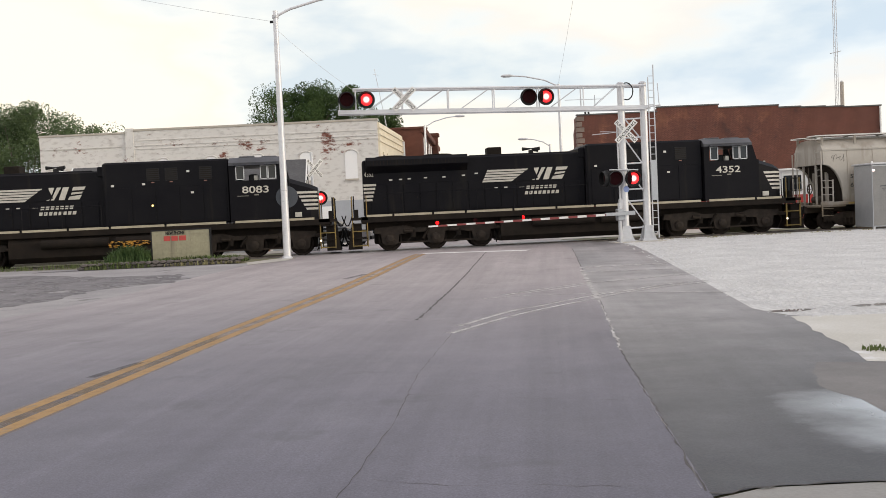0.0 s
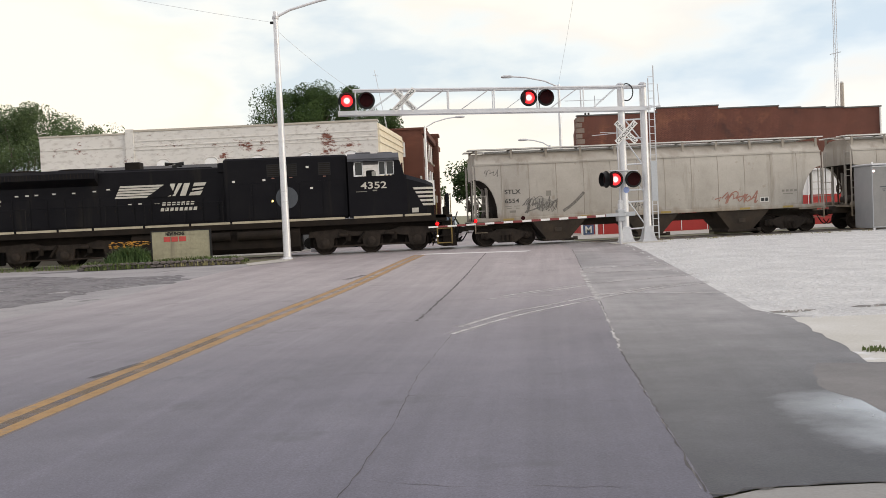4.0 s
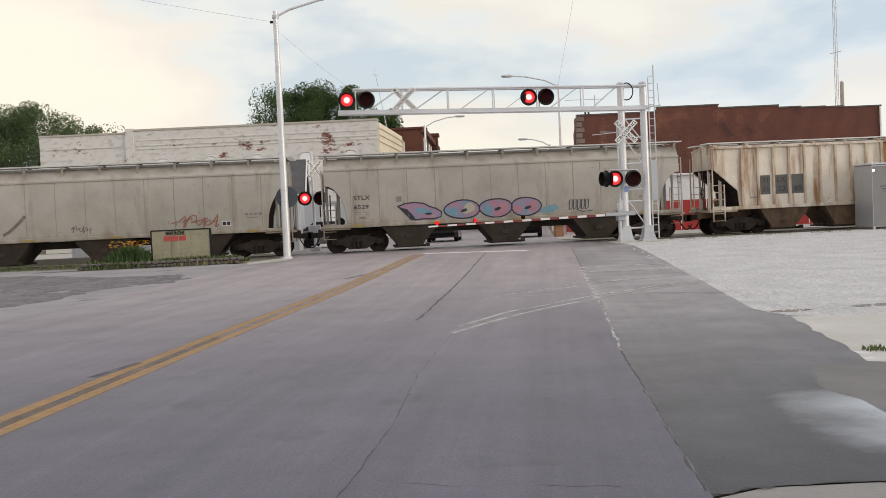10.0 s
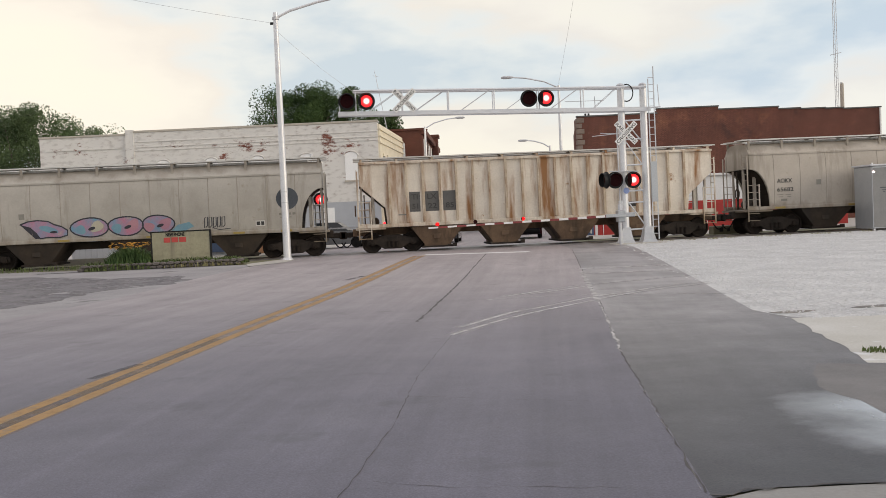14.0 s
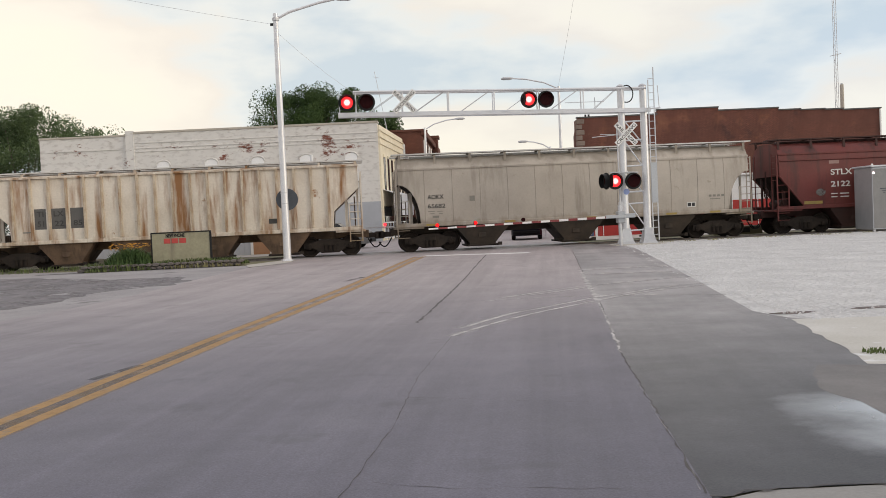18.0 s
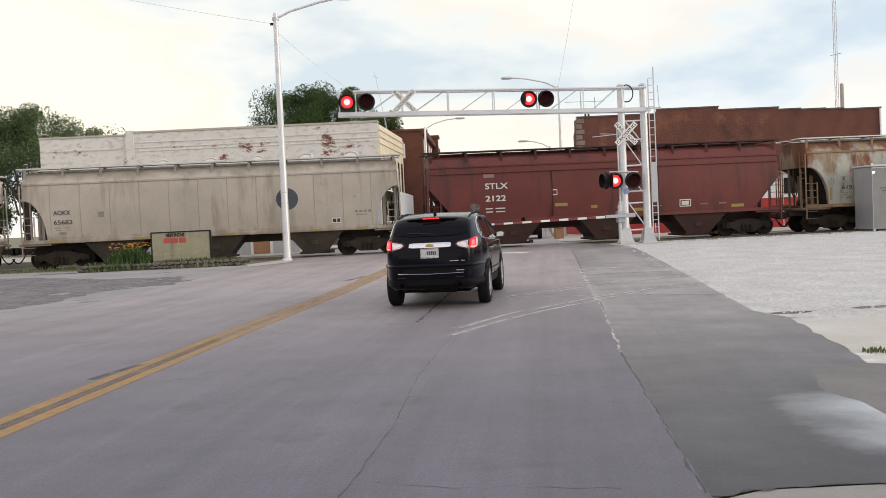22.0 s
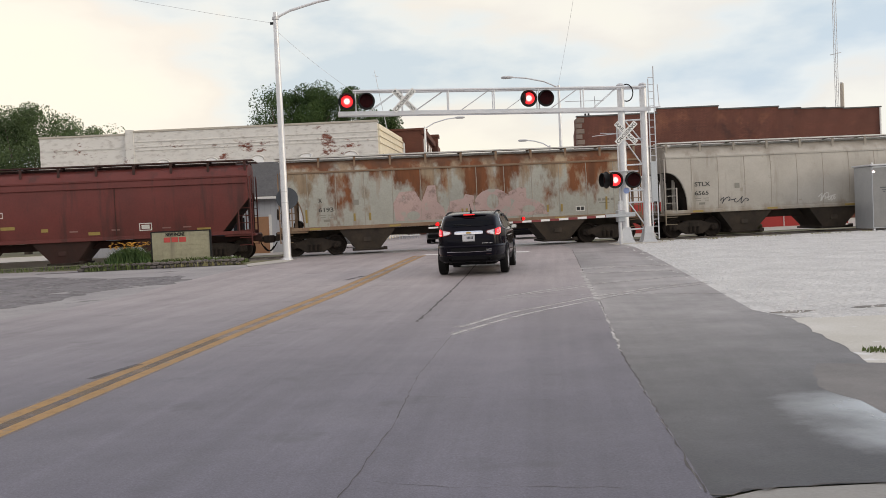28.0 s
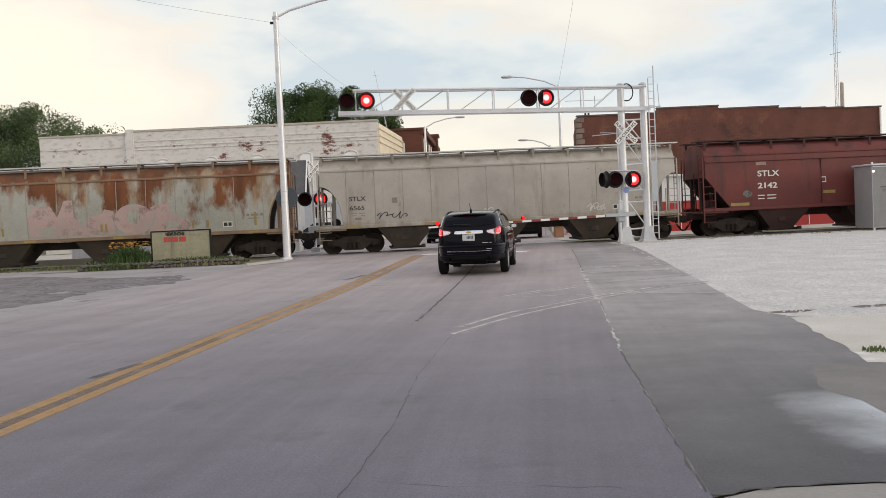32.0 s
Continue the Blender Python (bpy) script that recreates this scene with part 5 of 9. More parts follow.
        for k in range(5):
            part("end_rung", Shape().tube((q * 8.33, -1.4, 2.55 + 0.28 * k), (q * 8.33, -0.95, 2.55 + 0.28 * k), 0.015, n=6), rail_m, car)
        for y in (-0.95, 0.95):
            part("end_post", Shape().box(q * 8.33 - 0.02, q * 8.33 + 0.02, y - 0.02, y + 0.02, 1.1, 3.8), rail_m, car)
        hopper_truck(car, q * 6.80)
        coupler(car, q * 8.45, q)
    part("brake_wheel", Shape().turned([(0.24, -0.03), (0.27, 0.0), (0.24, 0.03), (0.21, 0.0), (0.24, -0.03)], (-8.44, -0.55, 1.95), "X", 18, caps=False).tube((-8.44, -0.79, 1.95), (-8.44, -0.31, 1.95), 0.02, n=6).tube((-8.44, -0.55, 1.7), (-8.44, -0.55, 2.2), 0.02, n=6), under_m, car)
    part("air_reservoir", Shape().tube((-7.55, -0.55, 1.42), (-7.55, 0.75, 1.42), 0.2, n=14), under_m, car)
    # running boards on the roof
    zrb = top + 0.13 if not post else top + 0.10
    rb = part("running_board", Shape().box(-8.45, 8.45, -0.98, -0.42, zrb - 0.02, zrb + 0.02), roof_m, car)
    part("running_board", Shape().box(-8.45, 8.45, 0.42, 0.98, zrb - 0.02, zrb + 0.02), roof_m, car)
    for k in range(11):
        x = -8.1 + 1.62 * k
        part("board_bracket", Shape().box(x - 0.05, x + 0.05, -1.28, -1.22, eave + 0.25 * (top - eave), zrb).box(x - 0.05, x + 0.05, -1.28, 1.28, zrb - 0.055, zrb - 0.02).box(x - 0.05, x + 0.05, 1.22, 1.28, eave + 0.25 * (top - eave), zrb), rail_m if not red else under_m, rb)
    for y in (-1.265, 1.265):
        part("edge_rail", Shape().box(-8.45, 8.45, y - 0.025, y + 0.025, zrb - 0.03, zrb + 0.02), roof_m, rb)
    hat = part("hatch_cover", Shape().box(-7.6, 7.6, -0.35, 0.35, top - 0.05, top + 0.10, 0.03), roof_m, car)
    return car


def side_y(z):
    return -(1.403 + 0.13 * math.sin(math.pi * (z - 1.1) / 2.9))


def mark(car, text, size, m, x, z, width, post=False, bold=0.004):
    y = -1.426 if post else side_y(z) - 0.006
    lettering("lettering", text, size, m, car, x, y, z, width=width, bold=bold, label="stencilled lettering")


def plate(car, name, x0, x1, z0, z1, m, lift=0.004, post=False, label=""):
    """A flat painted field on the car's side, following its curve."""
    n = 5
    s = Shape()
    for k in range(n):
        a, b = z0 + (z1 - z0) * k / n, z0 + (z1 - z0) * (k + 1) / n
        ya, yb = (-1.42 - lift, -1.42 - lift) if post else (side_y(a) - lift, side_y(b) - lift)
        s.quad((x0, ya, a), (x1, ya, a), (x1, yb, b), (x0, yb, b))
    return part(name, s, m, car, label)


def blob(car, name, outline, m, lift=0.006):
    """A painted shape on the side, given as (x, z) round a centre."""
    cx, cz = sum(p[0] for p in outline) / len(outline), sum(p[1] for p in outline) / len(outline)
    v = [(cx, side_y(cz) - lift, cz)] + [(x, side_y(z) - lift, z) for x, z in outline]
    n = len(outline)
    return part(name, Shape().add(v, [(0, i + 1, (i + 1) % n + 1) for i in range(n)]), m, car)


def stroke(car, name, pts, w, m, lift=0.009):
    """A sprayed line on the side."""
    s = Shape()
    lo, hi = [], []
    for i, (x, z) in enumerate(pts):
        a, b = pts[max(0, i - 1)], pts[min(len(pts) - 1, i + 1)]
        d = Vector((b[0] - a[0], b[1] - a[1]))
        d = d.normalized() if d.length else Vector((1, 0))
        for lst, k in ((lo, -0.5), (hi, 0.5)):
            px, pz = x - d.y * w * k, z + d.x * w * k
            lst.append((px, side_y(pz) - lift, pz))
    n = len(pts)
    s.add(lo + hi, [(i, i + 1, n + i + 1, n + i) for i in range(n - 1)])
    return part(name, s, m, car, "sprayed graffiti line")


def oval(cx, cz, a, b, n=20, turn=0.0, wob=0.0):
    out = []
    for i in range(n):
        t = 2 * math.pi * i / n
        k = 1 + wob * math.sin(3 * t + cx)
        x, z = a * k * math.cos(t), b * k * math.sin(t)
        out.append((cx + x * math.cos(turn) - z * math.sin(turn), cz + x * math.sin(turn) + z * math.cos(turn)))
    return out


def scrawl(car, x, z, w, h, n, m, rng, th=0.035):
    """A loose tag of loops."""
    pts, px = [], x
    for i in range(n * 8):
        t = i / 8
        pts.append((x + w * t / n + 0.35 * w / n * math.sin(2 * math.pi * t) + rng.gauss(0, 0.01), z + h / 2 * (math.sin(2 * math.pi * t * 1.0 + 0.6 * math.sin(t * 1.7)) * (0.6 + 0.4 * math.sin(t * 2.3)) + 0.2 * math.sin(t * 0.9))))
    stroke(car, "graffiti_tag", pts, th, m)


SEAM_M = mat("dirty_weld_line", (0.36, 0.33, 0.285), (0.27, 0.24, 0.205), scale=1.2, rough=0.8)
GREY_CAR = mat("weathered_grey_hopper_paint", (0.455, 0.43, 0.39), (0.35, 0.325, 0.29), scale=0.7, rough=0.68, fine=14.0, bump=0.06, streak=((0.25, 0.225, 0.185), 1.4, 0.55), spots=[((0.33, 0.30, 0.255), 2.3, 0.64)], spread=0.05, band=[((0.29, 0.26, 0.22), 3.85, 1.5, 1.3, 0.50), ((0.25, 0.205, 0.15), 1.45, -1.0, 1.8, 0.50)])
GREY_CAR_B = mat("weathered_warm_grey_hopper_paint", (0.475, 0.43, 0.375), (0.375, 0.335, 0.29), scale=0.6, rough=0.68, fine=14.0, bump=0.06, streak=((0.24, 0.21, 0.17), 1.1, 0.53), spots=[((0.32, 0.29, 0.24), 2.0, 0.64)], spread=0.05, band=[((0.29, 0.255, 0.21), 3.85, 1.5, 1.3, 0.50), ((0.24, 0.195, 0.145), 1.45, -1.0, 1.8, 0.50)])
CREAM_CAR = mat("rust_run_cream_paint", (0.72, 0.66, 0.57), (0.60, 0.53, 0.44), scale=0.9, rough=0.75, fine=12.0, bump=0.1, streak=((0.27, 0.13, 0.05), 1.9, 0.50), spots=[((0.30, 0.16, 0.07), 1.6, 0.66)], spread=0.08, band=[((0.30, 0.17, 0.08), 3.85, 0.5, 1.6, 0.56), ((0.34, 0.25, 0.16), 1.35, -0.7, 1.8, 0.52)])
CREAM_POST = mat("rusty_cream_posts", (0.60, 0.53, 0.43), (0.40, 0.30, 0.20), scale=1.6, rough=0.8, fine=12.0, bump=0.1, streak=((0.22, 0.11, 0.05), 2.6, 0.48))
RED_CAR = mat("oxide_red_hopper_paint", (0.150, 0.030, 0.025), (0.105, 0.024, 0.020), scale=0.6, rough=0.6, fine=14.0, bump=0.05, streak=((0.05, 0.019, 0.016), 1.3, 0.54))
RED_UNDER = mat("grimy_oxide_red", (0.06, 0.022, 0.018), (0.035, 0.018, 0.015), scale=1.2, rough=0.8)
RUST_CAR = mat("pale_grey_paint_with_rust_fields", (0.40, 0.40, 0.36), (0.32, 0.32, 0.285), scale=0.8, rough=0.75, fine=12.0, bump=0.1, streak=((0.24, 0.11, 0.04), 1.0, 0.57), spread=0.09, band=[((0.36, 0.27, 0.18), 2.6, 0.11, 0.9, 0.53), ((0.20, 0.068, 0.022), 2.75, 0.085, 0.75, 0.50), ((0.10, 0.045, 0.022), 3.85, 0.9, 1.2, 0.50)])
RUST_RAIL = mat("rust_stained_roof_edge", (0.26, 0.19, 0.13), (0.20, 0.12, 0.075), scale=1.2, rough=0.85, fine=14.0)
ROOF_RAIL = mat("grey_galvanised_board", (0.72, 0.715, 0.69), (0.52, 0.51, 0.49), scale=1.5, rough=0.6, metal=0.2)
# brown of the bays, darkened further for the shade under the cars
UNDER_GREY = mat("dusty_brown_shaded_underside", (0.062, 0.045, 0.032), (0.028, 0.022, 0.017), scale=1.6, rough=0.85, fine=14.0, streak=((0.035, 0.028, 0.023), 1.8, 0.53))
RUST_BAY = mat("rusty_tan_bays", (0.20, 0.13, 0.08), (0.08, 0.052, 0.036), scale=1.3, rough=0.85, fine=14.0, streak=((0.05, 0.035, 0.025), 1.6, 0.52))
TXT_DARK = mat("faded_dark_stencil", (0.045, 0.045, 0.045), (0.07, 0.068, 0.06), scale=4.0, rough=0.7)
TXT_WHITE = mat("white_stencil", (0.70, 0.69, 0.66), (0.6, 0.59, 0.56), scale=4.0, rough=0.7)
YELLOW_TAPE = mat("dirty_yellow_marker", (0.36, 0.26, 0.07), (0.28, 0.21, 0.07), scale=4.0, rough=0.7)
DATA_BLACK = mat("black_data_panel", (0.03, 0.03, 0.03), (0.05, 0.05, 0.05), scale=5.0, rough=0.7)
FAINT = mat("faint_grey_lettering", (0.22, 0.21, 0.185), (0.25, 0.24, 0.21), scale=4.0, rough=0.7)
SPRAY_BLACK = mat("black_spray_paint", (0.02, 0.022, 0.035), (0.05, 0.05, 0.06), scale=2.0, rough=0.6)
SPRAY_GREY = mat("thin_grey_spray_paint", (0.15, 0.145, 0.135), (0.21, 0.20, 0.185), scale=2.0, rough=0.7)
SPRAY_RED = mat("faded_red_spray_paint", (0.30, 0.13, 0.10), (0.34, 0.19, 0.15), scale=2.0, rough=0.7)
SPRAY_PINK = mat("pink_spray_paint", (0.46, 0.24, 0.28), (0.40, 0.20, 0.27), scale=1.3, rough=0.6)
SPRAY_BLUE = mat("pale_blue_spray_paint", (0.20, 0.38, 0.42), (0.16, 0.28, 0.40), scale=1.3, rough=0.6)
SPRAY_MIX = mat("blended_pink_and_blue_spray", (0.50, 0.19, 0.27), (0.13, 0.32, 0.45), scale=1.5, rough=0.6, spots=[((0.44, 0.40, 0.30), 1.9, 0.60)], spread=0.12)
SPRAY_CREAM = mat("cream_spray_paint", (0.50, 0.45, 0.34), (0.40, 0.42, 0.36), scale=1.3, rough=0.6)
SPRAY_PALE = mat("chalky_pink_spray_paint", (0.52, 0.38, 0.355), (0.45, 0.335, 0.315), scale=1.1, rough=0.8, spots=[((0.40, 0.39, 0.35), 1.6, 0.60)])
SPRAY_WHITE = mat("white_spray_paint", (0.68, 0.67, 0.64), (0.58, 0.57, 0.54), scale=2.0, rough=0.7)


thin_paint(SPRAY_PALE, 1.6, 0.22, 0.46, 0.92)
thin_paint(SPRAY_GREY, 5.0, 0.25, 0.60, 0.9)


def common_marks(car, owner, num, m, small, post=False, x=-6.9):
    mark(car, owner, 0.20, m, x, 2.38, 0.74 if len(owner) == 4 else 0.17, post)
    mark(car, num, 0.19, m, x, 1.97, 0.66 if len(num) == 4 else 0.8, post)
    for k, (a, b) in enumerate(((0.0, 0.3), (0.42, 0.68))):
        plate(car, "small_print", x + a, x + b, 1.80, 1.83, small, post=post)
        plate(car, "small_print", x + a + 0.08, x + b, 1.70, 1.73, small, post=post)
    plate(car, "small_print", x + 0.2, x + 0.5, 1.52, 1.62, small, post=post)
    dp = plate(car, "data_panel", 5.2, 5.62, 1.48, 1.72, TXT_WHITE, post=post, label="white-bordered data panel")
    plate(car, "data_field", 5.24, 5.40, 1.52, 1.68, DATA_BLACK, 0.008, post)
    plate(car, "data_field", 5.44, 5.58, 1.52, 1.68, DATA_BLACK, 0.008, post)
    for k in range(4):
        plate(car, "small_print", 6.25 + 0.2 * k, 6.38 + 0.2 * k, 1.92, 2.02, small, post=post)
    plate(car, "small_print", 6.3, 6.8, 1.80, 1.84, small, post=post)
    plate(car, "emblem", -4.98, -4.74, 2.22, 2.46, small, post=post)
    for x0 in (-7.0, -3.4, 0.4, 4.2, 6.3):
        part("reflector", Shape().box(x0, x0 + 0.5, -1.476, -1.471, 1.17, 1.26), YELLOW_TAPE, car, "dirty yellow reflector strip")


def grey_hopper(i, owner, num, label, m=GREY_CAR):
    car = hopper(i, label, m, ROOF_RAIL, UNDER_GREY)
    common_marks(car, owner, num, TXT_DARK, FAINT)
    return car


TAG = random.Random(3)
h1 = grey_hopper(2, "STLX", "6554", "weathered grey covered hopper car with graffiti tags")
for k in range(4):
    scrawl(h1, -6.1 + 0.08 * k, 1.82 + 0.03 * (k % 2), 1.8 - 0.12 * k, 0.85 - 0.1 * k, 3 + 2 * k, SPRAY_GREY, TAG, 0.035)
blob(h1, "graffiti_haze", oval(-5.1, 1.85, 0.42, 0.3, wob=0.15), mat("thin_grey_haze", (0.27, 0.26, 0.235), (0.33, 0.32, 0.29), scale=2.5, rough=0.7), 0.003)
stroke(h1, "graffiti_swoosh", [(-4.2 + 0.11 * k, 1.5 + 0.055 * k + 0.004 * k * k) for k in range(10)], 0.13, SPRAY_GREY)
stroke(h1, "graffiti_swoosh", [(-6.0 + 0.1 * k, 1.5 + 0.03 * k) for k in range(8)], 0.06, SPRAY_GREY)
scrawl(h1, -8.0 + 0.2, 3.35, 0.7, 0.36, 4, SPRAY_GREY, TAG, 0.03)
scrawl(h1, -1.3, 1.62, 0.9, 0.34, 6, SPRAY_GREY, TAG, 0.04)
scrawl(h1, 3.35, 1.74, 1.9, 0.62, 4, SPRAY_RED, TAG, 0.055)
scrawl(h1, 3.5, 1.70, 1.6, 0.45, 6, SPRAY_RED, TAG, 0.045)
stroke(h1, "graffiti_tail", [(3.0, 1.7), (3.3, 1.78), (3.2, 1.6)], 0.05, SPRAY_RED)
h2 = grey_hopper(3, "STLX", "6529", "weathered grey hopper car with pink and blue graffiti")
first = [(-4.95, 2.0), (-4.6, 2.12), (-4.2, 2.16), (-3.75, 2.1), (-3.5, 1.95), (-3.2, 1.85), (-2.95, 1.68), (-2.98, 1.46), (-3.3, 1.38), (-3.8, 1.4), (-4.15, 1.36), (-4.3, 1.6), (-4.5, 1.8)]
blob(h2, "graffiti_fill", first, SPRAY_MIX, 0.006)
blob(h2, "graffiti_fill", oval(-3.75, 1.74, 0.42, 0.13, turn=-0.3), SPRAY_BLUE, 0.008)
stroke(h2, "graffiti_outline", first + first[:2], 0.06, SPRAY_BLACK)
blob(h2, "graffiti_wedge", [(-4.95, 2.0), (-4.5, 1.86), (-4.22, 1.5), (-4.1, 1.36), (-4.35, 1.36)], SPRAY_BLACK, 0.007)
blob(h2, "graffiti_hole", oval(-3.55, 1.62, 0.16, 0.05), SPRAY_BLACK, 0.012)
for k, cx in enumerate((-2.0, -0.45, 0.95)):
    ring_ = oval(cx, 1.75, 0.82 - 0.06 * k, 0.42, wob=0.03)
    blob(h2, "graffiti_fill", ring_, SPRAY_MIX, 0.006)
    blob(h2, "graffiti_fill", oval(cx + 0.3, 1.78, 0.3, 0.22, wob=0.1, turn=0.6), SPRAY_PINK if k != 0 else SPRAY_CREAM, 0.008)
    blob(h2, "graffiti_fill", oval(cx - 0.4, 1.66, 0.22, 0.2, wob=0.1), SPRAY_BLUE if k != 2 else SPRAY_PINK, 0.009)
    stroke(h2, "graffiti_outline", ring_ + ring_[:2], 0.06, SPRAY_BLACK)
    blob(h2, "graffiti_hole", oval(cx + 0.08, 1.70, 0.16, 0.07, turn=0.3), SPRAY_BLACK, 0.012)
blob(h2, "graffiti_fill", [(1.5, 1.45), (2.1, 1.42), (2.5, 1.6), (2.3, 1.8), (1.8, 1.7)], SPRAY_BLUE, 0.007)
for k in range(5):
    stroke(h2, "graffiti_letter", [(2.95 + 0.19 * k, 1.5), (2.98 + 0.19 * k, 1.95), (3.1 + 0.19 * k, 1.98), (3.09 + 0.19 * k, 1.6), (3.0 + 0.19 * k, 1.52)], 0.035, SPRAY_BLACK)
stroke(h2, "graffiti_tail", [(3.3, 1.5), (3.6, 1.4), (4.1, 1.44)], 0.03, SPRAY_BLACK)
h3 = hopper(4, "rust-streaked cream covered hopper car with exterior side posts", CREAM_CAR, ROOF_RAIL, RUST_BAY, "post", post_m=CREAM_POST, rail_m=CREAM_CAR)
GREY_PATCH = mat("grey_repaint_patch", (0.13, 0.125, 0.12), (0.10, 0.098, 0.094), scale=3.0, rough=0.7)
for (x0, x1), (t1, t2) in zip(((-5.98, -5.49), (-5.26, -4.64), (-4.45, -3.86)), (("TI", "51"), ("LX", "22"), ("", "85"))):
    plate(h3, "repaint_patch", x0, x1, 1.80, 2.70, GREY_PATCH, 0.003, True, "dark grey repainted patch")
    if t1:
        lettering("lettering", t1, 0.24, TXT_DARK, h3, x0 + 0.1, -1.43, 2.36, width=x1 - x0 - 0.2, bold=0.006)
    lettering("lettering", t2, 0.24, TXT_DARK, h3, x0 + 0.12, -1.43, 1.93, width=x1 - x0 - 0.22, bold=0.006)
plate(h3, "data_panel", 4.15, 4.55, 1.6, 1.82, TXT_DARK, 0.004, True)
plate(h3, "small_print", -6.5, -6.1, 1.66, 1.72, FAINT, 0.004, True)
h4 = grey_hopper(5, "AOKX", "65682", "weathered warm grey covered hopper car with black stencilled numbers", GREY_CAR_B)


def red_hopper(i, num):
    car = hopper(i, "oxide red covered hopper car with white stencilled numbers", RED_CAR, RED_UNDER, RED_UNDER, "straight", ribs=False, rail_m=RED_CAR)
    mark(car, "STLX", 0.27, TXT_WHITE, -5.7, 2.70, 1.06, bold=0.008)
    mark(car, num, 0.26, TXT_WHITE, -5.7, 2.14, 0.95, bold=0.008)
    for a, b in ((0, 0.33), (0.45, 0.9)):
        plate(car, "small_print", -5.7 + a, -5.7 + b, 1.78, 1.83, TXT_WHITE)
        plate(car, "small_print", -5.68 + a, -5.7 + b, 1.63, 1.68, TXT_WHITE)
    plate(car, "notice", -5.75, -5.25, 3.22, 3.38, mat("faded_pale_notice", (0.32, 0.2, 0.18), rough=0.7))
    for p in ((-2.6, -2.36, 2.52, 2.56), (-2.6, -2.36, 2.30, 2.34), (-2.6, -2.57, 2.3, 2.56), (-2.39, -2.36, 2.3, 2.56)):
        plate(car, "emblem_border", *p, TXT_WHITE)
    for x0, w, z in ((-7.0, 0.9, 1.36), (-2.5, 0.6, 1.78), (1.2, 0.5, 1.4), (-0.8, 0.3, 1.62), (5.9, 0.6, 1.38)):
        plate(car, "yellow_patch", x0, x0 + w, z, z + 0.14, YELLOW_TAPE)
    for p in ((3.4, 3.95, 1.50, 1.54), (3.4, 3.95, 1.80, 1.84), (3.4, 3.44, 1.5, 1.84), (3.91, 3.95, 1.5, 1.84)):
        plate(car, "data_border", *p, TXT_WHITE)
    plate(car, "data_field", 3.5, 3.85, 1.58, 1.76, TXT_WHITE)
    for x0 in (0.4, 2.2, 4.4, 5.3):
        plate(car, "small_print", x0, x0 + 0.36, 1.56, 1.62, mat("faint_pale_print", (0.28, 0.16, 0.14), rough=0.7))
    blob(car, "paint_blot", oval(-6.2, 1.9, 0.24, 0.17), SPRAY_GREY)
    return car


h5 = red_hopper(6, "2122")
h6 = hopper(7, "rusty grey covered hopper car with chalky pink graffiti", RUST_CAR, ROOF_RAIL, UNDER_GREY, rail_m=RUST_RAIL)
common_marks(h6, "X", "6193", TXT_DARK, FAINT, x=-6.55)
for pts in ([(-3.1, 1.4), (-3.2, 2.2), (-2.9, 2.7), (-2.2, 2.75), (-2.25, 2.3), (-1.9, 1.9), (-1.6, 2.1), (-1.6, 2.95), (-1.25, 2.95), (-1.2, 2.2), (-0.9, 1.9), (-0.8, 1.4)],
            [(-0.9, 1.4), (-0.6, 2.2), (0.0, 2.3), (0.1, 2.5), (0.5, 2.4), (0.5, 1.4)], oval(1.35, 2.0, 0.85, 0.68), [(2.0, 1.4), (2.1, 2.5), (2.6, 2.7), (2.9, 2.65), (2.8, 2.2), (3.3, 2.1), (3.7, 1.85), (3.9, 1.42)]):
    blob(h6, "graffiti_fill", pts, SPRAY_PALE, 0.008)
blob(h6, "graffiti_hole", oval(1.35, 2.1, 0.28, 0.34), RUST_CAR, 0.011)
blob(h6, "graffiti_hole", oval(-2.3, 1.62, 0.3, 0.2), RUST_CAR, 0.011)
blob(h6, "graffiti_hole", oval(3.0, 1.7, 0.3, 0.16), RUST_CAR, 0.011)
for x0 in (-7.15, -5.0, -4.3, -0.1, 0.1, 3.85, 4.5, 6.6):
    plate(h6, "yellow_marker", x0, x0 + 0.09, 1.5, 1.5 + (0.6 if x0 in (-7.15, 6.6) else 0.34), YELLOW_TAPE, 0.013)
h7 = grey_hopper(8, "STLX", "6565", "weathered grey covered hopper car with small tags")
scrawl(h7, -5.7, 1.66, 1.5, 0.34, 5, SPRAY_BLACK, TAG, 0.035)
for x0 in (-0.9, 4.0):
    scrawl(h7, x0, 1.62, 0.95, 0.42, 3, SPRAY_WHITE, TAG, 0.045)
    scrawl(h7, x0 + 0.1, 1.55, 0.8, 0.25, 5, SPRAY_WHITE, TAG, 0.04)
h8 = red_hopper(9, "2142")


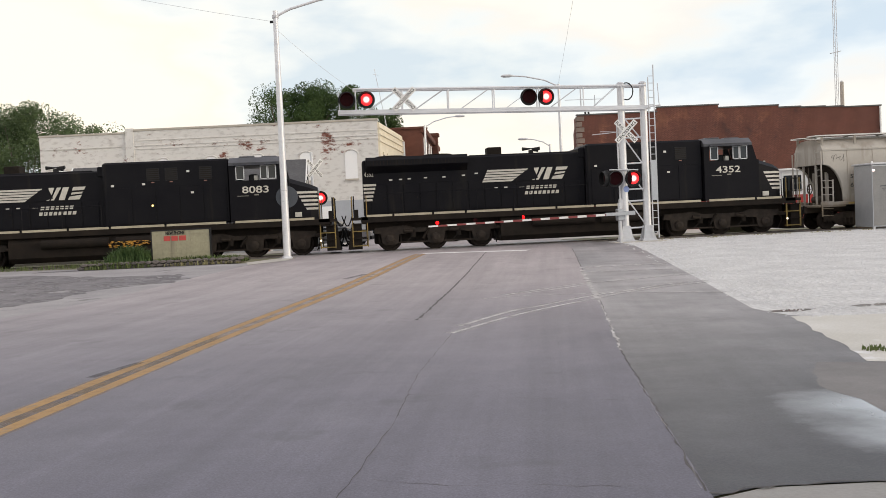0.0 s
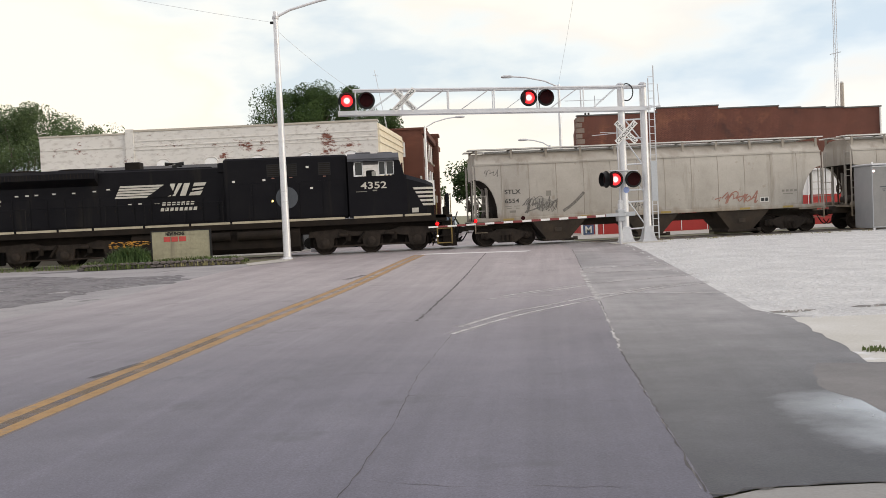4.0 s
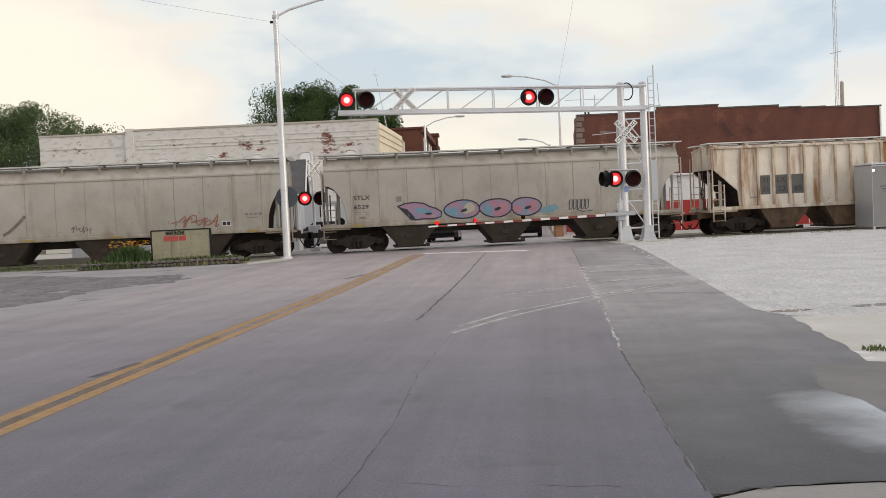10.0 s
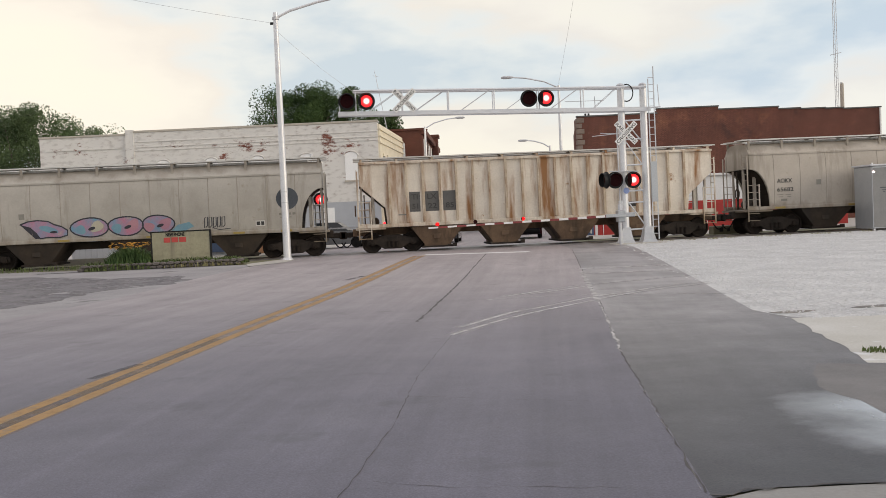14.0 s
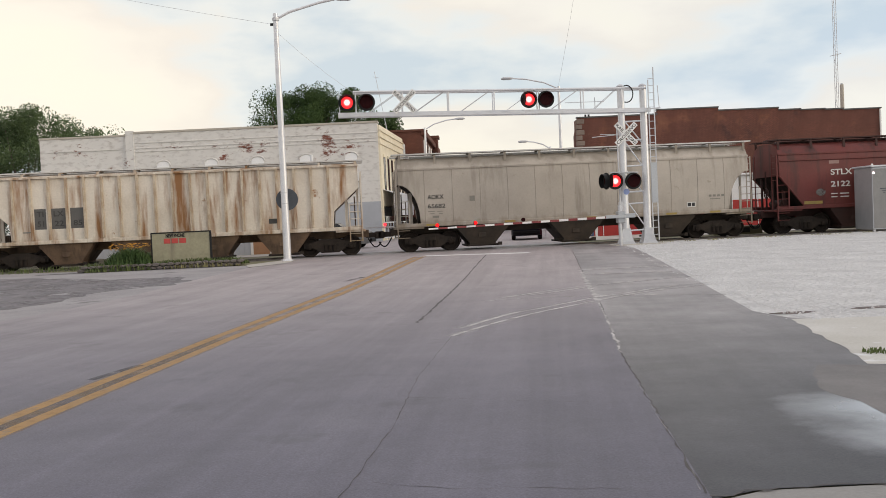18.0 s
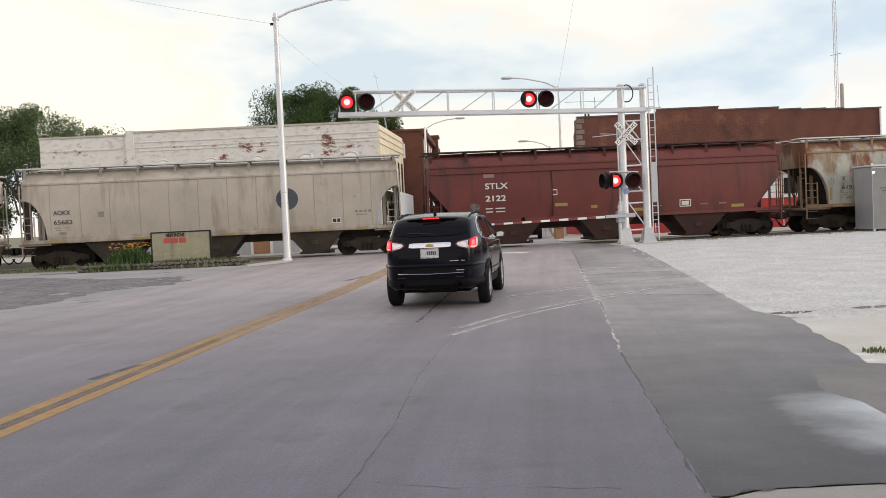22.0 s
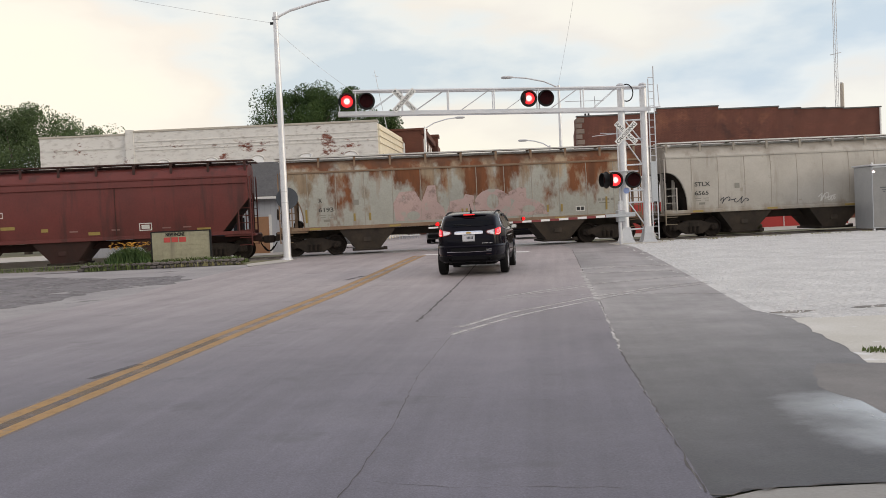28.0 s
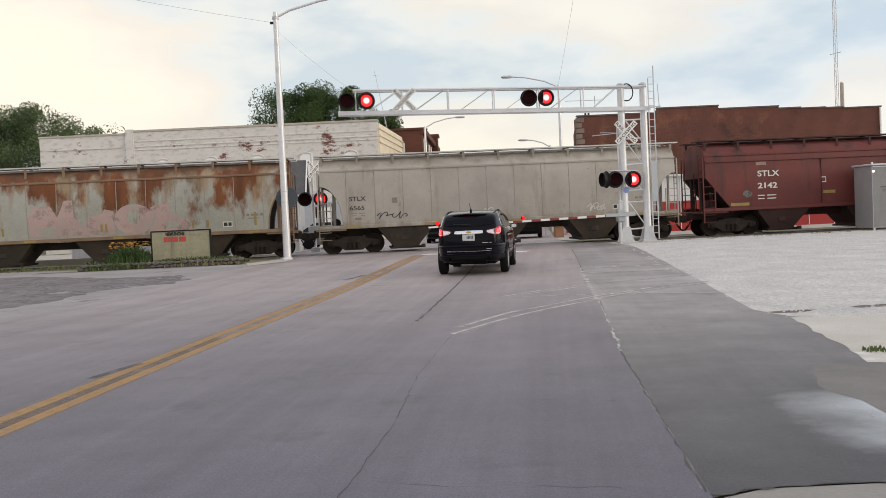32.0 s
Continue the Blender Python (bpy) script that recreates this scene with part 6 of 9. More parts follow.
def locomotive(i, number):
    car = thing("diesel_locomotive", (TRAIN[i], TRACK_Y, RAIL_Z), "black six-axle diesel locomotive with white markings", "locomotive", "locomotives")
    MOVES.append((car, ("train", TRAIN[i])))
    part("frame", Shape().box(-10.1, 10.3, -1.5, 1.5, 1.32, 1.60, 0.02), LOCO_GRIME, car)
    for k, (a, b) in enumerate(((-9.85, -8.7), (-8.6, -6.9), (-6.8, -5.4), (-5.3, -3.2), (-3.1, -1.2), (-1.1, 0.6), (0.7, 3.0), (3.1, 5.7), (6.1, 8.3), (8.4, 9.6))):
        part("sill_stripe", Shape().box(a, b, -1.508, -1.5, 1.58, 1.68), SILL_TAN, car, "dusty pale sill stripe")
    hood = part("long_hood", Shape().box(-9.95, 0.4, -0.95, 0.95, 1.6, 4.17, 0.06), LOCO, car)
    for k in range(13):
        x = -9.6 + 0.75 * k
        part("hood_door", Shape().box(x, x + 0.70, -0.975, -0.948, 1.75, 3.05 if x < -5 else 2.85, 0.008), LOCO, hood)
        part("door_latch", Shape().box(x + 0.6, x + 0.64, -0.99, -0.974, 2.35, 2.43), LOCO_GRIME, hood)
    w = Shape()
    w.loft([[(x, y * s, z) for y, z in ((-0.95, 3.55), (-1.5, 3.86), (-1.5, 4.12), (-1.38, 4.26), (1.38, 4.26), (1.5, 4.12), (1.5, 3.86), (0.95, 3.55))] for x, s in ((-9.78, 1), (-5.15, 1))])
    wing = part("radiator_wing", w, LOCO, car)
    gr = Shape()
    for k in range(28):
        x = -9.6 + 0.155 * k
        gr.box(x, x + 0.03, -1.508, -1.5, 3.88, 4.1)
    part("radiator_screen", gr, LOCO_GRIME, wing)
    for x in (-8.6, -6.4):
        part("roof_fan", Shape().turned([(0.7, 0), (0.7, 0.1), (0.62, 0.12), (0.05, 0.12)], (x, 0, 4.25), "Z", 24), LOCO_GRIME, car)
    part("exhaust_stack", Shape().box(-4.08, -3.42, -0.42, 0.42, 4.1, 4.58, 0.03), LOCO_GRIME, car)
    part("silencer", Shape().box(-5.0, -0.2, -0.6, 0.6, 4.14, 4.24, 0.03), LOCO, car)
    hn = part("air_horn", Shape().box(-2.05, -1.85, -0.1, 0.1, 4.15, 4.4), BLACK, car)
    for x, dx, z in ((-1.95, 0.42, 4.46), (-1.95, -0.42, 4.46), (-1.95, 0.34, 4.38)):
        part("horn_bell", Shape().tube((x, -0.05, z), (x + dx, -0.05, z), 0.03, 0.09, 10), BLACK, hn)
    inv = part("inverter_hood", Shape().box(0.38, 5.92, -1.28, 1.28, 1.62, 4.50, 0.08), LOCO, car)
    part("hood_step", Shape().box(0.1, 0.45, -1.0, 1.0, 3.9, 4.36, 0.04), LOCO, car)
    for x in (2.3, 3.1, 4.6):
        part("grille", Shape().box(x, x + 0.55, -1.292, -1.279, 3.62, 4.18), BLACK, inv, "black intake grille")
        for k in range(6):
            part("grille_slat", Shape().box(x + 0.02, x + 0.53, -1.30, -1.29, 3.66 + 0.09 * k, 3.69 + 0.09 * k), LOCO_GRIME, inv)
        part("orange_mark", Shape().box(x + 0.2, x + 0.33, -1.297, -1.279, 3.54, 3.575), SPRAY_RED, inv)
    for k in range(5):
        part("hood_door", Shape().box(0.6 + 1.04 * k, 1.6 + 1.04 * k, -1.298, -1.278, 1.75, 3.35, 0.008), LOCO, inv)
    for x, z in ((0.75, 3.42), (2.1, 3.45), (4.05, 3.95), (4.2, 3.0)):
        part("placard", Shape().box(x, x + 0.13, -1.306, -1.29, z, z + 0.09), TXT_WHITE, inv, "small white placard")
    for x, z in ((-8.75, 3.32), (-8.3, 3.33), (-7.9, 3.34), (-7.15, 3.36), (-6.3, 3.36), (-5.4, 3.4), (-4.8, 3.46), (-3.9, 2.75), (-3.45, 2.76)):
        part("placard", Shape().box(x, x + 0.15, -0.99, -0.976, z - 0.12, z - 0.06), TXT_WHITE, hood, "small white placard")
    # cab with open side window
    cab_poly = [(5.92, 1.62), (8.55, 1.62), (8.55, 3.46), (8.42, 3.55), (8.22, 4.40), (8.05, 4.50), (6.0, 4.52), (5.92, 4.46)]
    lower = [(5.92, 1.62), (8.55, 1.62), (8.55, 3.46), (5.92, 3.46)]
    cab = part("cab", Shape().prism(lower, -1.5, 1.5), LOCO, car)
    roof = Shape().loft([[(x, y, z) for y, z in ((-1.5, 4.14), (-1.5, 4.26), (-1.15, 4.50), (1.15, 4.50), (1.5, 4.26), (1.5, 4.14))] for x in (5.92, 8.24)])
    part("cab_roof", roof, LOCO_ROOF, car)
    part("air_conditioner", Shape().box(6.3, 7.0, -0.7, 0.7, 4.48, 4.60, 0.03), LOCO_ROOF, car)
    part("roof_box", Shape().box(7.3, 8.0, -0.6, 0.6, 4.48, 4.58, 0.03), LOCO_ROOF, car)
    for y0, y1 in ((-1.5, -1.42), (1.42, 1.5)):
        part("cab_pillar", Shape().box(5.92, 6.18, y0, y1, 3.46, 4.14), LOCO, car)
        part("cab_pillar", Shape().prism([(8.02, 3.46), (8.46, 3.46), (8.26, 4.14), (8.02, 4.14)], y0, y1), LOCO, car)
    part("rear_bulkhead", Shape().box(5.93, 6.0, -1.42, 1.42, 3.46, 4.14), LOCO, car)
    part("windscreen", Shape().add([(8.45, -1.40, 3.5), (8.45, 1.40, 3.5), (8.27, 1.40, 4.12), (8.27, -1.40, 4.12)], [(0, 1, 2, 3)]), CLEAR, car, "cab windscreen glass")
    part("windscreen_post", Shape().tube((8.46, 0, 3.48), (8.28, 0, 4.14), 0.05), LOCO, car)
    for x0, x1 in ((6.22, 6.60), (7.30, 7.62), (7.64, 8.0)):
        fr = part("window_frame", Shape().box(x0, x0 + 0.035, -1.515, -1.47, 3.50, 4.12).box(x1 - 0.035, x1, -1.515, -1.47, 3.50, 4.12).box(x0, x1, -1.515, -1.47, 3.50, 3.53).box(x0, x1, -1.515, -1.47, 4.09, 4.12), ALU, car)
        part("pane", Shape().box(x0 + 0.03, x1 - 0.03, -1.495, -1.485, 3.53, 4.09), DARK_GLASS, fr)
    part("sunshade", Shape().loft([[(6.2, -1.5, 4.22), (8.0, -1.5, 4.22)], [(6.15, -1.78, 4.12), (8.05, -1.78, 4.12)], [(6.15, -1.78, 4.10), (8.05, -1.78, 4.10)], [(6.2, -1.5, 4.19), (8.0, -1.5, 4.19)]], caps=False), LOCO_ROOF, car)
    part("cab_seat", Shape().box(6.75, 7.15, -1.1, -0.6, 3.3, 3.75, 0.05), BLACK, car)
    part("console", Shape().box(7.0, 7.18, -1.35, -1.1, 3.4, 3.68, 0.02), LOCO_WHITE, car, "pale console edge")
    # nose
    ns = Shape()
    ns.loft([[(8.5, y, z) for y, z in ((-1.38, 1.6), (-1.38, 3.3), (-1.1, 3.5), (1.1, 3.5), (1.38, 3.3), (1.38, 1.6))], [(9.45, y, z) for y, z in ((-1.2, 1.6), (-1.2, 3.02), (-0.95, 3.2), (0.95, 3.2), (1.2, 3.02), (1.2, 1.6))],
             [(9.78, y, z) for y, z in ((-0.95, 1.6), (-0.95, 2.9), (-0.75, 3.05), (0.75, 3.05), (0.95, 2.9), (0.95, 1.6))]])
    nose = part("nose", ns, LOCO, car)
    for k in range(5):
        z = 2.04 + 0.185 * k
        x0 = 9.28 - 0.1 * k
        part("nose_stripe", Shape().add([(x0, -1.385 + (x0 - 8.5) * 0.19, z), (9.44, -1.21, z), (9.77, -0.965, z), (9.77, -0.965, z + 0.1), (9.44, -1.21, z + 0.1), (x0 - 0.05, -1.385 + (x0 - 8.55) * 0.19, z + 0.1)], [(0, 1, 4, 5), (1, 2, 3, 4)]), LOCO_WHITE, nose, "white warning stripe")
        part("nose_stripe", Shape().box(9.78, 9.79, -0.7, 0.7, z, z + 0.1), LOCO_WHITE, nose, "white warning stripe")
    for y in (-0.25, 0.25):
        part("headlight", Shape().tube((9.7, y, 2.95), (9.82, y, 2.95), 0.11), ALU, nose)
    part("nose_placard", Shape().box(8.75, 9.05, -1.37, -1.33, 1.74, 1.95), LOCO_WHITE, nose)
    part("bell", Shape().tube((9.3, -0.4, 3.2), (9.3, -0.4, 3.42), 0.05), LOCO_WHITE, nose)
    for k in range(5):
        z = 2.3 + 0.17 * k
        part("rear_stripe", Shape().box(-9.93, -9.55 + 0.05 * k, -0.99, -0.949, z, z + 0.1), LOCO_WHITE, hood, "white warning stripe")
    lettering("rear_number", number, 0.22, LOCO_WHITE, hood, -9.88, -0.972, 3.42, width=0.42)
    lettering("cab_number", number, 0.31, LOCO_WHITE, cab, 6.47, -1.508, 2.90, width=1.17, bold=0.006)
    part("cab_print", Shape().box(6.25, 6.75, -1.506, -1.5, 2.76, 2.79).box(7.0, 7.2, -1.506, -1.5, 2.78, 2.84), FAINT, cab)
    # side emblem: slanted stripes, a dark wedge and two plain white blocks; lettering as plain bars
    for k in range(5):
        z = 2.94 + 0.118 * k
        part("emblem_stripe", Shape().prism([(-4.46 + 0.055 * k, z), (-2.75 + 0.10 * k, z), (-2.70 + 0.10 * k, z + 0.085), (-4.42 + 0.055 * k, z + 0.085)], -0.984, -0.976), LOCO_WHITE, hood, "slanted white stripe")
    part("emblem_wedge", Shape().prism([(-3.1, 2.93), (-2.35, 3.45), (-2.0, 3.4), (-1.85, 3.05), (-2.2, 2.95)], -0.988, -0.985), LOCO, hood)
    for poly in ([(-2.22, 2.96), (-2.02, 2.96), (-1.86, 3.30), (-1.78, 3.52), (-2.02, 3.52), (-2.0, 3.3)], [(-1.95, 2.96), (-1.82, 2.96), (-1.48, 3.52), (-1.66, 3.52)], [(-1.62, 2.96), (-1.36, 2.96), (-1.14, 3.52), (-1.40, 3.52)],
                 [(-1.22, 2.96), (-0.72, 2.96), (-0.60, 3.16), (-1.14, 3.10)], [(-1.08, 3.18), (-0.60, 3.22), (-0.55, 3.30), (-1.03, 3.28)], [(-1.02, 3.36), (-0.50, 3.38), (-0.42, 3.52), (-0.96, 3.52)]):
        part("emblem_block", Shape().prism(poly, -0.984, -0.976), LOCO_WHITE, hood, "plain white emblem shape")
    for z, x0, ws in ((2.55, -2.42, (0.2, 0.2, 0.2, 0.18, 0.2, 0.18, 0.2)), (2.30, -2.50, (0.19, 0.2, 0.19, 0.19, 0.2, 0.18, 0.19, 0.2))):
        x = x0
        for wd in ws:
            part("name_bar", Shape().prism([(x, z), (x + wd - 0.05, z), (x + wd - 0.02, z + 0.15), (x + 0.03, z + 0.15)], -0.984, -0.976), LOCO_WHITE, hood, "white bar of lettering")
            x += wd + 0.015
    part("name_dash", Shape().box(-2.75, -2.52, -0.984, -0.976, 2.62, 2.66), LOCO_WHITE, hood)
    part("amber_lamp", Shape().turned([(0.01, -0.05), (0.035, -0.045), (0.045, 0.0)], (2.5, -1.30, 2.53), n=12), glow("amber_lamp_glow", (1.0, 0.75, 0.25), 2.5), inv, "tiny glowing amber lamp")
    part("step_lamp", Shape().turned([(0.01, -0.05), (0.035, -0.045), (0.045, 0.0)], (9.85, -1.5, 0.62), n=12), glow("step_lamp_glow", (1.0, 0.85, 0.65), 2.0), car, "tiny glowing step lamp")
    # steps, rails, tank, trucks
    for q in (-1, 1):
        x0 = 9.8 if q > 0 else -10.55
        part("end_platform", Shape().box(x0, x0 + 0.75, -1.5, 1.5, 1.45, 1.58), LOCO_GRIME, car)
        for sgn in (-1, 1):
            sw = Shape()
            for xx in (x0 + 0.02, x0 + 0.68):
                sw.box(xx, xx + 0.05, sgn * 1.46 - 0.03, sgn * 1.46 + 0.03, 0.25, 1.58)
            st = part("stepwell", sw, STEP_YELLOW, car, "faded yellow step frame")
            for k in range(4):
                part("step", Shape().box(x0 + 0.05, x0 + 0.7, min(sgn * 1.2, sgn * 1.5), max(sgn * 1.2, sgn * 1.5), 0.28 + 0.33 * k, 0.32 + 0.33 * k), STEP_YELLOW if k % 2 == 0 else LOCO_GRIME, st)
            for xx in (x0 + 0.05, x0 + 0.7):
                part("grab_rail", Shape().tube((xx, sgn * 1.46, 1.55), (xx, sgn * 1.46, 2.55), 0.022, n=6), STEP_YELLOW, car, "yellow grab rail")
            er = Shape().path([(x0 + (0.72 if q > 0 else 0.03), sgn * 1.4, 2.5), (x0 + (0.72 if q > 0 else 0.03), sgn * 0.5, 2.5), (x0 + (0.72 if q > 0 else 0.03), sgn * 0.5, 1.55)], 0.022, 6)
            part("end_rail", er, LOCO_GRIME, car)
        part("plow" if q > 0 else "pilot", Shape().prism([(q * 10.1, 0.14), (q * 10.75, 0.14), (q * 10.55, 1.3), (q * 10.1, 1.3)], -1.35, 1.35), LOCO_GRIME, car)
        coupler(car, q * 10.4, q)
        xe = q * 10.42
        for y in (-1.05, -0.2):
            part("end_hoop", Shape().path([(xe, y - 0.22, 1.55), (xe, y - 0.22, 2.55), (xe, y + 0.22, 2.55), (xe, y + 0.22, 1.55)], 0.03, 6), LOCO, car, "black end handrail hoop")
        for k, (y, drop, reach_) in enumerate(((-1.15, 0.75, 0.42), (-0.95, 0.9, 0.5), (-0.75, 0.62, 0.38), (-0.55, 0.85, 0.46), (-0.4, 0.7, 0.5))):
            part("hose", Shape().path([(q * (10.45 + reach_ * (i / 6)), y + 0.04 * math.sin(i * 1.3 + k), 1.35 - drop * math.sin(math.pi * i / 6 * 0.92) - 0.05 * k) for i in range(7)], 0.032, 6), RUBBER, car, "hanging black air hose")
        part("cable_box", Shape().box(min(xe, xe - q * 0.2), max(xe, xe - q * 0.2), -0.95, -0.35, 1.55, 1.95, 0.03), LOCO_GRIME, car)
        part("jumper_cable", Shape().path([(q * (10.5 + 0.1 * k), 0.4, 1.7 - 0.5 * math.sin(math.pi * k / 5)) for k in range(6)], 0.03, 6), RUBBER, car)
    for sgn in (-1, 1):
        hr = Shape()
        hr.path([(-9.9, sgn * 1.44, 2.62), (0.3, sgn * 1.44, 2.62)], 0.018, 6)
        part("handrail", hr, LOCO, car)
        for k in range(7):
            part("stanchion", Shape().tube((-9.9 + 1.7 * k, sgn * 1.44, 1.6), (-9.9 + 1.7 * k, sgn * 1.44, 2.62), 0.018, n=6), LOCO, car)
    part("fuel_tank", Shape().loft([[(x, y, z) for y, z in ((-1.1, 0.22), (-1.42, 0.45), (-1.42, 1.1), (-1.3, 1.3), (1.3, 1.3), (1.42, 1.1), (1.42, 0.45), (1.1, 0.22))] for x in (-3.75, 3.65)]), LOCO_GRIME, car)
    for a, b in ((-2.3, 0.6), (0.9, 3.2)):
        part("air_reservoir", Shape().tube((a, -1.5, 1.02), (b, -1.5, 1.02), 0.2, n=16), LOCO_GRIME, car)
    part("underframe", Shape().box(-9.9, 9.9, -0.85, 0.85, 0.95, 1.34, 0.02), LOCO_GRIME, car)
    for c in (-6.72, 6.85):
        tr = part("truck", Shape().box(c - 2.8, c + 2.8, -0.55, 0.55, 0.32, 1.05, 0.03), LOCO_GRIME, car, "three-axle locomotive truck")
        for q in (-1, 1):
            y0, y1 = sorted((q * 0.92, q * 1.08))
            beam = Shape().prism([(c - 2.85, 0.80), (c - 2.8, 1.06), (c - 1.4, 1.14), (c - 0.9, 1.0), (c + 0.9, 1.0), (c + 1.4, 1.14), (c + 2.8, 1.06), (c + 2.85, 0.80), (c + 1.5, 0.74), (c + 1.05, 0.80), (c - 1.05, 0.80), (c - 1.5, 0.74)], y0, y1)
            part("side_frame", beam, TRUCK, tr, bevel=0.015)
            for d in (-2.1, 0, 2.1):
                part("pedestal", Shape().prism([(c + d - 0.44, 0.82), (c + d - 0.36, 0.34), (c + d - 0.22, 0.27), (c + d + 0.22, 0.27), (c + d + 0.36, 0.34), (c + d + 0.44, 0.82)], y0 + 0.01, y1 - 0.01), TRUCK, tr, bevel=0.012)
            for a, b in ((-1.75, -0.35), (0.35, 1.75)):
                part("tie_bar", Shape().box(c + a, c + b, y0 + 0.04, y1 - 0.04, 0.32, 0.39, 0.008), TRUCK, tr)
                part("brake_lever", Shape().tube((c + (a + b) / 2 - 0.25, q * 1.0, 0.42), (c + (a + b) / 2 + 0.18, q * 1.0, 0.84), 0.04, n=7), LOCO_GRIME, tr)
            part("damper", Shape().tube((c - 0.62, q * 1.12, 0.5), (c - 0.30, q * 1.12, 0.98), 0.055, n=9), LOCO_GRIME, tr)
            part("sand_pipe", Shape().path([(c + 2.75, q * 1.02, 1.1), (c + 2.95, q * 1.02, 0.6), (c + 2.8, q * 0.9, 0.18)], 0.025, 6), LOCO_GRIME, tr)
            for d in (-2.1, 0, 2.1):
                part("axle_box", Shape().turned([(0.2, q * 1.06), (0.2, q * 1.16), (0.1, q * 1.2)], (c + d, 0, 0.54), n=14), TRUCK, tr)
                part("brake_cylinder", Shape().tube((c + d + 0.65, q * 1.1, 0.88), (c + d + 1.05, q * 1.1, 0.86), 0.09), TRUCK, tr)
            for d in (-1.05, 1.05):
                part("coil_spring", Shape().turned([(0.12, 0), (0.12, 0.3)], (c + d, q * 1.02, 0.58), "Z", 10), LOCO_GRIME, tr)
        for d in (-2.1, 0, 2.1):
            wheelset(tr, c + d, 0.533)
    return car


locomotive(0, "8083")
locomotive(1, "4352")


# ---- the dark sport utility car ----
CAR_PAINT = mat("black_metallic_car_paint", (0.0045, 0.0042, 0.0085), (0.0055, 0.005, 0.0095), scale=3.0, rough=0.10, fine=60.0, bump=0.0, spread=0.02, shine=0.09, coat=0.07)
CLADDING = mat("grey_plastic_cladding", (0.0075, 0.0073, 0.0088), (0.006, 0.006, 0.007), scale=4.0, rough=0.5, fine=60.0, shine=0.09)
CAR_TRIM = mat("dark_grey_plastic_trim", (0.007, 0.007, 0.008), (0.005, 0.005, 0.006), scale=4.0, rough=0.55, fine=60.0, shine=0.12)
CHROME = mat("bright_chrome", (0.74, 0.76, 0.80), (0.70, 0.72, 0.77), scale=1.0, rough=0.13, metal=1.0, bump=0.0)
RIM = mat("silver_alloy", (0.58, 0.58, 0.59), (0.45, 0.45, 0.47), scale=3.0, rough=0.24, metal=0.8, bump=0.0)
TINT = glass_mat("dark_tinted_glass", (0.003, 0.0035, 0.005), 0.03, shine=0.5)
TINT_FRONT = glass_mat("green_side_glass", (0.03, 0.042, 0.038), 0.04, shine=0.3)
REAR_GLASS = glass_mat("dark_rear_glass", (0.003, 0.0035, 0.006), 0.04, shine=0.16)
TAIL_RED = glow("lit_tail_lamp", (1.0, 0.02, 0.035), 1.0)
TAIL_CORE = glow("brake_lamp_core", (1.0, 0.26, 0.24), 2.0)
REFLECTOR = mat("dull_red_reflector", (0.035, 0.006, 0.008), (0.028, 0.005, 0.006), scale=8.0, rough=0.4, bump=0.0)
TAIL_INNER = glow("pink_lit_reflector", (1.0, 0.16, 0.19), 1.1)
TAIL_DARK = mat("red_lamp_glass", (0.085, 0.008, 0.010), (0.06, 0.006, 0.008), scale=8.0, rough=0.15, bump=0.0)
TAIL_CLEAR = mat("clear_lamp_glass", (0.86, 0.80, 0.84), (0.42, 0.36, 0.40), scale=13.0, rough=0.2, metal=0.5, bump=0.0)


def suv_station(y):
    """Bottom, top and half width of the body at y metres before the rear axle."""
    keys = [(-1.14, 0.48, 0.98, 0.57), (-1.12, 0.42, 1.10, 0.66), (-1.05, 0.38, 1.22, 0.74), (-0.95, 0.36, 1.36, 0.795), (-0.83, 0.35, 1.54, 0.84), (-0.72, 0.35, 1.635, 0.872), (-0.55, 0.35, 1.67, 0.91), (-0.2, 0.33, 1.715, 0.96), (0.4, 0.32, 1.752, 0.965),
            (1.1, 0.31, 1.755, 0.965), (1.6, 0.31, 1.73, 0.965), (1.95, 0.31, 1.65, 0.965), (2.3, 0.31, 1.50, 0.965), (2.62, 0.31, 1.32, 0.965), (2.85, 0.31, 1.205, 0.962), (3.1, 0.31, 1.15, 0.955), (3.4, 0.31, 1.08, 0.93), (3.65, 0.32, 1.01, 0.87), (3.85, 0.34, 0.93, 0.76), (3.96, 0.42, 0.83, 0.62)]
    for a, b in zip(keys, keys[1:]):
        if y <= b[0]:
            f = max(0.0, (y - a[0]) / (b[0] - a[0]))
            return [a[k] + (b[k] - a[k]) * f for k in (1, 2, 3)]
    return list(keys[-1][1:])


def suv_half(y, z):
    """Half width of the body at y and z."""
    lo, top, w = suv_station(y)
    if z <= 1.14:
        return w * (0.93 + 0.07 * smoothstep(lo, 0.62, z)) - 0.012 * smoothstep(0.9, 1.14, z)
    return w - 0.012 - (z - 1.14) * 0.38


def suv_ring(y):
    lo, top, w = suv_station(y)
    belt = min(1.14, top - 0.05)
    zs = [lo, lo + 0.06, lo + (belt - lo) * 0.35, lo + (belt - lo) * 0.62, lo + (belt - lo) * 0.85, belt]
    zs += [belt + (top - 0.07 - belt) * k for k in (0.33, 0.67, 1.0)] if top > 1.2 else [belt + (top - 0.03 - belt) * k for k in (0.33, 0.67, 1.0)]
    half = [(suv_half(y, z), z) for z in zs]
    half[0] = (half[0][0] - 0.06, zs[0])
    e = half[-1][0]
    half += [(e - 0.06, top - 0.02), (e * 0.72, top - 0.003), (e * 0.36, top + 0.008)]
    return [(x, y, z) for x, z in half] + [(0, y, top + 0.012)] + [(-x, y, z) for x, z in half[::-1]] + [(0, y, lo)]


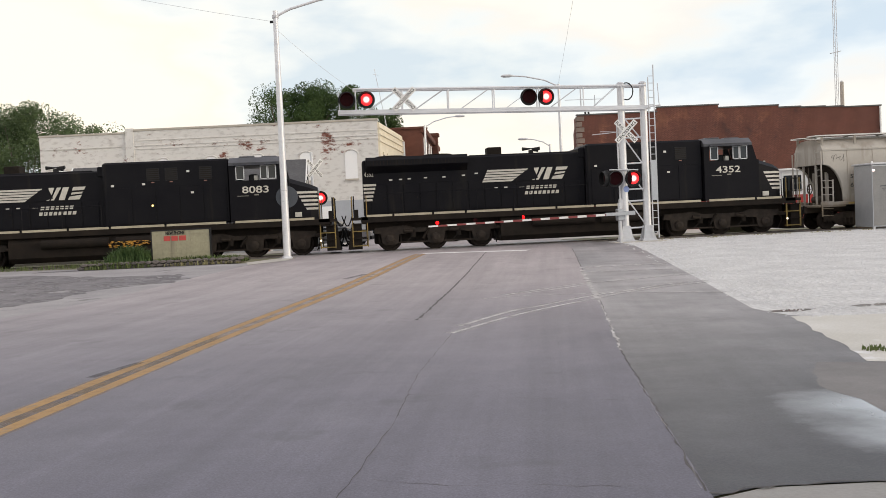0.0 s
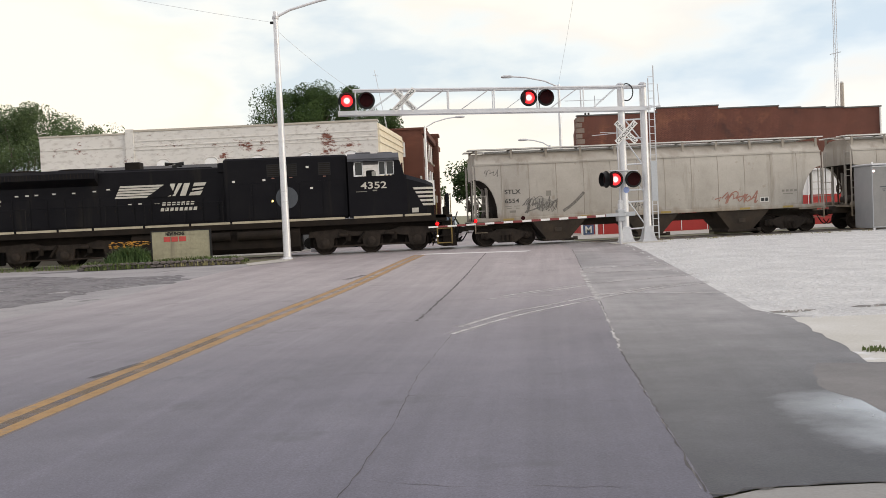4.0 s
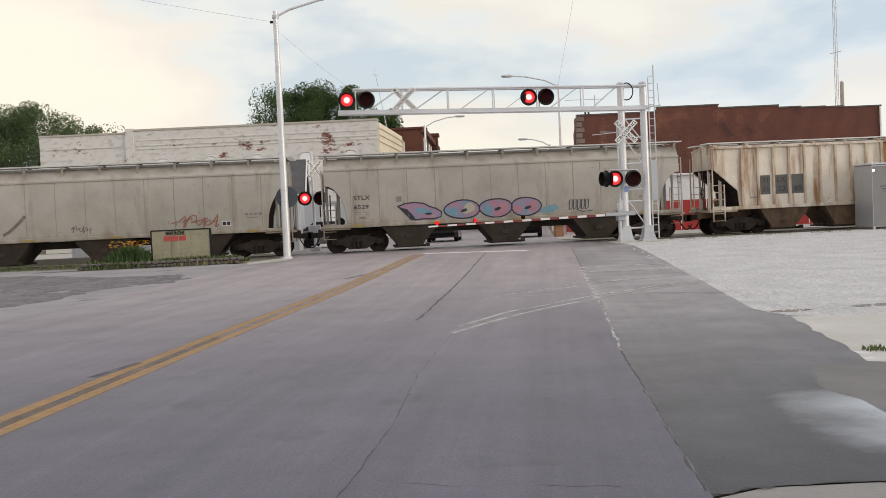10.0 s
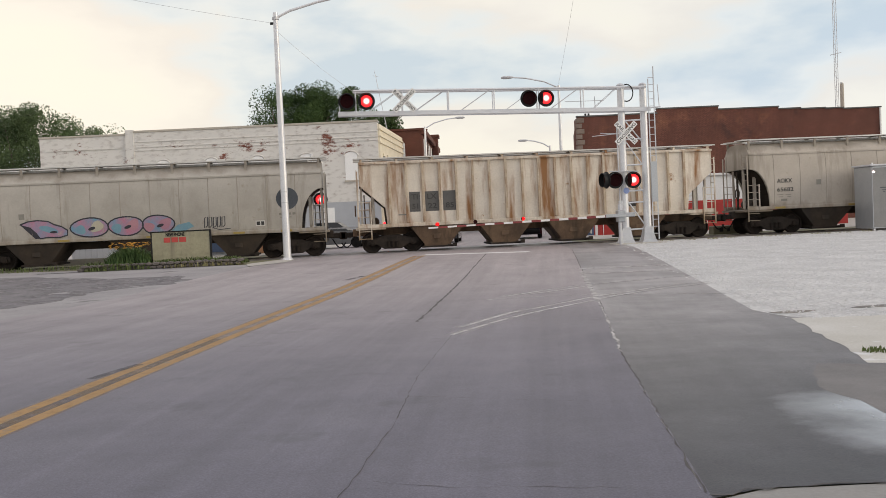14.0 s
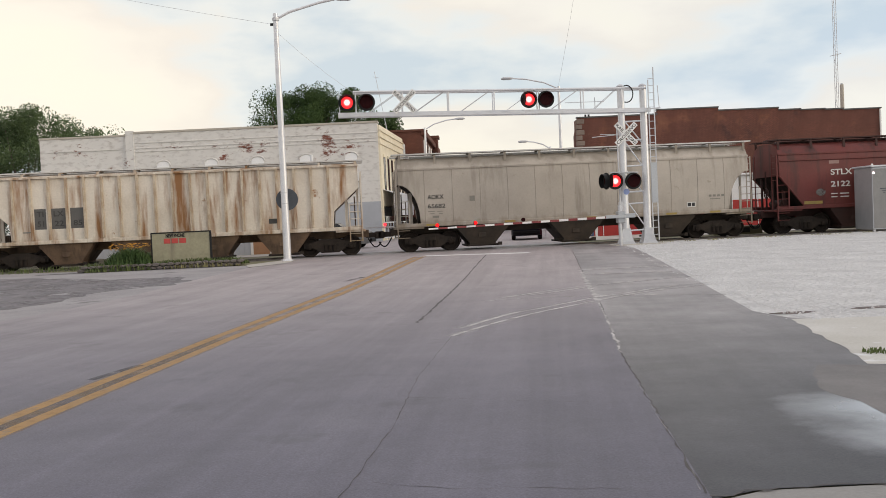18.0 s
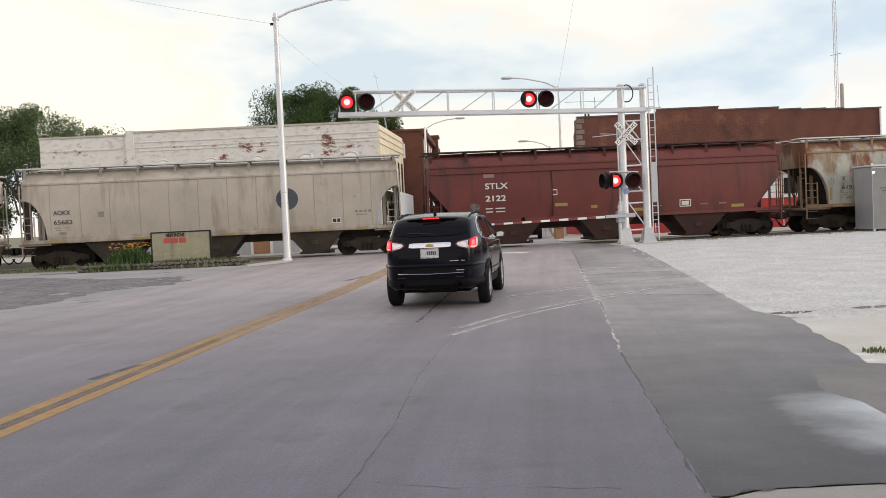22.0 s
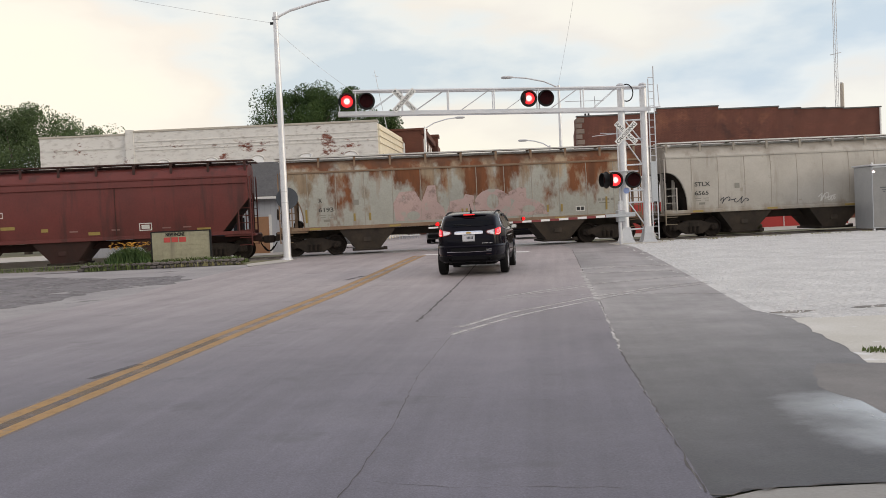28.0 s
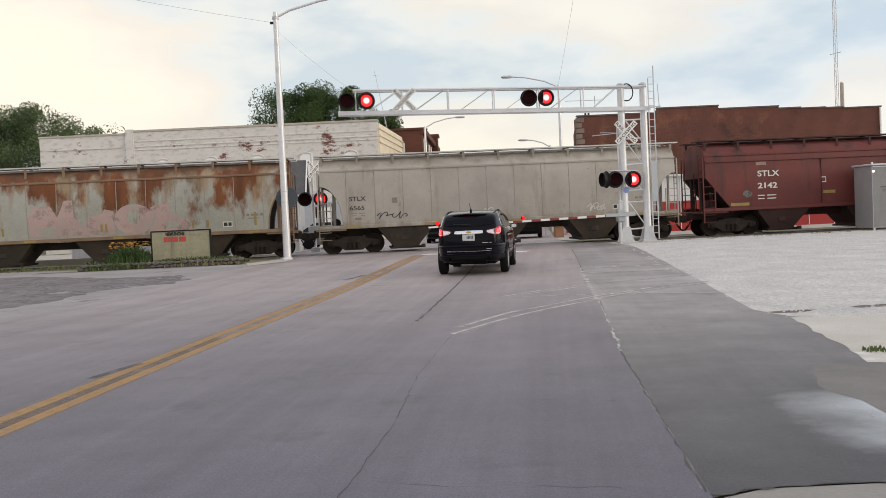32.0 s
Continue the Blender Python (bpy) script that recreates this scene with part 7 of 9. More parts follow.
def suv_back(x, z):
    """Where the rear of the body lies at x and z."""
    y = -1.14
    while y < 0.5:
        lo, top, w = suv_station(y)
        h = suv_half(y, z)
        if lo <= z <= top - 0.06 * min(1.0, abs(x) / h) ** 4 and h >= abs(x):
            return y
        y += 0.002
    return y


def rear_panel(name, outline, m, parent, lift=0.008, label=""):
    """A thin piece on the rear of the body, cut fine enough to follow it."""
    n = len(outline)
    fine = []
    for (a, b), (c, d) in zip(outline, outline[1:] + outline[:1]):
        fine += [(a + (c - a) * k / 5, b + (d - b) * k / 5) for k in range(5)]
    cx, cz = sum(p[0] for p in outline) / n, sum(p[1] for p in outline) / n
    rings = [[(cx + (x - cx) * f, cz + (z - cz) * f) for x, z in fine] for f in (0.33, 0.66, 1.0)]
    v = [(cx, suv_back(cx, cz) - lift, cz)] + [(x, suv_back(x, z) - lift, z) for r in rings for x, z in r]
    k = len(fine)
    f = [(0, 1 + i, 1 + (i + 1) % k) for i in range(k)]
    for r in range(2):
        f += [(1 + r * k + i, 1 + (r + 1) * k + i, 1 + (r + 1) * k + (i + 1) % k, 1 + r * k + (i + 1) % k) for i in range(k)]
    return part(name, Shape().add(v, f), m, parent, label, smooth=True)


def rear_outline(z):
    """The body's outline at height z, from the middle of the rear round the corner: (x, y, outward x, outward y, length so far)."""
    y0 = suv_back(0.0, z)
    pts = [(0.05 * k, y0) for k in range(int(suv_half(y0, z) / 0.05))] + [(suv_half(y0 + 0.02 * k, z), y0 + 0.02 * k) for k in range(40)]
    out, run = [], 0.0
    for i, (x, y) in enumerate(pts):
        a, b = pts[max(0, i - 2)], pts[min(len(pts) - 1, i + 2)]
        d = Vector((b[0] - a[0], b[1] - a[1])).normalized()
        run += math.hypot(x - pts[i - 1][0], y - pts[i - 1][1]) if i else 0.0
        out.append((x, y, d.y, -d.x, run))
    return out


def corner_panel(name, outline, m, parent, q, lift, label=""):
    """A thin piece that wraps round the rear corner: its outline in (length along the body, z)."""
    n = len(outline)
    fine = []
    for (a, b), (c, d) in zip(outline, outline[1:] + outline[:1]):
        fine += [(a + (c - a) * k / 4, b + (d - b) * k / 4) for k in range(4)]
    cs, cz = sum(p[0] for p in outline) / n, sum(p[1] for p in outline) / n
    spots = [(cs, cz)] + [(cs + (a - cs) * f, cz + (b - cz) * f) for f in (0.25, 0.5, 0.75, 1.0) for a, b in fine]
    v = []
    for a, z in spots:
        a, path = a + 0.055, rear_outline(z)
        k = next((i for i in range(1, len(path)) if path[i][4] >= a), len(path) - 1)
        p0, p1 = path[k - 1], path[k]
        f = (a - p0[4]) / max(1e-6, p1[4] - p0[4])
        x, y, ox, oy = (p0[i] + (p1[i] - p0[i]) * f for i in range(4))
        v.append((q * (x + ox * lift), y + oy * lift, z))
    k = len(fine)
    faces = [(0, 1 + i, 1 + (i + 1) % k) for i in range(k)]
    for g_ in range(3):
        faces += [(1 + g_ * k + i, 1 + (g_ + 1) * k + i, 1 + (g_ + 1) * k + (i + 1) % k, 1 + g_ * k + (i + 1) % k) for i in range(k)]
    return part(name, Shape().add(v, faces), m, parent, label, smooth=True)


def suv():
    car = thing("sport_utility_car", (-3.3, -5, 0), "black sport utility car with chrome trim and lit brake lamps", "car")
    stations = [-1.14, -1.12, -1.05, -0.95, -0.83, -0.72, -0.55, -0.2, 0.1, 0.4, 0.75, 1.1, 1.6, 1.95, 2.3, 2.62, 2.85, 3.1, 3.4, 3.65, 3.85, 3.96]
    body = part("body", Shape().loft([suv_ring(y) for y in stations]), CAR_PAINT, car, smooth=True)
    cut = Shape()
    for q in (-1, 1):
        for y in (0.0, 3.019):
            cut.turned([(0.44, q * 0.62), (0.44, q * 1.3)], (0, y, 0.40), "X", 36)
    cutter = part("wheel_cutter", cut, BLACK, smooth=True)
    md = body.modifiers.new("arches", "BOOLEAN")
    md.operation, md.object, md.solver = "DIFFERENCE", cutter, "EXACT"
    cut_mesh = bpy.data.meshes.new_from_object(body.evaluated_get(bpy.context.evaluated_depsgraph_get()))
    body.modifiers.clear()
    body.data = cut_mesh
    bpy.data.objects.remove(cutter)

    def side_panel(name, outline, m, q, lift=0.006, parent=None, label=""):
        cy, cz = sum(p[0] for p in outline) / len(outline), sum(p[1] for p in outline) / len(outline)
        # a fan of small pieces that follows the body's side
        fine = []
        for (a, b), (c, d) in zip(outline, outline[1:] + outline[:1]):
            for k in range(4):
                fine.append((a + (c - a) * k / 4, b + (d - b) * k / 4))
        v = [(q * (suv_half(cy, cz) + lift), cy, cz)]
        mid = [(cy + (y - cy) * 0.5, cz + (z - cz) * 0.5) for y, z in fine]
        n = len(fine)
        v += [(q * (suv_half(y, z) + lift), y, z) for y, z in mid] + [(q * (suv_half(y, z) + lift), y, z) for y, z in fine]
        f = [(0, 1 + i, 1 + (i + 1) % n) for i in range(n)] + [(1 + i, 1 + n + i, 1 + n + (i + 1) % n, 1 + (i + 1) % n) for i in range(n)]
        return part(name, Shape().add(v, f), m, parent or car, label, smooth=True)

    def side_line(name, pts, w, m, q, lift=0.012, label=""):
        s = Shape()
        s.path([(q * (suv_half(y, z) + lift - w * 0.5), y, z) for y, z in pts], w, 6)
        return part(name, s, m, car, label)

    for q in (-1, 1):
        side_panel("rear_quarter_window", [(-0.40, 1.32), (-0.39, 1.42), (-0.30, 1.53), (-0.1, 1.595), (0.42, 1.625), (0.50, 1.245), (0.0, 1.262), (-0.3, 1.285)], TINT, q, label="dark tinted quarter window")
        side_panel("rear_door_window", [(0.53, 1.243), (0.46, 1.625), (1.22, 1.63), (1.42, 1.21)], TINT, q, label="dark tinted door window")
        side_panel("front_door_window", [(1.50, 1.205), (1.33, 1.61), (1.75, 1.57), (2.1, 1.44), (2.50, 1.19), (2.48, 1.162)], TINT_FRONT, q, label="greenish front door glass")
        side_line("window_chrome", [(2.58, 1.135), (1.5, 1.18), (0.5, 1.218), (0.0, 1.238), (-0.2, 1.25), (-0.36, 1.272), (-0.43, 1.30), (-0.465, 1.345), (-0.46, 1.41), (-0.42, 1.48), (-0.36, 1.54), (-0.28, 1.59), (-0.16, 1.625), (0.0, 1.65), (0.25, 1.66), (0.5, 1.665), (1.2, 1.665), (1.6, 1.645)], 0.010, CHROME, q, label="chrome window surround")
        part("window_visor", Shape().path([(q * (suv_half(y, z) + 0.01), y, z) for y, z in ((0.5, 1.61), (0.9, 1.625), (1.25, 1.61))], 0.03, 6).path([(q * (suv_half(y, z) + 0.01), y, z) for y, z in ((1.36, 1.60), (1.75, 1.56), (2.1, 1.43))], 0.025, 6), BLACK, car)
        side_line("door_moulding", [(0.45, 0.64), (1.4, 0.63), (2.45, 0.62)], 0.010, CHROME, q, label="thin chrome door moulding")
        side_panel("sill_cladding", [(0.5, 0.50), (2.5, 0.48), (2.5, 0.33), (0.5, 0.34)], CLADDING, q, 0.005)
        for y in (1.32, 0.48):
            part("door_gap", Shape().path([(q * (suv_half(y + d, z) + 0.0), y + d, z) for d, z in ((0.1, 1.15), (0.06, 0.85), (0.03, 0.55), (0.03, 0.42))], 0.004, 4), BLACK, car)
        for y in (1.62, 0.74):
            h = part("door_handle", Shape().loft([[(q * (suv_half(yy, 1.04) + o), yy, 1.04 + s) for o, s in ((0.0, -0.016), (0.03, -0.014), (0.036, 0.0), (0.03, 0.014), (0.0, 0.016))] for yy in (y - 0.1, y - 0.06, y + 0.06, y + 0.1)]), CHROME, car, "chrome door handle", smooth=True)
        mir = part("door_mirror", Shape().loft([[(q * (0.92 + 0.10 + (a - 0.12) * k * 0.85), 2.30 + b, 1.185 + 0.07 + (c - 0.075) * k * 0.85) for a, c in ((0.0, 0.02), (0.05, 0.0), (0.19, 0.01), (0.225, 0.04), (0.235, 0.10), (0.21, 0.14), (0.15, 0.155), (0.03, 0.14), (0.0, 0.11))] for b, k in ((-0.06, 0.97), (-0.03, 1.0), (0.04, 0.92), (0.09, 0.6))]), CAR_PAINT, car, smooth=True)
        part("mirror_glass", Shape().quad((q * 0.945, 2.236, 1.205), (q * 1.075, 2.236, 1.21), (q * 1.10, 2.236, 1.25), (q * 1.09, 2.236, 1.295), (q * 1.05, 2.236, 1.312), (q * 0.95, 2.236, 1.30)), CHROME, mir, "mirror glass")
        part("roof_rail", Shape().path([(q * 0.66, -0.5, 1.65), (q * 0.67, -0.3, 1.692), (q * 0.675, -0.05, 1.722), (q * 0.675, 0.5, 1.75), (q * 0.675, 1.2, 1.748), (q * 0.67, 1.5, 1.73), (q * 0.66, 1.75, 1.68)], 0.017, 8), CAR_TRIM, car, "dark roof rail")
        # tail lamp wrapped round the corner: dark red rim, clear inner lens, lit outer lens
        tl = corner_panel("tail_lamp", ((0.40, 1.175), (0.46, 1.12), (0.60, 1.085), (0.78, 1.075), (0.90, 1.095), (0.98, 1.17), (1.03, 1.27), (1.00, 1.30), (0.86, 1.30), (0.72, 1.275), (0.56, 1.245), (0.45, 1.225)), TAIL_DARK, car, q, 0.016, "red tail lamp housing")
        corner_panel("reverse_lens", ((0.435, 1.175), (0.48, 1.135), (0.63, 1.10), (0.64, 1.24), (0.55, 1.225), (0.46, 1.205)), TAIL_CLEAR, tl, q, 0.022, "clear reversing lens")
        corner_panel("brake_lens", ((0.665, 1.10), (0.78, 1.09), (0.89, 1.11), (0.95, 1.17), (0.99, 1.255), (0.97, 1.285), (0.86, 1.285), (0.75, 1.265), (0.67, 1.25)), TAIL_RED, tl, q, 0.022, "lit red brake lens")
        corner_panel("brake_core", ((0.685, 1.112), (0.78, 1.10), (0.885, 1.122), (0.90, 1.15), (0.78, 1.128), (0.69, 1.135)), TAIL_CORE, tl, q, 0.028)
        corner_panel("brake_core", ((0.865, 1.135), (0.90, 1.15), (0.945, 1.235), (0.935, 1.268), (0.885, 1.272), (0.87, 1.22)), TAIL_CORE, tl, q, 0.030)
        corner_panel("lamp_reflector", ((0.70, 1.15), (0.79, 1.145), (0.825, 1.17), (0.83, 1.235), (0.79, 1.245), (0.71, 1.23)), TAIL_INNER, tl, q, 0.029)
        corner_panel("lens_core", ((0.49, 1.165), (0.56, 1.135), (0.60, 1.13), (0.605, 1.20), (0.56, 1.20), (0.50, 1.19)), CHROME, tl, q, 0.027)
        rear_panel("reflector", [(q * 0.46, 0.578), (q * 0.60, 0.582), (q * 0.60, 0.594), (q * 0.46, 0.59)], REFLECTOR, car, 0.012, "small red reflector")
        for y in (0.0, 3.019):
            rim_pts = [(y + 0.462 * math.cos(radians(a)), 0.40 + 0.462 * math.sin(radians(a))) for a in range(4, 177, 8)]
            part("arch_lip", Shape().path([(q * (suv_half(a, b) - 0.004), a, b) for a, b in rim_pts], 0.026, 7), CAR_PAINT, car, smooth=True)
        part("head_lamp", Shape().add([(q * (suv_half(y, z) + 0.008), y, z) for y, z in ((3.38, 0.90), (3.68, 0.80), (3.75, 0.87), (3.45, 0.97))], [(0, 1, 2, 3)]), TAIL_CLEAR, car, "clear head lamp")
        ex = suv_back(0.5, 0.48) - 0.045
        part("exhaust_tip", Shape().turned([(0.058, ex + 0.2), (0.062, ex), (0.050, ex), (0.048, ex + 0.15), (0.005, ex + 0.15)], (q * 0.52, 0, 0.455), n=18, caps=False), CAR_TRIM, car, "dark round exhaust tip", smooth=True)
        # wheel wells and wheels
        for y in (0.0, 3.019):
            arch = [(0.436 * math.cos(radians(a)), 0.436 * math.sin(radians(a))) for a in range(-4, 185, 8)]
            part("wheel_liner", Shape().loft([[(q * x_, y + c, 0.40 + d) for c, d in arch] for x_ in (0.62, 0.925)], caps=False, closed=False).add([(q * 0.62, y + c, 0.40 + d) for c, d in arch], [tuple(range(len(arch)))]), BLACK, car, smooth=True)
            wh = part("wheel", Shape().turned([(0.375, q * -0.105), (0.389, q * -0.09), (0.394, q * -0.06), (0.394, q * 0.06), (0.388, q * 0.088), (0.37, q * 0.106), (0.345, q * 0.115), (0.27, q * 0.105), (0.255, q * 0.08), (0.255, q * -0.105)], n=36, axis="X"), RUBBER, car, smooth=True)
            rim = part("rim", Shape().turned([(0.262, q * 0.098), (0.268, q * 0.108), (0.245, q * 0.102), (0.235, q * 0.07), (0.24, q * 0.0)], n=36, axis="X", caps=False), RIM, wh, smooth=True)
            part("brake_drum", Shape().turned([(0.02, q * 0.04), (0.235, q * 0.03)], n=24, axis="X"), CAR_TRIM, wh)
            sp = Shape()
            for k in range(6):
                a = k * math.pi / 3
                c, s = math.cos(a), math.sin(a)
                for r0, r1, h0, h1, o0, o1 in ((0.03, 0.25, 0.040, 0.060, 0.085, 0.10),):
                    ring = []
                    for r, h, o in ((r0, h0, o0), (0.13, 0.044, 0.098), (r1, h1, o1)):
                        ring.append([(q * ox, r * c - t * s, r * s + t * c) for t, ox in ((-h, o - 0.05), (-h * 0.8, o), (h * 0.8, o), (h, o - 0.05))])
                    sp.loft(ring)
            sp.turned([(0.06, q * 0.05), (0.055, q * 0.10), (0.02, q * 0.106)], n=16, axis="X")
            part("spokes", sp, RIM, wh, "six-spoke silver alloy wheel")
            MOVES.append((wh, ("roll", q * 0.862, y)))
    # rear: window, chrome bar, plate, bumper
    back = suv_back
    rear_panel("rear_window", [(-0.70, 1.37), (-0.35, 1.335), (0.35, 1.335), (0.70, 1.37), (0.60, 1.57), (0.3, 1.605), (-0.3, 1.605), (-0.60, 1.57)], REAR_GLASS, car, 0.024, "dark tinted rear window")
    part("spoiler", Shape().loft([[(x * 0.60, y + 0.16 * abs(x) ** 3, z - 0.025 * x * x) for y, z in ((-0.40, 1.70), (-0.77, 1.675), (-0.81, 1.65), (-0.74, 1.63), (-0.45, 1.665))] for x in (-1, -0.9, -0.7, -0.35, 0, 0.35, 0.7, 0.9, 1)]), CAR_PAINT, car, smooth=True)
    part("high_brake_lamp", Shape().box(-0.15, 0.15, -0.818, -0.79, 1.642, 1.665), glow("high_brake_red", (1.0, 0.03, 0.03), 1.6), car, "lit high brake lamp")
    # cover added to imitate the brake lamp going out; it still glows behind
    flap = part("lamp_off_cover", Shape().box(-0.165, 0.165, -0.003, 0.003, -0.034, 0.0), CAR_TRIM, car)
    MOVES.append((flap, [(0, pose(0, -0.824, 1.671, -88)), (28.45, pose(0, -0.824, 1.671, -88)), (28.5, pose(0, -0.824, 1.671)), (32, pose(0, -0.824, 1.671))]))
    part("rear_wiper", Shape().path([(0.05, back(0.05, 1.36) - 0.03, 1.36), (-0.2, back(0.2, 1.385) - 0.03, 1.385), (-0.42, back(0.42, 1.39) - 0.03, 1.39)], 0.012, 6), BLACK, car)
    part("chrome_bar", Shape().loft([[(x, back(x, 1.17) + a, 1.172 + z * h) for a, z in ((0.05, -0.05), (-0.050, -0.044), (-0.048, -0.034), (0.012, 0.040), (0.06, 0.046))] for x, h in ((-0.385, 0.75), (-0.34, 0.95), (-0.30, 1.02), (0, 1.05), (0.30, 1.02), (0.34, 0.95), (0.385, 0.75))]), CHROME, car, "wide chrome tailgate bar", smooth=True)
    part("emblem", Shape().prism([(-0.075, 1.155), (-0.03, 1.155), (-0.03, 1.145), (0.035, 1.145), (0.035, 1.155), (0.075, 1.155), (0.06, 1.185), (0.028, 1.185), (0.028, 1.195), (-0.035, 1.195), (-0.035, 1.185), (-0.062, 1.185)], back(0, 1.18) - 0.055, back(0, 1.18) - 0.02), mat("gold_emblem", (0.55, 0.38, 0.12), rough=0.35, metal=0.6), car, "plain gold emblem")
    # flat dark trim panel stands in for a recess and its shade
    rear_panel("bumper_recess_panel", [(-0.60, 0.655), (-0.3, 0.65), (0.0, 0.65), (0.3, 0.65), (0.60, 0.655), (0.62, 0.77), (0.3, 0.775), (0.0, 0.775), (-0.3, 0.775), (-0.62, 0.77)], CAR_TRIM, car, 0.005, "flat dark panel in place of a shaded recess")
    py = back(0, 0.95) - 0.012
    pl = part("rear_plate", Shape().box(-0.155, 0.155, py - 0.015, py, 0.955, 1.10, 0.004), mat("grey_white_plate", (0.60, 0.60, 0.63), (0.48, 0.47, 0.50), scale=9.0, rough=0.5), car, "grey-white plate in a chrome frame")
    part("plate_frame", Shape().box(-0.165, 0.165, py - 0.02, py - 0.002, 1.10, 1.116).box(-0.165, 0.165, py - 0.02, py - 0.002, 0.936, 0.955).box(-0.168, -0.155, py - 0.02, py - 0.002, 0.936, 1.116).box(0.155, 0.168, py - 0.02, py - 0.002, 0.936, 1.116), CHROME, pl)
    for k in range(5):
        part("plate_bar", Shape().box(-0.05 + 0.036 * k, -0.026 + 0.036 * k, py - 0.019, py - 0.016, 0.995, 1.065), SIGN_GREY, pl)
    def wrapped(z, prof, reach):
        """A band round the rear: an outline at height z, with a profile of (outward, height)."""
        ysd = [reach, -0.6, -0.75, -0.88, -0.98, -1.06, -1.11]
        pts = [(-suv_half(y, z), y) for y in ysd] + [(x, suv_back(x, z)) for x in (-0.4, -0.2, 0, 0.2, 0.4)] + [(suv_half(y, z), y) for y in ysd[::-1]]
        rings = []
        for i, (x, y) in enumerate(pts):
            a, b = pts[max(0, i - 1)], pts[min(len(pts) - 1, i + 1)]
            d = Vector((b[0] - a[0], b[1] - a[1])).normalized()
            rings.append([(x + d.y * o, y - d.x * o, h) for o, h in prof])
        return Shape().loft(rings)

    part("bumper_step", wrapped(0.8, ((-0.06, 0.745), (0.020, 0.768), (0.030, 0.795), (0.022, 0.815), (-0.06, 0.872)), -0.5), CAR_PAINT, car, smooth=True)
    part("bumper_chrome", Shape().path([(x, back(x, 0.65) - 0.008, 0.65 + 0.02 * abs(x)) for x in (-0.60, -0.4, -0.2, 0, 0.2, 0.4, 0.60)], 0.009, 6), CHROME, car, "thin chrome bumper strip")
    part("lower_bumper", wrapped(0.5, ((-0.14, 0.37), (-0.02, 0.40), (0.022, 0.45), (0.024, 0.54), (-0.05, 0.57)), -0.47), CLADDING, car, smooth=True)
    for x0, x1, z in ((0.36, 0.53, 0.87), (0.56, 0.63, 0.87), (0.47, 0.62, 0.70)):
        part("model_bar", Shape().box(x0, x1, back(0.5, 0.85) - 0.014, back(0.5, 0.85) + 0.02, z, z + 0.016), CHROME, car, "small chrome bar of lettering")
    part("antenna", Shape().tube((0.0, -0.25, 1.72), (0.0, -0.29, 1.78), 0.03).tube((0.0, -0.27, 1.76), (-0.02, -0.38, 1.95), 0.008, n=6), BLACK, car)
    part("windscreen", Shape().add([(x, y, z) for x, y, z in ((-0.78, 2.84, 1.235), (0.78, 2.84, 1.235), (0.62, 1.85, 1.70), (-0.62, 1.85, 1.70))], [(0, 1, 2, 3)]), TINT, car)
    part("underbody", Shape().box(-0.66, 0.66, -0.5, 3.5, 0.27, 0.40, 0.03), CAR_TRIM, car)
    part("muffler", Shape().tube((-0.15, -0.82, 0.36), (0.42, -0.82, 0.35), 0.07, n=14), CAR_TRIM, car, smooth=True)
    part("rear_axle", Shape().tube((-0.75, 0, 0.37), (0.75, 0, 0.37), 0.06, n=8), CAR_TRIM, car)
    return car


the_car = suv()
MOVES.append((the_car, "drive"))


# ---- buildings beyond the track ----
WHITE_BRICK = brick_mat("peeling_white_painted_brick", (0.30, 0.10, 0.07), (0.22, 0.085, 0.06), (0.55, 0.5, 0.45), 1.0, ((0.70, 0.685, 0.66), (0.42, 0.395, 0.375), 0.595), bare=((-11.65, 7.0, 0.9, 1.0, 0.16), (-10.4, 7.6, 1.3, 0.9, 0.115), (-8.9, 7.5, 1.8, 0.8, 0.10), (-4.0, 8.1, 0.8, 0.9, 0.13), (-4.0, 6.8, 1.2, 1.7, 0.12), (-2.2, 7.2, 1.7, 1.0, 0.11), (-19.0, 6.9, 0.7, 0.7, 0.16), (-22.5, 7.6, 2.6, 1.0, 0.09), (-16.0, 7.9, 3.0, 0.5, 0.06)))
CREAM_FRONT = mat("cream_painted_front", (0.80, 0.73, 0.58), (0.72, 0.65, 0.50), scale=0.6, rough=0.8, fine=8.0)
RED_BRICK = brick_mat("dark_red_brick", (0.205, 0.080, 0.058), (0.150, 0.062, 0.047), (0.62, 0.6, 0.58), 1.0, spots=[((0.27, 0.115, 0.072), 0.33, 0.58), ((0.11, 0.052, 0.044), 0.5, 0.60), ((0.30, 0.20, 0.15), 1.7, 0.70)])
BRICK_B = brick_mat("brown_red_brick", (0.20, 0.075, 0.05), (0.15, 0.06, 0.042), (0.6, 0.58, 0.55), 1.0)
TRIM_STONE = mat("pale_cut_stone", (0.50, 0.46, 0.40), (0.42, 0.39, 0.34), scale=1.0, rough=0.9, fine=10.0)
WHITE_BOARD = mat("white_boarded_window", (0.88, 0.88, 0.88), (0.84, 0.85, 0.86), scale=1.5, rough=0.7)
GREY_WALL = mat("pale_grey_blue_band", (0.44, 0.46, 0.50), (0.38, 0.40, 0.44), scale=0.8, rough=0.8)
SHINGLE = mat("dark_grey_shingles", (0.10, 0.10, 0.105), (0.075, 0.075, 0.08), scale=1.4, rough=0.9, fine=10.0, bump=0.3, spread=0.18)
SIDING = mat("pale_blue_grey_siding", (0.50, 0.52, 0.56), (0.44, 0.46, 0.50), scale=0.8, rough=0.7)
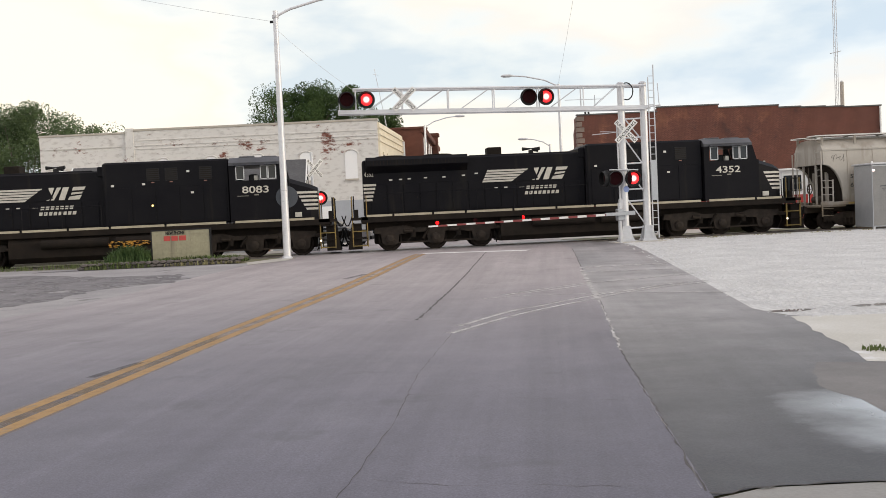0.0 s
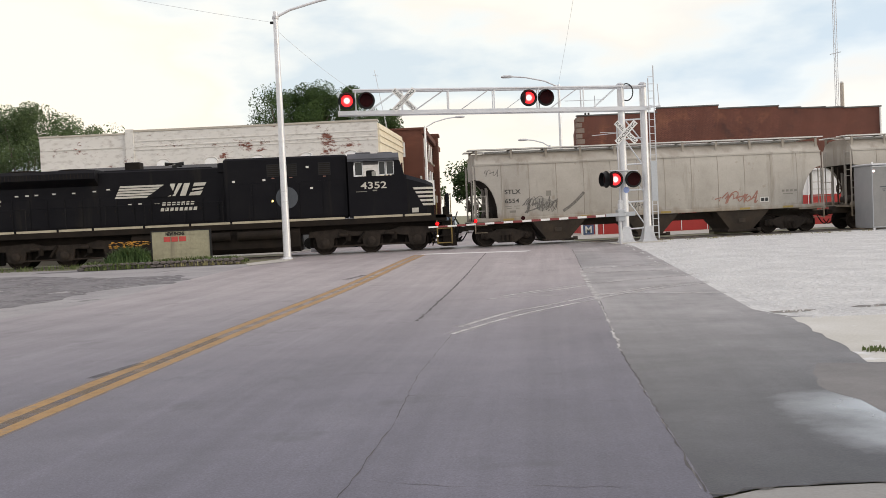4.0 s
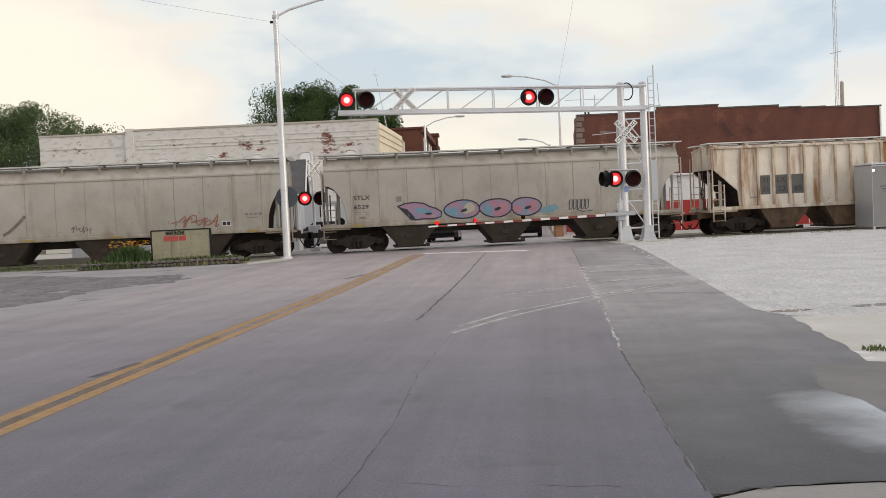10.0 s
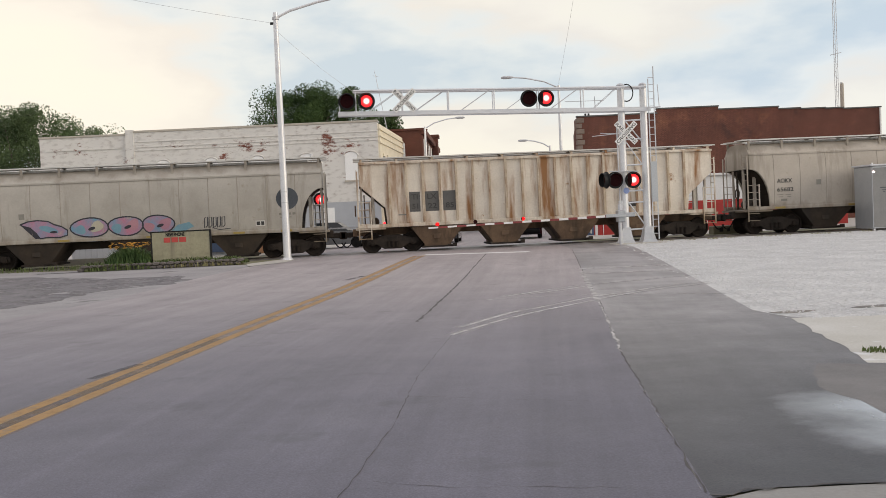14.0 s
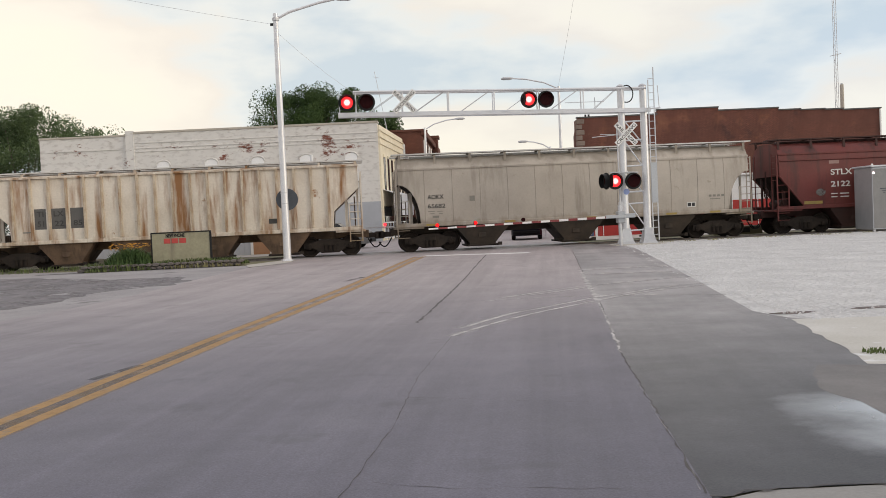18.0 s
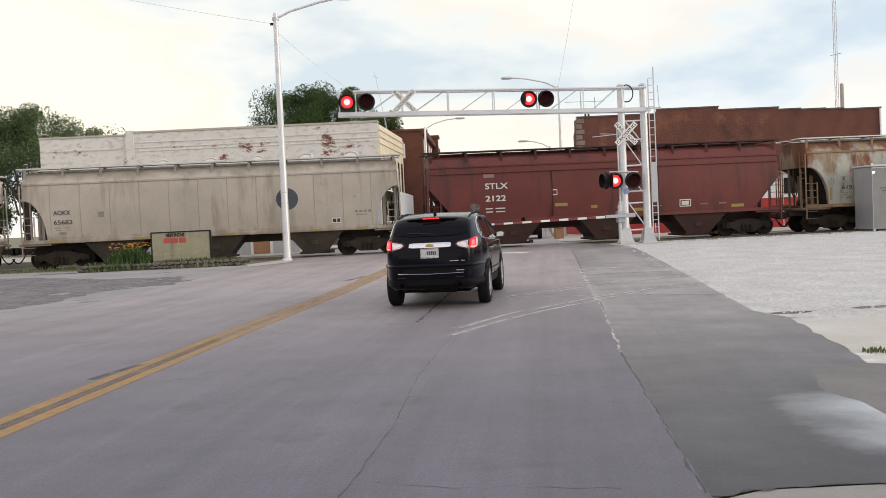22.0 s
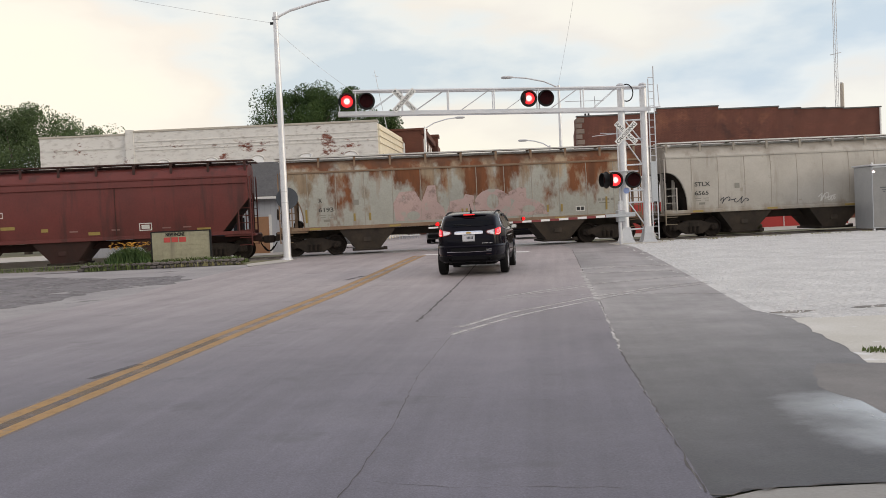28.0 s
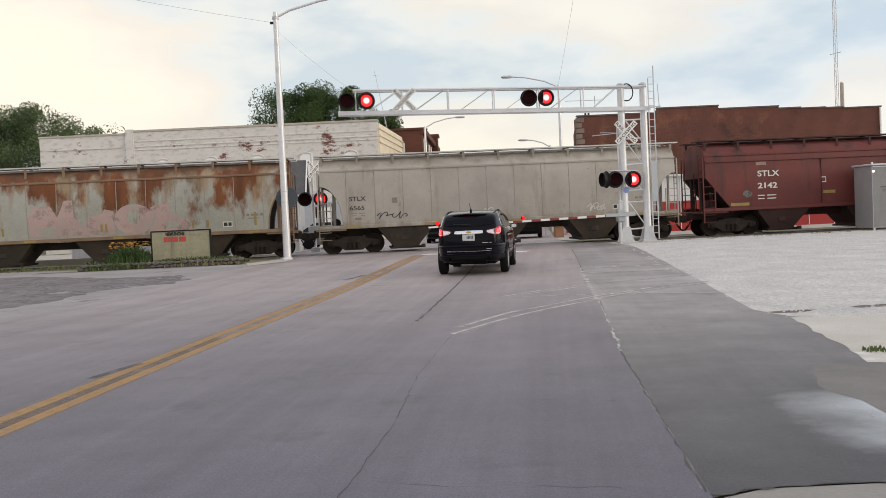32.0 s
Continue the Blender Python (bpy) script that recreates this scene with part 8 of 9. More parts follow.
BLUE_PANEL = mat("deep_blue_panel", (0.07, 0.11, 0.20), (0.06, 0.09, 0.17), scale=1.0, rough=0.6)
TAN_DOOR = mat("tan_orange_door", (0.40, 0.22, 0.12), (0.33, 0.18, 0.10), scale=1.5, rough=0.7)
RED_METAL = mat("bright_red_metal_siding", (0.42, 0.035, 0.03), (0.34, 0.03, 0.028), scale=0.9, rough=0.55)
WHITE_METAL = mat("white_metal_siding", (0.78, 0.79, 0.80), (0.70, 0.71, 0.73), scale=0.8, rough=0.55)
DARK_WIN = glass_mat("dark_window_glass", (0.02, 0.025, 0.03), 0.06)
FLAT_ROOF = mat("flat_tar_roof", (0.09, 0.09, 0.09), (0.12, 0.12, 0.115), scale=0.6, rough=0.95)
QUOIN = mat("sooty_quoin_stone", (0.24, 0.19, 0.16), (0.17, 0.13, 0.11), scale=1.0, rough=0.9, fine=10.0)

# white two-storey building; local x along its long wall (to the east end 0), y away from the track
wb = thing("white_brick_building", pose(2.1, 72.4, 0.14, 0, 0, -5.2), "two-storey brick building with peeling white paint and boarded arched windows", "building", "town buildings")
LEN = 25.4
wall = part("wall", Shape().box(-18.6, 0.0, 0.0, 14.0, 0, 8.88), WHITE_BRICK, wb, "peeling white painted brick wall")
part("wall", Shape().box(-LEN, -18.6, 0.05, 14.0, 0, 8.72), WHITE_BRICK, wb, "peeling white painted brick wall")
part("parapet_cap", Shape().box(-18.65, 0.06, -0.06, 0.3, 8.88, 9.04, 0.02), TRIM_STONE, wb)
part("parapet_cap", Shape().box(-LEN - 0.05, -18.65, -0.02, 0.3, 8.72, 8.86, 0.02), TRIM_STONE, wb)
part("end_pier", Shape().box(-18.9, -18.3, -0.10, 0.2, 0, 9.1), WHITE_BRICK, wb)
part("roof", Shape().box(-LEN + 0.2, -0.2, 0.3, 13.8, 8.0, 8.3), FLAT_ROOF, wb)
for z in (8.15, 7.75, 7.5):
    part("string_course", Shape().box(-18.3, 0.02, -0.05, 0.02, z, z + 0.09, 0.01), WHITE_BRICK, wb)
part("panel_frame", Shape().box(-LEN + 0.5, -19.2, -0.02, 0.06, 7.75, 7.82).box(-LEN + 0.5, -19.2, -0.02, 0.06, 6.3, 6.37), WHITE_BRICK, wb)
part("grey_band", Shape().box(-18.0, 0.01, -0.012, 0.0, 0, 3.0), GREY_WALL, wb, "pale grey-blue painted lower band")


def arched(parent, x, z0, z1, w, m, y=-0.03, label="white boarded arched window"):
    """A window with a segmental arch, its sill and its board."""
    out = [(x - w / 2, z0), (x + w / 2, z0)] + [(x + w / 2 * math.cos(a), z1 - 0.16 + 0.28 * math.sin(a)) for a in [math.pi * k / 10 for k in range(11)]]
    wd = part("window", Shape().prism(out, y, 0.05), m, parent, label)
    part("sill", Shape().box(x - w / 2 - 0.08, x + w / 2 + 0.08, y - 0.08, 0.05, z0 - 0.12, z0), TRIM_STONE, wd)
    arc = Shape()
    pts = [((w / 2 + 0.07) * math.cos(a) + x, z1 - 0.16 + 0.35 * math.sin(a)) for a in [math.pi * k / 10 for k in range(11)]]
    arc.path([(px, y, pz) for px, pz in pts], 0.06, 6)
    part("arch", arc, WHITE_BRICK, wd)
    return wd


for x in (-2.08, -5.45, -9.1, -12.6, -16.2, -20.6, -23.8):
    arched(wb, x, 4.6, 6.6 if x > -18.6 else 6.1, 0.92, WHITE_BOARD)
for x in (-4.0, -8.0, -13.0):
    part("ground_window", Shape().box(x - 0.5, x + 0.5, -0.03, 0.05, 1.2, 2.6), WHITE_BOARD, wb)
# street front of the white building (faces east, square to the street)
SKEW = 0.0864


def skewed(shape, k=SKEW):
    shape.v = [(x + k * y, y, z) for x, y, z in shape.v]
    return shape


part("street_front", skewed(Shape().box(-0.3, 0.12, 0.2, 14.0, 0, 8.75)), CREAM_FRONT, wb, "cream painted street front")
for z in (8.3, 7.8, 7.3):
    part("front_course", skewed(Shape().box(0.12, 0.22, 0.1, 14.0, z, z + 0.12)), CREAM_FRONT, wb)
for k in range(6):
    y = 1.6 + 2.1 * k
    part("front_window", skewed(Shape().box(0.1, 0.15, y, y + 0.9, 3.9, 6.4)), DARK_WIN, wb, "tall dark upstairs window")
    part("front_hood", skewed(Shape().box(0.12, 0.2, y - 0.1, y + 1.0, 6.4, 6.6)), CREAM_FRONT, wb)
part("shop_front", skewed(Shape().box(0.1, 0.2, 0.8, 13.4, 0.4, 2.6)), DARK_WIN, wb)
part("awning", skewed(Shape().add([(0.12, 0.6, 3.9), (0.12, 13.6, 3.9), (0.9, 13.6, 3.6), (0.9, 0.6, 3.6), (0.9, 13.6, 1.9), (0.9, 0.6, 1.9)], [(0, 1, 2, 3), (3, 2, 4, 5)])), WHITE_METAL, wb, "white shop awning")
part("roof_vent", Shape().tube((-2.2, 6, 8.3), (-2.2, 6, 9.4), 0.15), GALV, wb)

# brown brick building further along the street
bb = thing("brown_brick_building", pose(6.5, 86.2, 0.14, 0, 0, -8.0), "brown brick commercial building with a chimney and tall windows", "building", "town buildings")
part("wall", Shape().box(-12, 0, 0, 26, 0, 9.5), BRICK_B, bb, "brown red brick wall")
part("cornice", Shape().box(-0.1, 0.35, -0.1, 26, 9.0, 9.5, 0.05).box(-12, 0.3, -0.15, 0, 9.4, 9.58), BRICK_B, bb)
part("chimney", Shape().box(-0.45, -0.1, 9.0, 9.4, 9.4, 10.2).box(-0.5, -0.05, 8.95, 9.45, 10.2, 10.3), BRICK_B, bb, "brick chimney")
part("corner_turret", Shape().box(-0.2, 0.55, 16, 18, 0, 10.0).box(-0.3, 0.7, 15.9, 18.1, 10.0, 10.3), BRICK_B, bb)
part("roof", Shape().box(-11.8, -0.3, 0.2, 25.8, 8.9, 9.1), FLAT_ROOF, bb)
for k in range(9):
    for z in (4.4, 7.0):
        y = 1.4 + 2.7 * k
        w = part("window", Shape().box(0.0, 0.05, y, y + 1.0, z, z + 1.7), WHITE_BOARD if (k + int(z)) % 3 else DARK_WIN, bb)
        part("sill", Shape().box(0.0, 0.14, y - 0.1, y + 1.1, z - 0.15, z), TRIM_STONE, w)
for x in (-2.0, -4.5):
    part("window", Shape().box(x - 0.4, x + 0.4, -0.03, 0.05, 7.0, 8.3), WHITE_BOARD, bb)
part("shop_front", Shape().box(0.0, 0.1, 1, 25, 0.4, 3.0), DARK_WIN, bb)
part("fascia", Shape().box(0.0, 0.3, 1, 25, 3.0, 3.7), TRIM_STONE, bb)

# long dark red brick building with a stepped parapet
rb = thing("red_brick_building", pose(17.5, 73.0, 0.14, 0, 0, -5.2), "long dark red brick building with a stepped parapet", "building", "town buildings")
steps = [(0.0, 6.2, 8.72), (6.2, 10.95, 9.05), (10.95, 15.6, 8.80), (15.6, 17.3, 8.62), (17.3, 19.2, 8.55), (19.2, 20.6, 8.5), (20.6, 23.5, 8.42)]
for a, b, z in steps:
    part("wall", skewed(Shape().box(a, b, 0, 18, 0, z), 0.124), RED_BRICK, rb, "dark red brick wall")
    part("coping", Shape().box(a - 0.03, b + 0.03, -0.06, 0.35, z, z + 0.10), FLAT_ROOF, rb, "dark coping")
for k in range(20):
    w = 0.55 if k % 2 else 0.38
    part("quoin", Shape().box(-0.05, w, -0.05, 0.5, 0.3 + 0.42 * k, 0.66 + 0.42 * k, 0.02), QUOIN, rb, "weathered stone quoin")
part("street_wall", Shape().box(-0.02, 0.0, 0.5, 1.4, 0, 8.6), RED_BRICK, rb)
part("vent_pipe", Shape().tube((0.8, 0.8, 8.7), (0.8, 0.8, 9.05), 0.08).tube((1.05, 0.8, 8.7), (1.05, 0.8, 9.05), 0.08), BLACK, rb)
part("drain_pipe", Shape().tube((23.4, -0.06, 0), (23.4, -0.06, 8.4), 0.06), SIGN_WHITE, rb)

# low red and white metal building close behind the track
mb = thing("metal_store_building", pose(14.6, 56.2, 0.12, 0, 0, 0), "low white metal building with a red lower half", "building", "town buildings")
part("lower_wall", Shape().box(0, 15.5, 0, 9, 0, 1.82), RED_METAL, mb, "red metal siding")
part("upper_wall", Shape().box(0.01, 15.49, 0.01, 8.99, 1.82, 3.3), WHITE_METAL, mb, "white metal siding")
part("roof", Shape().box(-0.2, 15.7, -0.2, 9.2, 3.3, 3.42, 0.02), WHITE_METAL, mb)
for k in range(38):
    part("siding_rib", Shape().box(0.2 + 0.4 * k, 0.24 + 0.4 * k, -0.03, 0.0, 0.05, 3.28), WHITE_METAL, mb) if k % 4 == 0 else None
part("window", Shape().box(11.5, 12.6, -0.04, 0.02, 2.05, 3.0), DARK_WIN, mb)
ms = thing("street_sign_board", (13.35, 55.2, 0.14), "small dark blue board with a white letter on posts", "sign board")
part("panel", Shape().box(0, 0.62, -0.03, 0.03, 0.05, 0.62), BLUE_PANEL, ms)
lettering("letter", "M", 0.4, TXT_WHITE, ms, 0.12, -0.036, 0.16, width=0.38, bold=0.01)
part("post", Shape().box(0.72, 0.86, -0.05, 0.05, 0, 0.8).box(-0.12, -0.02, -0.05, 0.05, 0, 0.7), SIGN_WHITE, ms)
bx = thing("wooden_planter", (11.55, 54.5, 0.14), "plain brown wooden planter box", "planter")
part("box", Shape().box(0, 0.5, 0, 0.5, 0, 0.62, 0.02), TAN_DOOR, bx)
part("rim", Shape().box(-0.04, 0.54, -0.04, 0.54, 0.62, 0.68), TAN_DOOR, bx)
gb = thing("relay_box", (18.3, 47.6, 0.1), "low olive metal relay box beside the rails", "equipment box")
part("body", Shape().box(0, 2.6, 0, 0.7, 0, 0.45, 0.03), mat("olive_metal", (0.13, 0.12, 0.07), (0.1, 0.095, 0.06), scale=1.5, rough=0.7), gb)
part("hatch", Shape().box(0.3, 0.5, -0.02, 0.0, 0.15, 0.35).box(0.7, 0.85, -0.02, 0.0, 0.15, 0.35).box(1.5, 1.9, -0.02, 0.0, 0.12, 0.36), BLACK, gb)

# grey-roofed depot close behind the track
dp = thing("depot_building", pose(-2.9, 53.0, 0.12), "low pale-sided building with a dark shingle roof", "building", "town buildings")
part("wall", Shape().box(-12.2, 0.0, 0.0, 5.0, 0, 3.05), SIDING, dp, "pale blue-grey siding")
for k in range(40):
    part("board_joint", Shape().box(-12.1 + 0.3 * k, -12.08 + 0.3 * k, -0.015, 0.0, 0.1, 3.0), GREY_WALL, dp)
part("roof", Shape().add([(-12.6, -0.45, 3.0), (0.4, -0.45, 3.0), (0.4, 2.5, 5.0), (-12.6, 2.5, 5.0), (0.4, 5.45, 3.0), (-12.6, 5.45, 3.0), (-12.6, -0.45, 3.12), (0.4, -0.45, 3.12), (0.4, 2.5, 5.12), (-12.6, 2.5, 5.12), (0.4, 5.45, 3.12), (-12.6, 5.45, 3.12)],
                         [(6, 7, 8, 9), (9, 8, 10, 11), (0, 3, 2, 1), (3, 5, 4, 2), (0, 1, 7, 6), (5, 11, 10, 4)]), SHINGLE, dp, "dark grey shingle roof")
for x in (-12.61, 0.36):
    part("barge_board", Shape().add([(x, -0.5, 2.92), (x, 2.5, 4.95), (x, 2.5, 5.15), (x, -0.5, 3.15), (x + 0.06, -0.5, 2.92), (x + 0.06, 2.5, 4.95), (x + 0.06, 2.5, 5.15), (x + 0.06, -0.5, 3.15)], [(0, 1, 2, 3), (4, 7, 6, 5), (0, 4, 5, 1), (3, 2, 6, 7), (0, 3, 7, 4)]), SIGN_WHITE, dp, "white barge board")
    part("barge_board", Shape().add([(x, 5.5, 2.92), (x, 2.5, 4.95), (x, 2.5, 5.15), (x, 5.5, 3.15), (x + 0.06, 5.5, 2.92), (x + 0.06, 2.5, 4.95), (x + 0.06, 2.5, 5.15), (x + 0.06, 5.5, 3.15)], [(0, 3, 2, 1), (4, 5, 6, 7), (0, 1, 5, 4), (3, 7, 6, 2), (0, 4, 7, 3)]), SIGN_WHITE, dp, "white barge board")
part("gable", Shape().add([(-0.02, 0, 3.0), (-0.02, 5, 3.0), (-0.02, 2.5, 4.9), (-0.1, 0, 3.0), (-0.1, 5, 3.0), (-0.1, 2.5, 4.9)], [(0, 1, 2), (3, 5, 4), (0, 2, 5, 3), (1, 4, 5, 2)]), SIDING, dp)
part("gutter", Shape().box(-12.6, 0.36, -0.55, -0.45, 2.95, 3.08), SIGN_WHITE, dp, "white gutter")
part("blue_bay", Shape().box(-5.1, -3.9, -0.12, 0.0, 0.2, 2.9), BLUE_PANEL, dp, "deep blue wall panel")
sg = part("name_board", Shape().box(-5.7, -4.25, -0.2, -0.13, 2.1, 2.42), SIGN_WHITE, dp, "white name board")
for k in range(6):
    part("name_bar", Shape().box(-5.62 + 0.225 * k, -5.46 + 0.225 * k, -0.21, -0.2, 2.16, 2.36), BLUE_PANEL, sg)
part("door", Shape().box(-7.5, -6.6, -0.04, 0.0, 0.0, 2.05), BLACK, dp, "dark doorway")
part("door", Shape().box(-2.6, -1.7, -0.04, 0.0, 0.0, 2.0), TAN_DOOR, dp, "tan orange door")
part("door_trim", Shape().box(-2.75, -2.6, -0.05, 0.0, 0, 2.1).box(-1.7, -1.55, -0.05, 0.0, 0, 2.1), SIGN_WHITE, dp)
part("window", Shape().box(-3.6, -3.0, -0.04, 0.0, 0.9, 2.0), DARK_WIN, dp)
part("corner_board", Shape().box(-0.12, 0.02, -0.02, 0.1, 0, 3.0), SIGN_WHITE, dp)
part("roof_vent", Shape().tube((-10.44, 1.5, 4.1), (-10.44, 1.5, 4.5), 0.07).turned([(0.05, 4.5), (0.13, 4.52), (0.13, 4.6), (0.03, 4.68)], (-10.44, 1.5, 0), "Z", 12), SIGN_WHITE, dp, "capped white roof vent")

# ---- lamps, poles, tower and wires ----


def far_lamp(x, y, h, arm, rise_, label):
    th = thing("street_lamp", (x, y, 0.13), label, "street lamp", "street lamps")
    part("pole", Shape().tube((0, 0, 0), (0, 0, h), 0.13, 0.08, 12), ALU, th)
    part("arm", Shape().path([(0, 0, h - 0.15), (arm * 0.3, 0, h - 0.15 + rise_ * 0.55), (arm * 0.7, 0, h - 0.15 + rise_ * 0.9), (arm, 0, h - 0.15 + rise_)], 0.045), ALU, th)
    q = 1 if arm > 0 else -1
    part("luminaire", Shape().loft([[(arm + q * dx, a * w, h - 0.15 + rise_ + b * hh) for a, b in ((-1, 0), (-0.7, -0.8), (0.7, -0.8), (1, 0), (0.7, 0.8), (-0.7, 0.8))] for dx, w, hh in ((-0.1, 0.06, 0.06), (0.1, 0.17, 0.1), (0.5, 0.17, 0.1), (0.65, 0.08, 0.05))]), GALV, th, smooth=True)
    return th


far_lamp(13.3, 60.0, 9.5, -3.0, 0.75, "grey street lamp with a long arm beyond the track")
far_lamp(5.85, 74.6, 8.6, 2.5, 0.75, "grey street lamp beside the brown brick building")
far_lamp(14.9, 71.0, 6.5, -1.75, 0.6, "grey street lamp with a short curved arm")
tw = thing("radio_tower", (42.2, 80.0, 0), "slender guyed lattice radio tower", "radio tower")
for a in (0, 2.1, 4.2):
    part("leg", Shape().tube((0.16 * math.cos(a), 0.16 * math.sin(a), 0), (0.16 * math.cos(a), 0.16 * math.sin(a), 30), 0.025, n=6), GALV, tw)
for k in range(75):
    z = 0.4 * k
    a, b = ((0, 2.1), (2.1, 4.2), (4.2, 0))[k % 3]
    part("brace", Shape().tube((0.16 * math.cos(a), 0.16 * math.sin(a), z), (0.16 * math.cos(b), 0.16 * math.sin(b), z + 0.4), 0.012, n=5), GALV, tw)
part("antenna_bar", Shape().tube((-0.5, 0, 14.1), (0.5, 0, 14.3), 0.03, n=6), GALV, tw)
up = thing("utility_pole", (40.0, 75.0, 0), "weathered grey utility pole behind the brick building", "utility pole")
part("pole", Shape().tube((0, 0, 0), (0, 0, 11.0), 0.2, 0.15, 12), TRIM_STONE, up)
part("cap", Shape().tube((0, 0, 11.0), (0, 0, 11.1), 0.1), GALV, up)


def wire(name, pts, r, label):
    th = thing(name, (0, 0, 0), label, "cable")
    part("strand", Shape().path(pts, r * 0.6, 5), GALV, th)
    return th


def sag(a, b, d, n=10):
    a, b = Vector(a), Vector(b)
    return [tuple(a.lerp(b, k / n) - Vector((0, 0, d * 4 * (k / n) * (1 - k / n)))) for k in range(n + 1)]


wire("overhead_cable", sag((PX - 0.15, PY, 10.05), (-26, 42, 16), 0.4), 0.011, "thin overhead cable to the lamp post")
wire("overhead_cable", sag((PX, PY, 9.75), (0.5, GY + 1.5, 7.05), 0.12), 0.011, "thin overhead cable crossing the road")
wire("overhead_cable", sag((13.3, 60.0, 9.7), (12.5, 48, 17.0), 0.3), 0.012, "thin overhead cable from the far lamp")
rod = thing("roof_antenna", (2.6, 78, 0), "thin slanted antenna mast behind the white building", "antenna")
part("mast", Shape().tube((0.6, 0, 8), (-0.35, 0, 13.7), 0.03, 0.02, 6), GALV, rod)
part("element", Shape().tube((-0.5, 0, 13.3), (-0.05, 0, 13.2), 0.015, n=5), GALV, rod)

# ---- trees ----
LEAF = mat("dark_green_leaves", (0.030, 0.058, 0.018), (0.058, 0.092, 0.028), scale=0.9, rough=0.75, fine=3.0, bump=0.0, spread=0.2, shine=0.15)
LEAF_B = mat("mid_green_leaves", (0.040, 0.072, 0.022), (0.085, 0.125, 0.042), scale=0.9, rough=0.75, fine=3.0, bump=0.0, spread=0.2)
BARK = mat("grey_brown_bark", (0.14, 0.11, 0.085), (0.09, 0.07, 0.055), scale=2.0, rough=0.95, fine=12.0, bump=0.5)


def tree(x, y, h, r, seed, m, n=2600, low=0.4, label="leafy broad deciduous tree with a dense green crown", size=0.19):
    rng = random.Random(seed)
    th = thing("tree", (x, y, 0.1), label, "tree", "trees")
    tr = Shape()
    tr.tube((0, 0, 0), (0.1, 0, h * 0.3), 0.045 * h * 0.6, 0.03 * h * 0.6, 10)
    limbs = []
    for k in range(9):
        a, zz = rng.uniform(0, 6.28), h * rng.uniform(low * 0.8, 0.6)
        e = (r * 0.75 * math.cos(a) * rng.uniform(0.5, 1), r * 0.75 * math.sin(a) * rng.uniform(0.5, 1), h * rng.uniform(0.55, 0.92))
        tr.tube((0.1, 0, h * 0.28), (e[0] * 0.4, e[1] * 0.4, zz), 0.012 * h, 0.008 * h, 7)
        tr.tube((e[0] * 0.4, e[1] * 0.4, zz), e, 0.008 * h, 0.002 * h, 6)
        limbs.append(e)
    part("trunk", tr, BARK, th)
    clumps = [(e, r * rng.uniform(0.3, 0.5)) for e in limbs]
    for k in range(26):
        a, u = rng.uniform(0, 6.28), rng.uniform(low, 0.97)
        rad = r * math.sqrt(max(0.05, 1 - ((u - 0.62) / 0.42) ** 2)) * rng.uniform(0.45, 0.98)
        clumps.append(((rad * math.cos(a), rad * math.sin(a), h * u), r * rng.uniform(0.16, 0.34)))
    s = Shape()
    for _ in range(n):
        (cx, cy, cz), cr = clumps[rng.randrange(len(clumps))]
        d = Vector((rng.gauss(0, 1), rng.gauss(0, 1), rng.gauss(0, 0.8))).normalized() * cr * rng.random() ** 0.35
        p = Vector((cx, cy, cz)) + d
        if p.z > h * 1.02:
            continue
        u = Vector((rng.gauss(0, 1), rng.gauss(0, 1), rng.gauss(0, 1))).normalized()
        v = u.orthogonal().normalized()
        k = size * rng.uniform(0.55, 1.25)
        s.add([p - u * k, p - v * k * 0.5, p + u * k, p + v * k * 0.5], [(0, 1, 2, 3)])
    part("crown", s, m, th)
    return th


tree(-4.9, 90.0, 14.7, 4.3, 11, LEAF, 36000, 0.35, size=0.105)
tree(-1.4, 92.0, 14.1, 4.0, 12, LEAF, 36000, 0.35, size=0.105)
tree(3.6, 97.0, 12.4, 2.8, 13, LEAF, 16000, 0.4, size=0.11)
tree(-27.5, 84.0, 12.6, 5.6, 14, LEAF_B, 40000, 0.2, size=0.105)
tree(-33.0, 90.0, 12.0, 5.2, 15, LEAF, 24000, 0.2, size=0.115)
tree(-22.9, 86.0, 11.6, 3.6, 16, LEAF_B, 24000, 0.3, size=0.105)
tree(12.6, 92.0, 6.8, 3.2, 17, LEAF, 7000, 0.1)
tree(16.5, 99.0, 6.6, 3.0, 18, LEAF_B, 2600, 0.1)
tree(9.5, 150.0, 9.4, 5.0, 19, LEAF, 2400, 0.1, size=0.4)
tree(70.0, 100.0, 10.5, 4.0, 20, LEAF, 2400, 0.3)
for k in range(7):
    tree(30 + 9 * k - (90 if k > 3 else 0), 160 + 6 * (k % 3), 7.5, 5.5, 30 + k, LEAF, 1400, 0.1, "distant leafy green broad tree", 0.5)

# ---- parked cars and street signs on the far side ----


